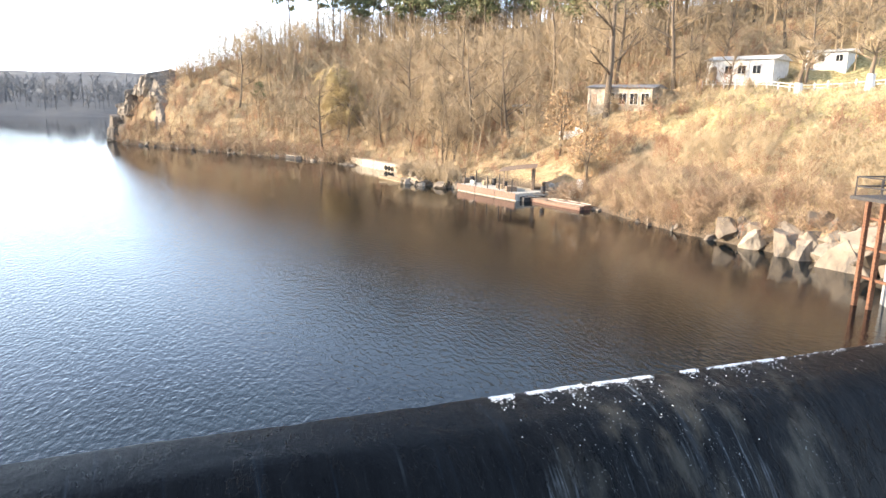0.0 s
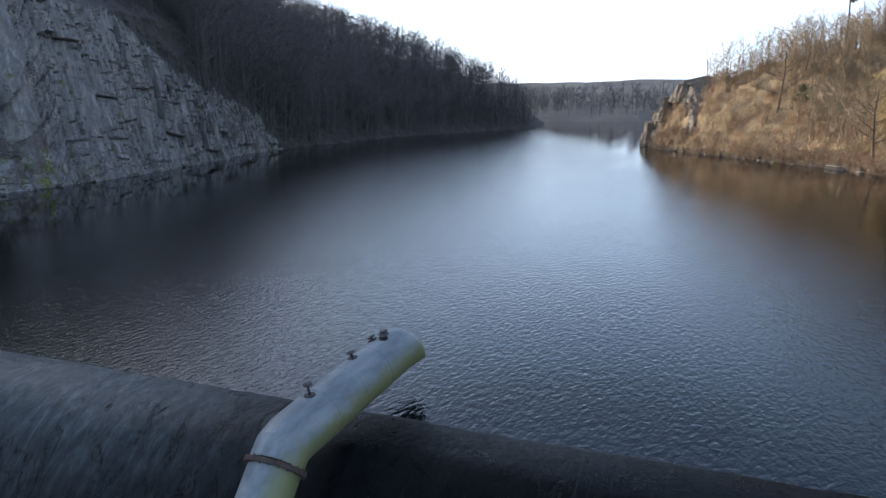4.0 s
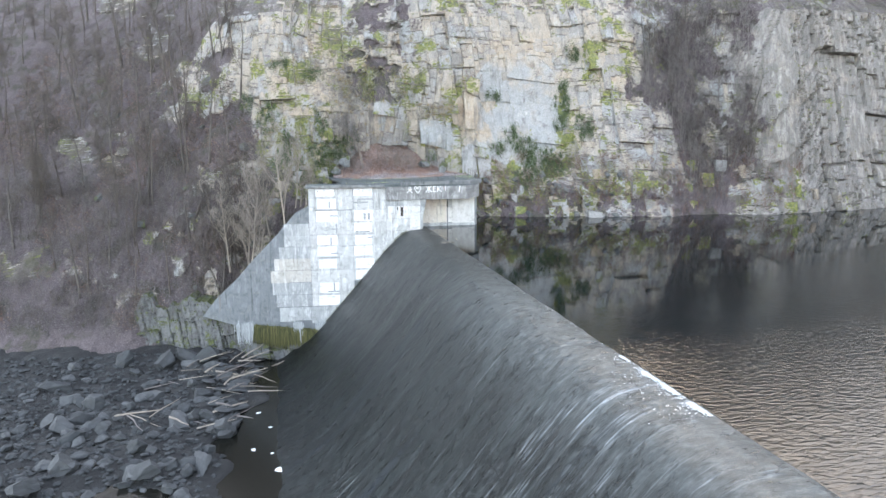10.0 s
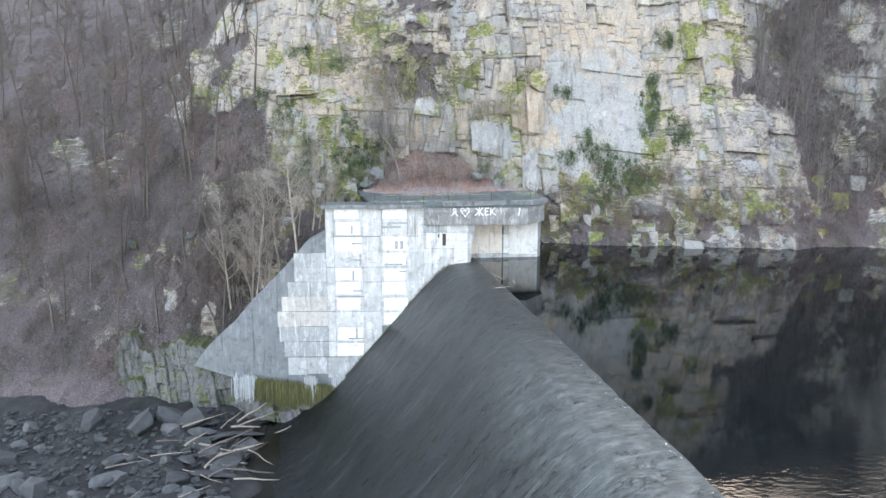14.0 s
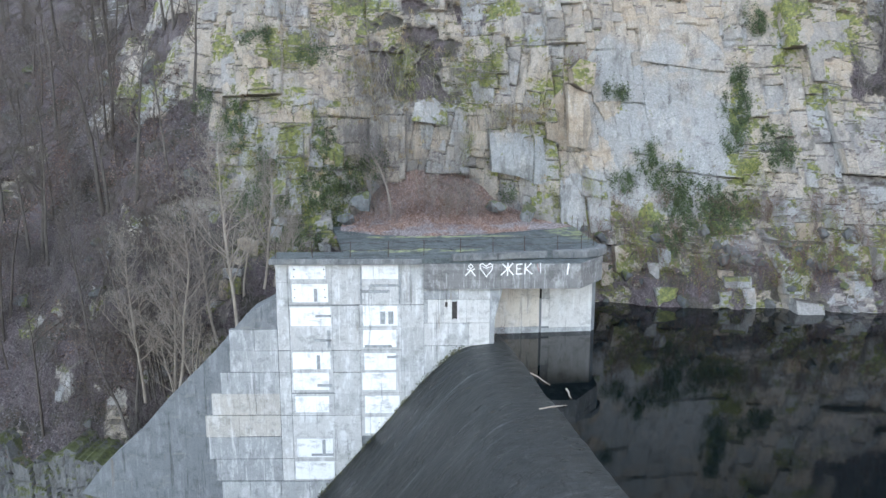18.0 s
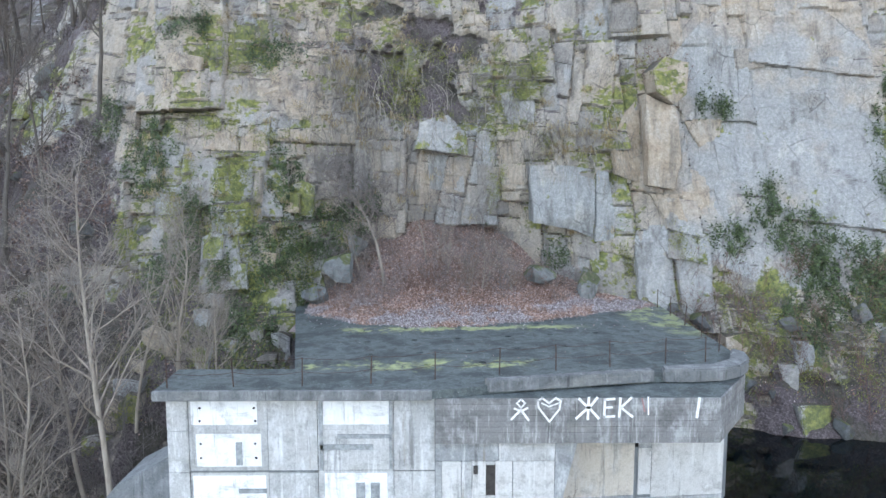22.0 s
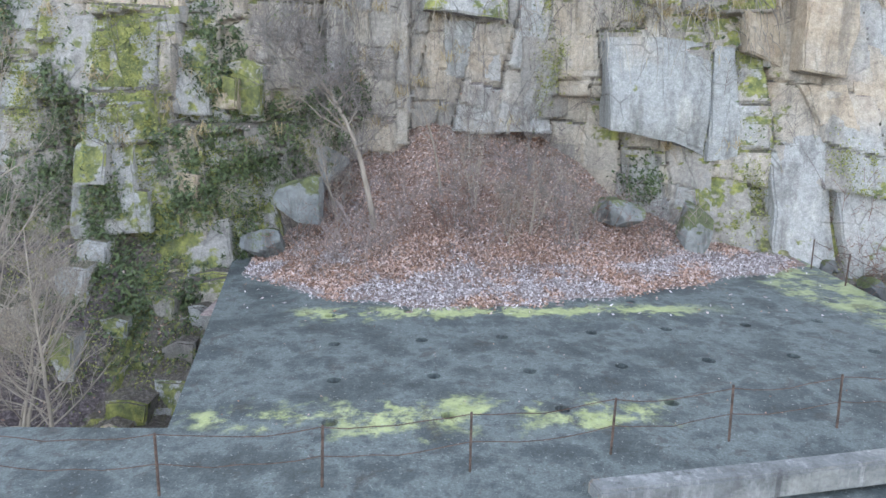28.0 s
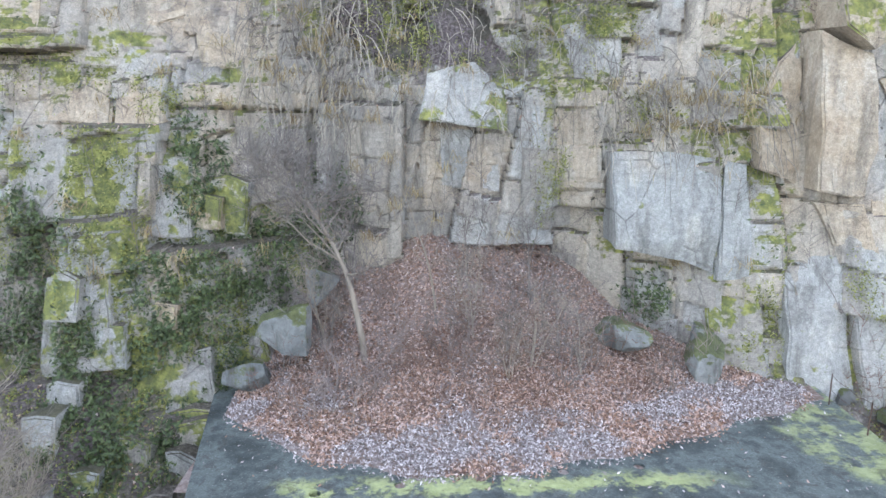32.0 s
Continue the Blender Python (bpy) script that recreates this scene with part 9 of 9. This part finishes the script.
def skiff(x, y, turn, L, m, label):
    t = tagged(new("pontoon"), label, "pontoon", "moored pontoons")
    bm = bmesh.new()
    secs = ((0, 0.55, 0.1), (0.15, 0.75, 0.0), (0.6, 0.8, 0.0), (0.92, 0.6, 0.05), (1.0, 0.25, 0.2))
    rows = []
    for f, hw, zb in secs:
        rows.append([bm.verts.new((f * L, -hw, 0.55)), bm.verts.new((f * L, -hw * 0.8, zb - 0.2)), bm.verts.new((f * L, hw * 0.8, zb - 0.2)), bm.verts.new((f * L, hw, 0.55))])
    for a, b in zip(rows, rows[1:]):
        for i in range(3):
            bm.faces.new((a[i], a[i + 1], b[i + 1], b[i]))
        bm.faces.new((a[3], a[0], b[0], b[3]))
    bm.faces.new(rows[0])
    bm.faces.new(rows[-1][::-1])
    bmesh.ops.recalc_face_normals(bm, faces=bm.faces[:])
    part("hull", bm, m, t)
    for s_ in (-1, 1):
        part("gunwale", tube([(0, s_ * 0.55, 0.58), (0.6 * L, s_ * 0.8, 0.58), (L, s_ * 0.25, 0.6)], [0.05, 0.05, 0.05], 5), M_LIME, t)
    for f in (0.3, 0.65):
        box_part("thwart", f * L - 0.15, f * L + 0.15, -0.72, 0.72, 0.56, 0.62, M_TIMBER, t)
    frame_at(t, x, y, 0, turn)


skiff(74.6, -121.6, -70, 3.6, M_DARKSTEEL, "dark moored boat beside the landing")
skiff(66.8, -126.9, 22, 6.2, M_REDBOARD, "low rusty red pontoon at the bank")
skiff(140.0, -96.5, 35, 4.5, M_DARKSTEEL, "dark boat moored along the far bank")

shelter = tagged(new("shelter"), "open shelter with a sagging brown roof by the landing", "shelter")
SX, SY, SZ = 81.5, -123.6, bank_z(81.5, -123.6)
for dx, dy in ((-3.0, 1.8), (0.0, 2.0), (3.0, 1.8), (-3.0, -1.8), (3.0, -1.8)):
    part("pillar", tube([(dx, dy, -2.0), (dx, dy, 2.3 + (0.4 if dy < 0 else 0))], [0.09, 0.08], 6), M_TIMBER, shelter)
bm = bmesh.new()
for k in range(12):
    x0 = -3.6 + k * 0.6
    q = [bm.verts.new(p) for p in ((x0, 2.5, 2.25), (x0 + 0.57, 2.5, 2.25), (x0 + 0.57, 0.3, 2.62), (x0, 0.3, 2.62), (x0, -2.4, 2.95), (x0 + 0.57, -2.4, 2.95))]
    bm.faces.new((q[0], q[1], q[2], q[3]))
    bm.faces.new((q[3], q[2], q[5], q[4]))
part("roof", bm, M_ROOFRUST, shelter)
box_part("back_wall", -3.2, 3.2, -2.1, -1.9, -1.0, 2.6, M_TIMBER, shelter)
frame_at(shelter, SX, SY, max(SZ, 1.0), -22)

wall = tagged(new("garden_wall"), "curved limewashed stone wall behind the landing", "wall")
for k in range(14):
    a = radians(200 + k * 11)
    x, y = 77.0 + 4.2 * math.cos(a), -126.5 + 3.0 * math.sin(a)
    zb = max(bank_z(x, y), 0.8)
    part("stone", block(x - 0.6, x + 0.6, y - 0.4, y + 0.4, zb - 0.8, zb + 0.75 + 0.2 * math.sin(k * 2.1), 0.12), M_QUAY if k % 3 else M_LIME, wall)
low = tagged(new("retaining_wall"), "white rendered low wall below the cabin", "wall")
for k in range(3):
    a, b = Vector((91.6, -133.2, 0)).lerp(Vector((88.0, -135.4, 0)), k / 3), Vector((91.6, -133.2, 0)).lerp(Vector((88.0, -135.4, 0)), (k + 0.98) / 3)
    zb = bank_z(a.x, a.y)
    part("wall_bay", slab_poly([(a.x, a.y), (b.x, b.y), (b.x + 0.2, b.y - 0.35), (a.x + 0.2, a.y - 0.35)], zb - 0.8, zb + 1.3, 0.03), M_WALLWHITE, low)
fridge = tagged(new("old_refrigerator"), "discarded white refrigerator leaning on the bank", "refrigerator")
box_part("cabinet", -0.45, 0.45, -0.4, 0.35, 0, 2.3, M_WALLWHITE, fridge, "", 0.06)
box_part("door", -0.44, 0.44, 0.36, 0.44, 0.05, 2.25, M_LIME, fridge, "", 0.05)
part("handle", tube([(0.36, 0.47, 1.1), (0.36, 0.47, 1.6)], [0.03, 0.03], 6), M_DARKSTEEL, fridge)
fridge.matrix_basis = pose(74.6, -129.0, bank_z(74.6, -129.0) - 0.2, 8, 16, -30)

# rock jetty, fallen trunks and stored junk round the landing
for k in range(26):
    f = rp.random()
    x, y = 97.5 - 9 * f + rp.uniform(-1, 1), -108.4 - 7.0 * f + rp.uniform(-2.6, 0.4)
    sz = rp.uniform(0.7, 1.9)
    obj("shore_rock", CRAGS[k % 7], label="pale angular granite rock at the lake shore", category="rock", group="shore rocks", m=pose(x, y, max(bank_z(x, y), 0) + 0.1, rp.uniform(-30, 30), rp.uniform(-30, 30), rp.uniform(0, 360)) @ Matrix.Diagonal((sz * 1.6, sz, sz * 0.8, 1)))
for x, y, z, L, tz, tilt in ((100.5, -107.5, 0.35, 9.5, -152, 6), (99.0, -108.6, 0.5, 7.5, -140, 9), (97.5, -110.2, 0.9, 6.0, -160, 4), (95.0, -109.9, 0.6, 5.0, -120, 12)):
    log(x, y, z, L, 0.32, tz, tilt, M_SUNTWIG, "fallen pale trunk at the water's edge")
_jetty = [(99.0 - 11 * f + rp.uniform(-1, 1), -110.0 - 6.0 * f + rp.uniform(-2.6, 1.0), 0.8) for f in (rp.random() for _ in range(70))]
far_wood("brushwood", _jetty, 2.0, M_SUNTWIG, "heap of cut brushwood by the landing", 47, 0.03, 9, 0.08, 0.6, 3, "brushwood")
for k in range(16):
    f = k / 16
    c = L0.lerp(L1, rp.uniform(-0.1, 1.1)) + ln * rp.uniform(0.8, 4.6)
    w, d, h = rp.uniform(0.3, 1.4), rp.uniform(0.3, 0.8), rp.uniform(0.25, 1.1)
    kind, mm, lab = (("crate", M_TIMBER, "weathered timber crate on the landing"), ("stone_block", M_LIME, "loose pale stone block on the landing"), ("plank_stack", M_SUNTWIG, "stack of pale planks on the landing"), ("barrel", M_DARKSTEEL, "dark steel barrel on the landing"))[k % 4]
    t = tagged(new(kind), lab, kind.replace("_", " "), "landing clutter")
    if kind == "barrel":
        part("drum", tube([(0, 0, 0), (0, 0, 0.3), (0, 0, 0.6), (0, 0, 0.9)], [0.3, 0.31, 0.31, 0.3], 14), mm, t)
        part("hoop", tube([(0, 0, 0.42), (0, 0, 0.48)], [0.33, 0.33], 14), mm, t)
    elif kind == "stone_block":
        part("body", block(-w / 2, w / 2, -d / 2, d / 2, 0, h * 0.6, 0.08), mm, t)
    else:
        for q in range(4):
            part("board", block(-w / 2, w / 2, -d / 2 + rp.uniform(-.06, .06), d / 2, q * 0.16, q * 0.16 + 0.13, 0.01), mm, t)
    t.matrix_basis = pose(c.x, c.y, 0.95, 0, 0, rp.uniform(0, 180))
rafts = ((73.6, -123.9, 4.5, 24), (69.4, -125.4, 6.0, 22))
for x, y, L, turn in rafts:
    t = tagged(new("floating_dock"), "low floating dock of weathered planks", "dock", "floating docks")
    for q in range(int(L / 0.5)):
        part("plank", block(-L / 2 + q * 0.5, -L / 2 + q * 0.5 + 0.46, -0.9, 0.9, 0.38, 0.46, 0.008), M_TIMBER, t)
    for sy in (-0.7, 0.7):
        part("float", tube([(-L / 2, sy, 0.15), (L / 2, sy, 0.15)], [0.24, 0.24], 10), M_REDBOARD, t, "rusty float drum")
    t.matrix_basis = pose(x, y, 0, 0, 0, turn)
# young oak that kept its dry leaves
for x, y, h, sd in ((88.1, -132.0, 9.5, 66), (78.5, -132.0, 8.0, 67)):
    t = make_tree("leafy_tree", "young tree holding dry tan leaves above the landing", "tree", M_SUNBARK, M_SUNTWIG, seed=sd, height=h, limbs=12, limb_len=0.36, up=0.5, fork=4, twigs=4, first=0.3, trunk_r=0.17, twig_r=0.02)
    r = np.random.RandomState(sd)
    a, zz, rr = r.uniform(0, 6.28, 1300), r.uniform(0.3, 1.0, 1300), np.sqrt(r.uniform(0.05, 1, 1300))
    rad = h * 0.30 * np.sin(np.clip(zz * 3.0, 0.4, 3.0)) + 0.4
    P = np.stack([np.cos(a) * rr * rad, np.sin(a) * rr * rad, zz * h], -1)
    P = P[fbm(P[:, 0] * 0.8 + P[:, 1] * 0.5, P[:, 2] * 0.8, 13) > 0.45]
    c = scatter_cards("dry_leaves", P, r.normal(0, 1, P.shape), 0.26, M_DRYLEAF, "", "", sd, 1.5, 0.2)
    del c["kind"]
    c.parent = t
    t.matrix_basis = pose(x, y, bank_z(x, y))

# ---- gate tower at the near end of the dam ----
tower = tagged(new("gate_tower"), "concrete sluice pier with rusty guides and a railed platform", "sluice tower")
part("pier_body", slab_poly([(25.2, -129.5), (26.0, -128.2), (28.0, -127.6), (30.2, -128.4), (31.0, -130.0), (31.0, -141.0), (25.2, -141.0)], -8.0, 5.2, 0.08), M_CONC, tower, "grey weathered concrete pier")
part("platform", slab_poly([(24.2, -127.0), (31.6, -126.4), (31.6, -132), (24.2, -132)], 5.2, 5.42, 0.03), M_DARKSTEEL, tower, "dark steel platform")
for x, y in ((26.4, -126.9), (27.6, -126.75), (29.2, -126.6), (30.2, -126.5)):
    part("guide", block(x - 0.11, x + 0.11, y - 0.14, y + 0.14, -3.0, 5.2, 0.01), M_RUST, tower, "rusty steel guide")
for z in (0.6, 2.4, 4.2):
    part("cross_beam", block(26.3, 30.3, -126.85, -126.6, z - 0.07, z + 0.07, 0.01), M_RUST, tower)
for x, y in ((24.4, -127.2), (26.1, -127.0), (27.9, -126.9), (29.7, -126.75), (31.4, -126.6), (31.4, -128.6), (31.4, -130.4)):
    part("rail_post", tube([(x, y, 5.4), (x, y, 6.6)], [0.045, 0.045], 6), M_DARKSTEEL, tower)
for h in (6.0, 6.58):
    part("hand_rail", tube([(24.4, -127.2, h), (31.4, -126.6, h)], [0.05, 0.05], 6), M_DARKSTEEL, tower)
    part("hand_rail", tube([(31.4, -126.6, h), (31.4, -130.4, h)], [0.05, 0.05], 6), M_DARKSTEEL, tower)
winch = part("winch", block(28.4, 29.6, -129.2, -128.0, 5.4, 6.7, 0.08), M_PIPE, tower, "pale winch housing")
part("spindle", tube([(28.6, -127.6, 5.4), (28.6, -127.6, 11.8)], [0.14, 0.12], 8), M_RUST, tower, "tall rusty gate spindle")
tower.matrix_basis = pose(-2.7, 0, 1.2)
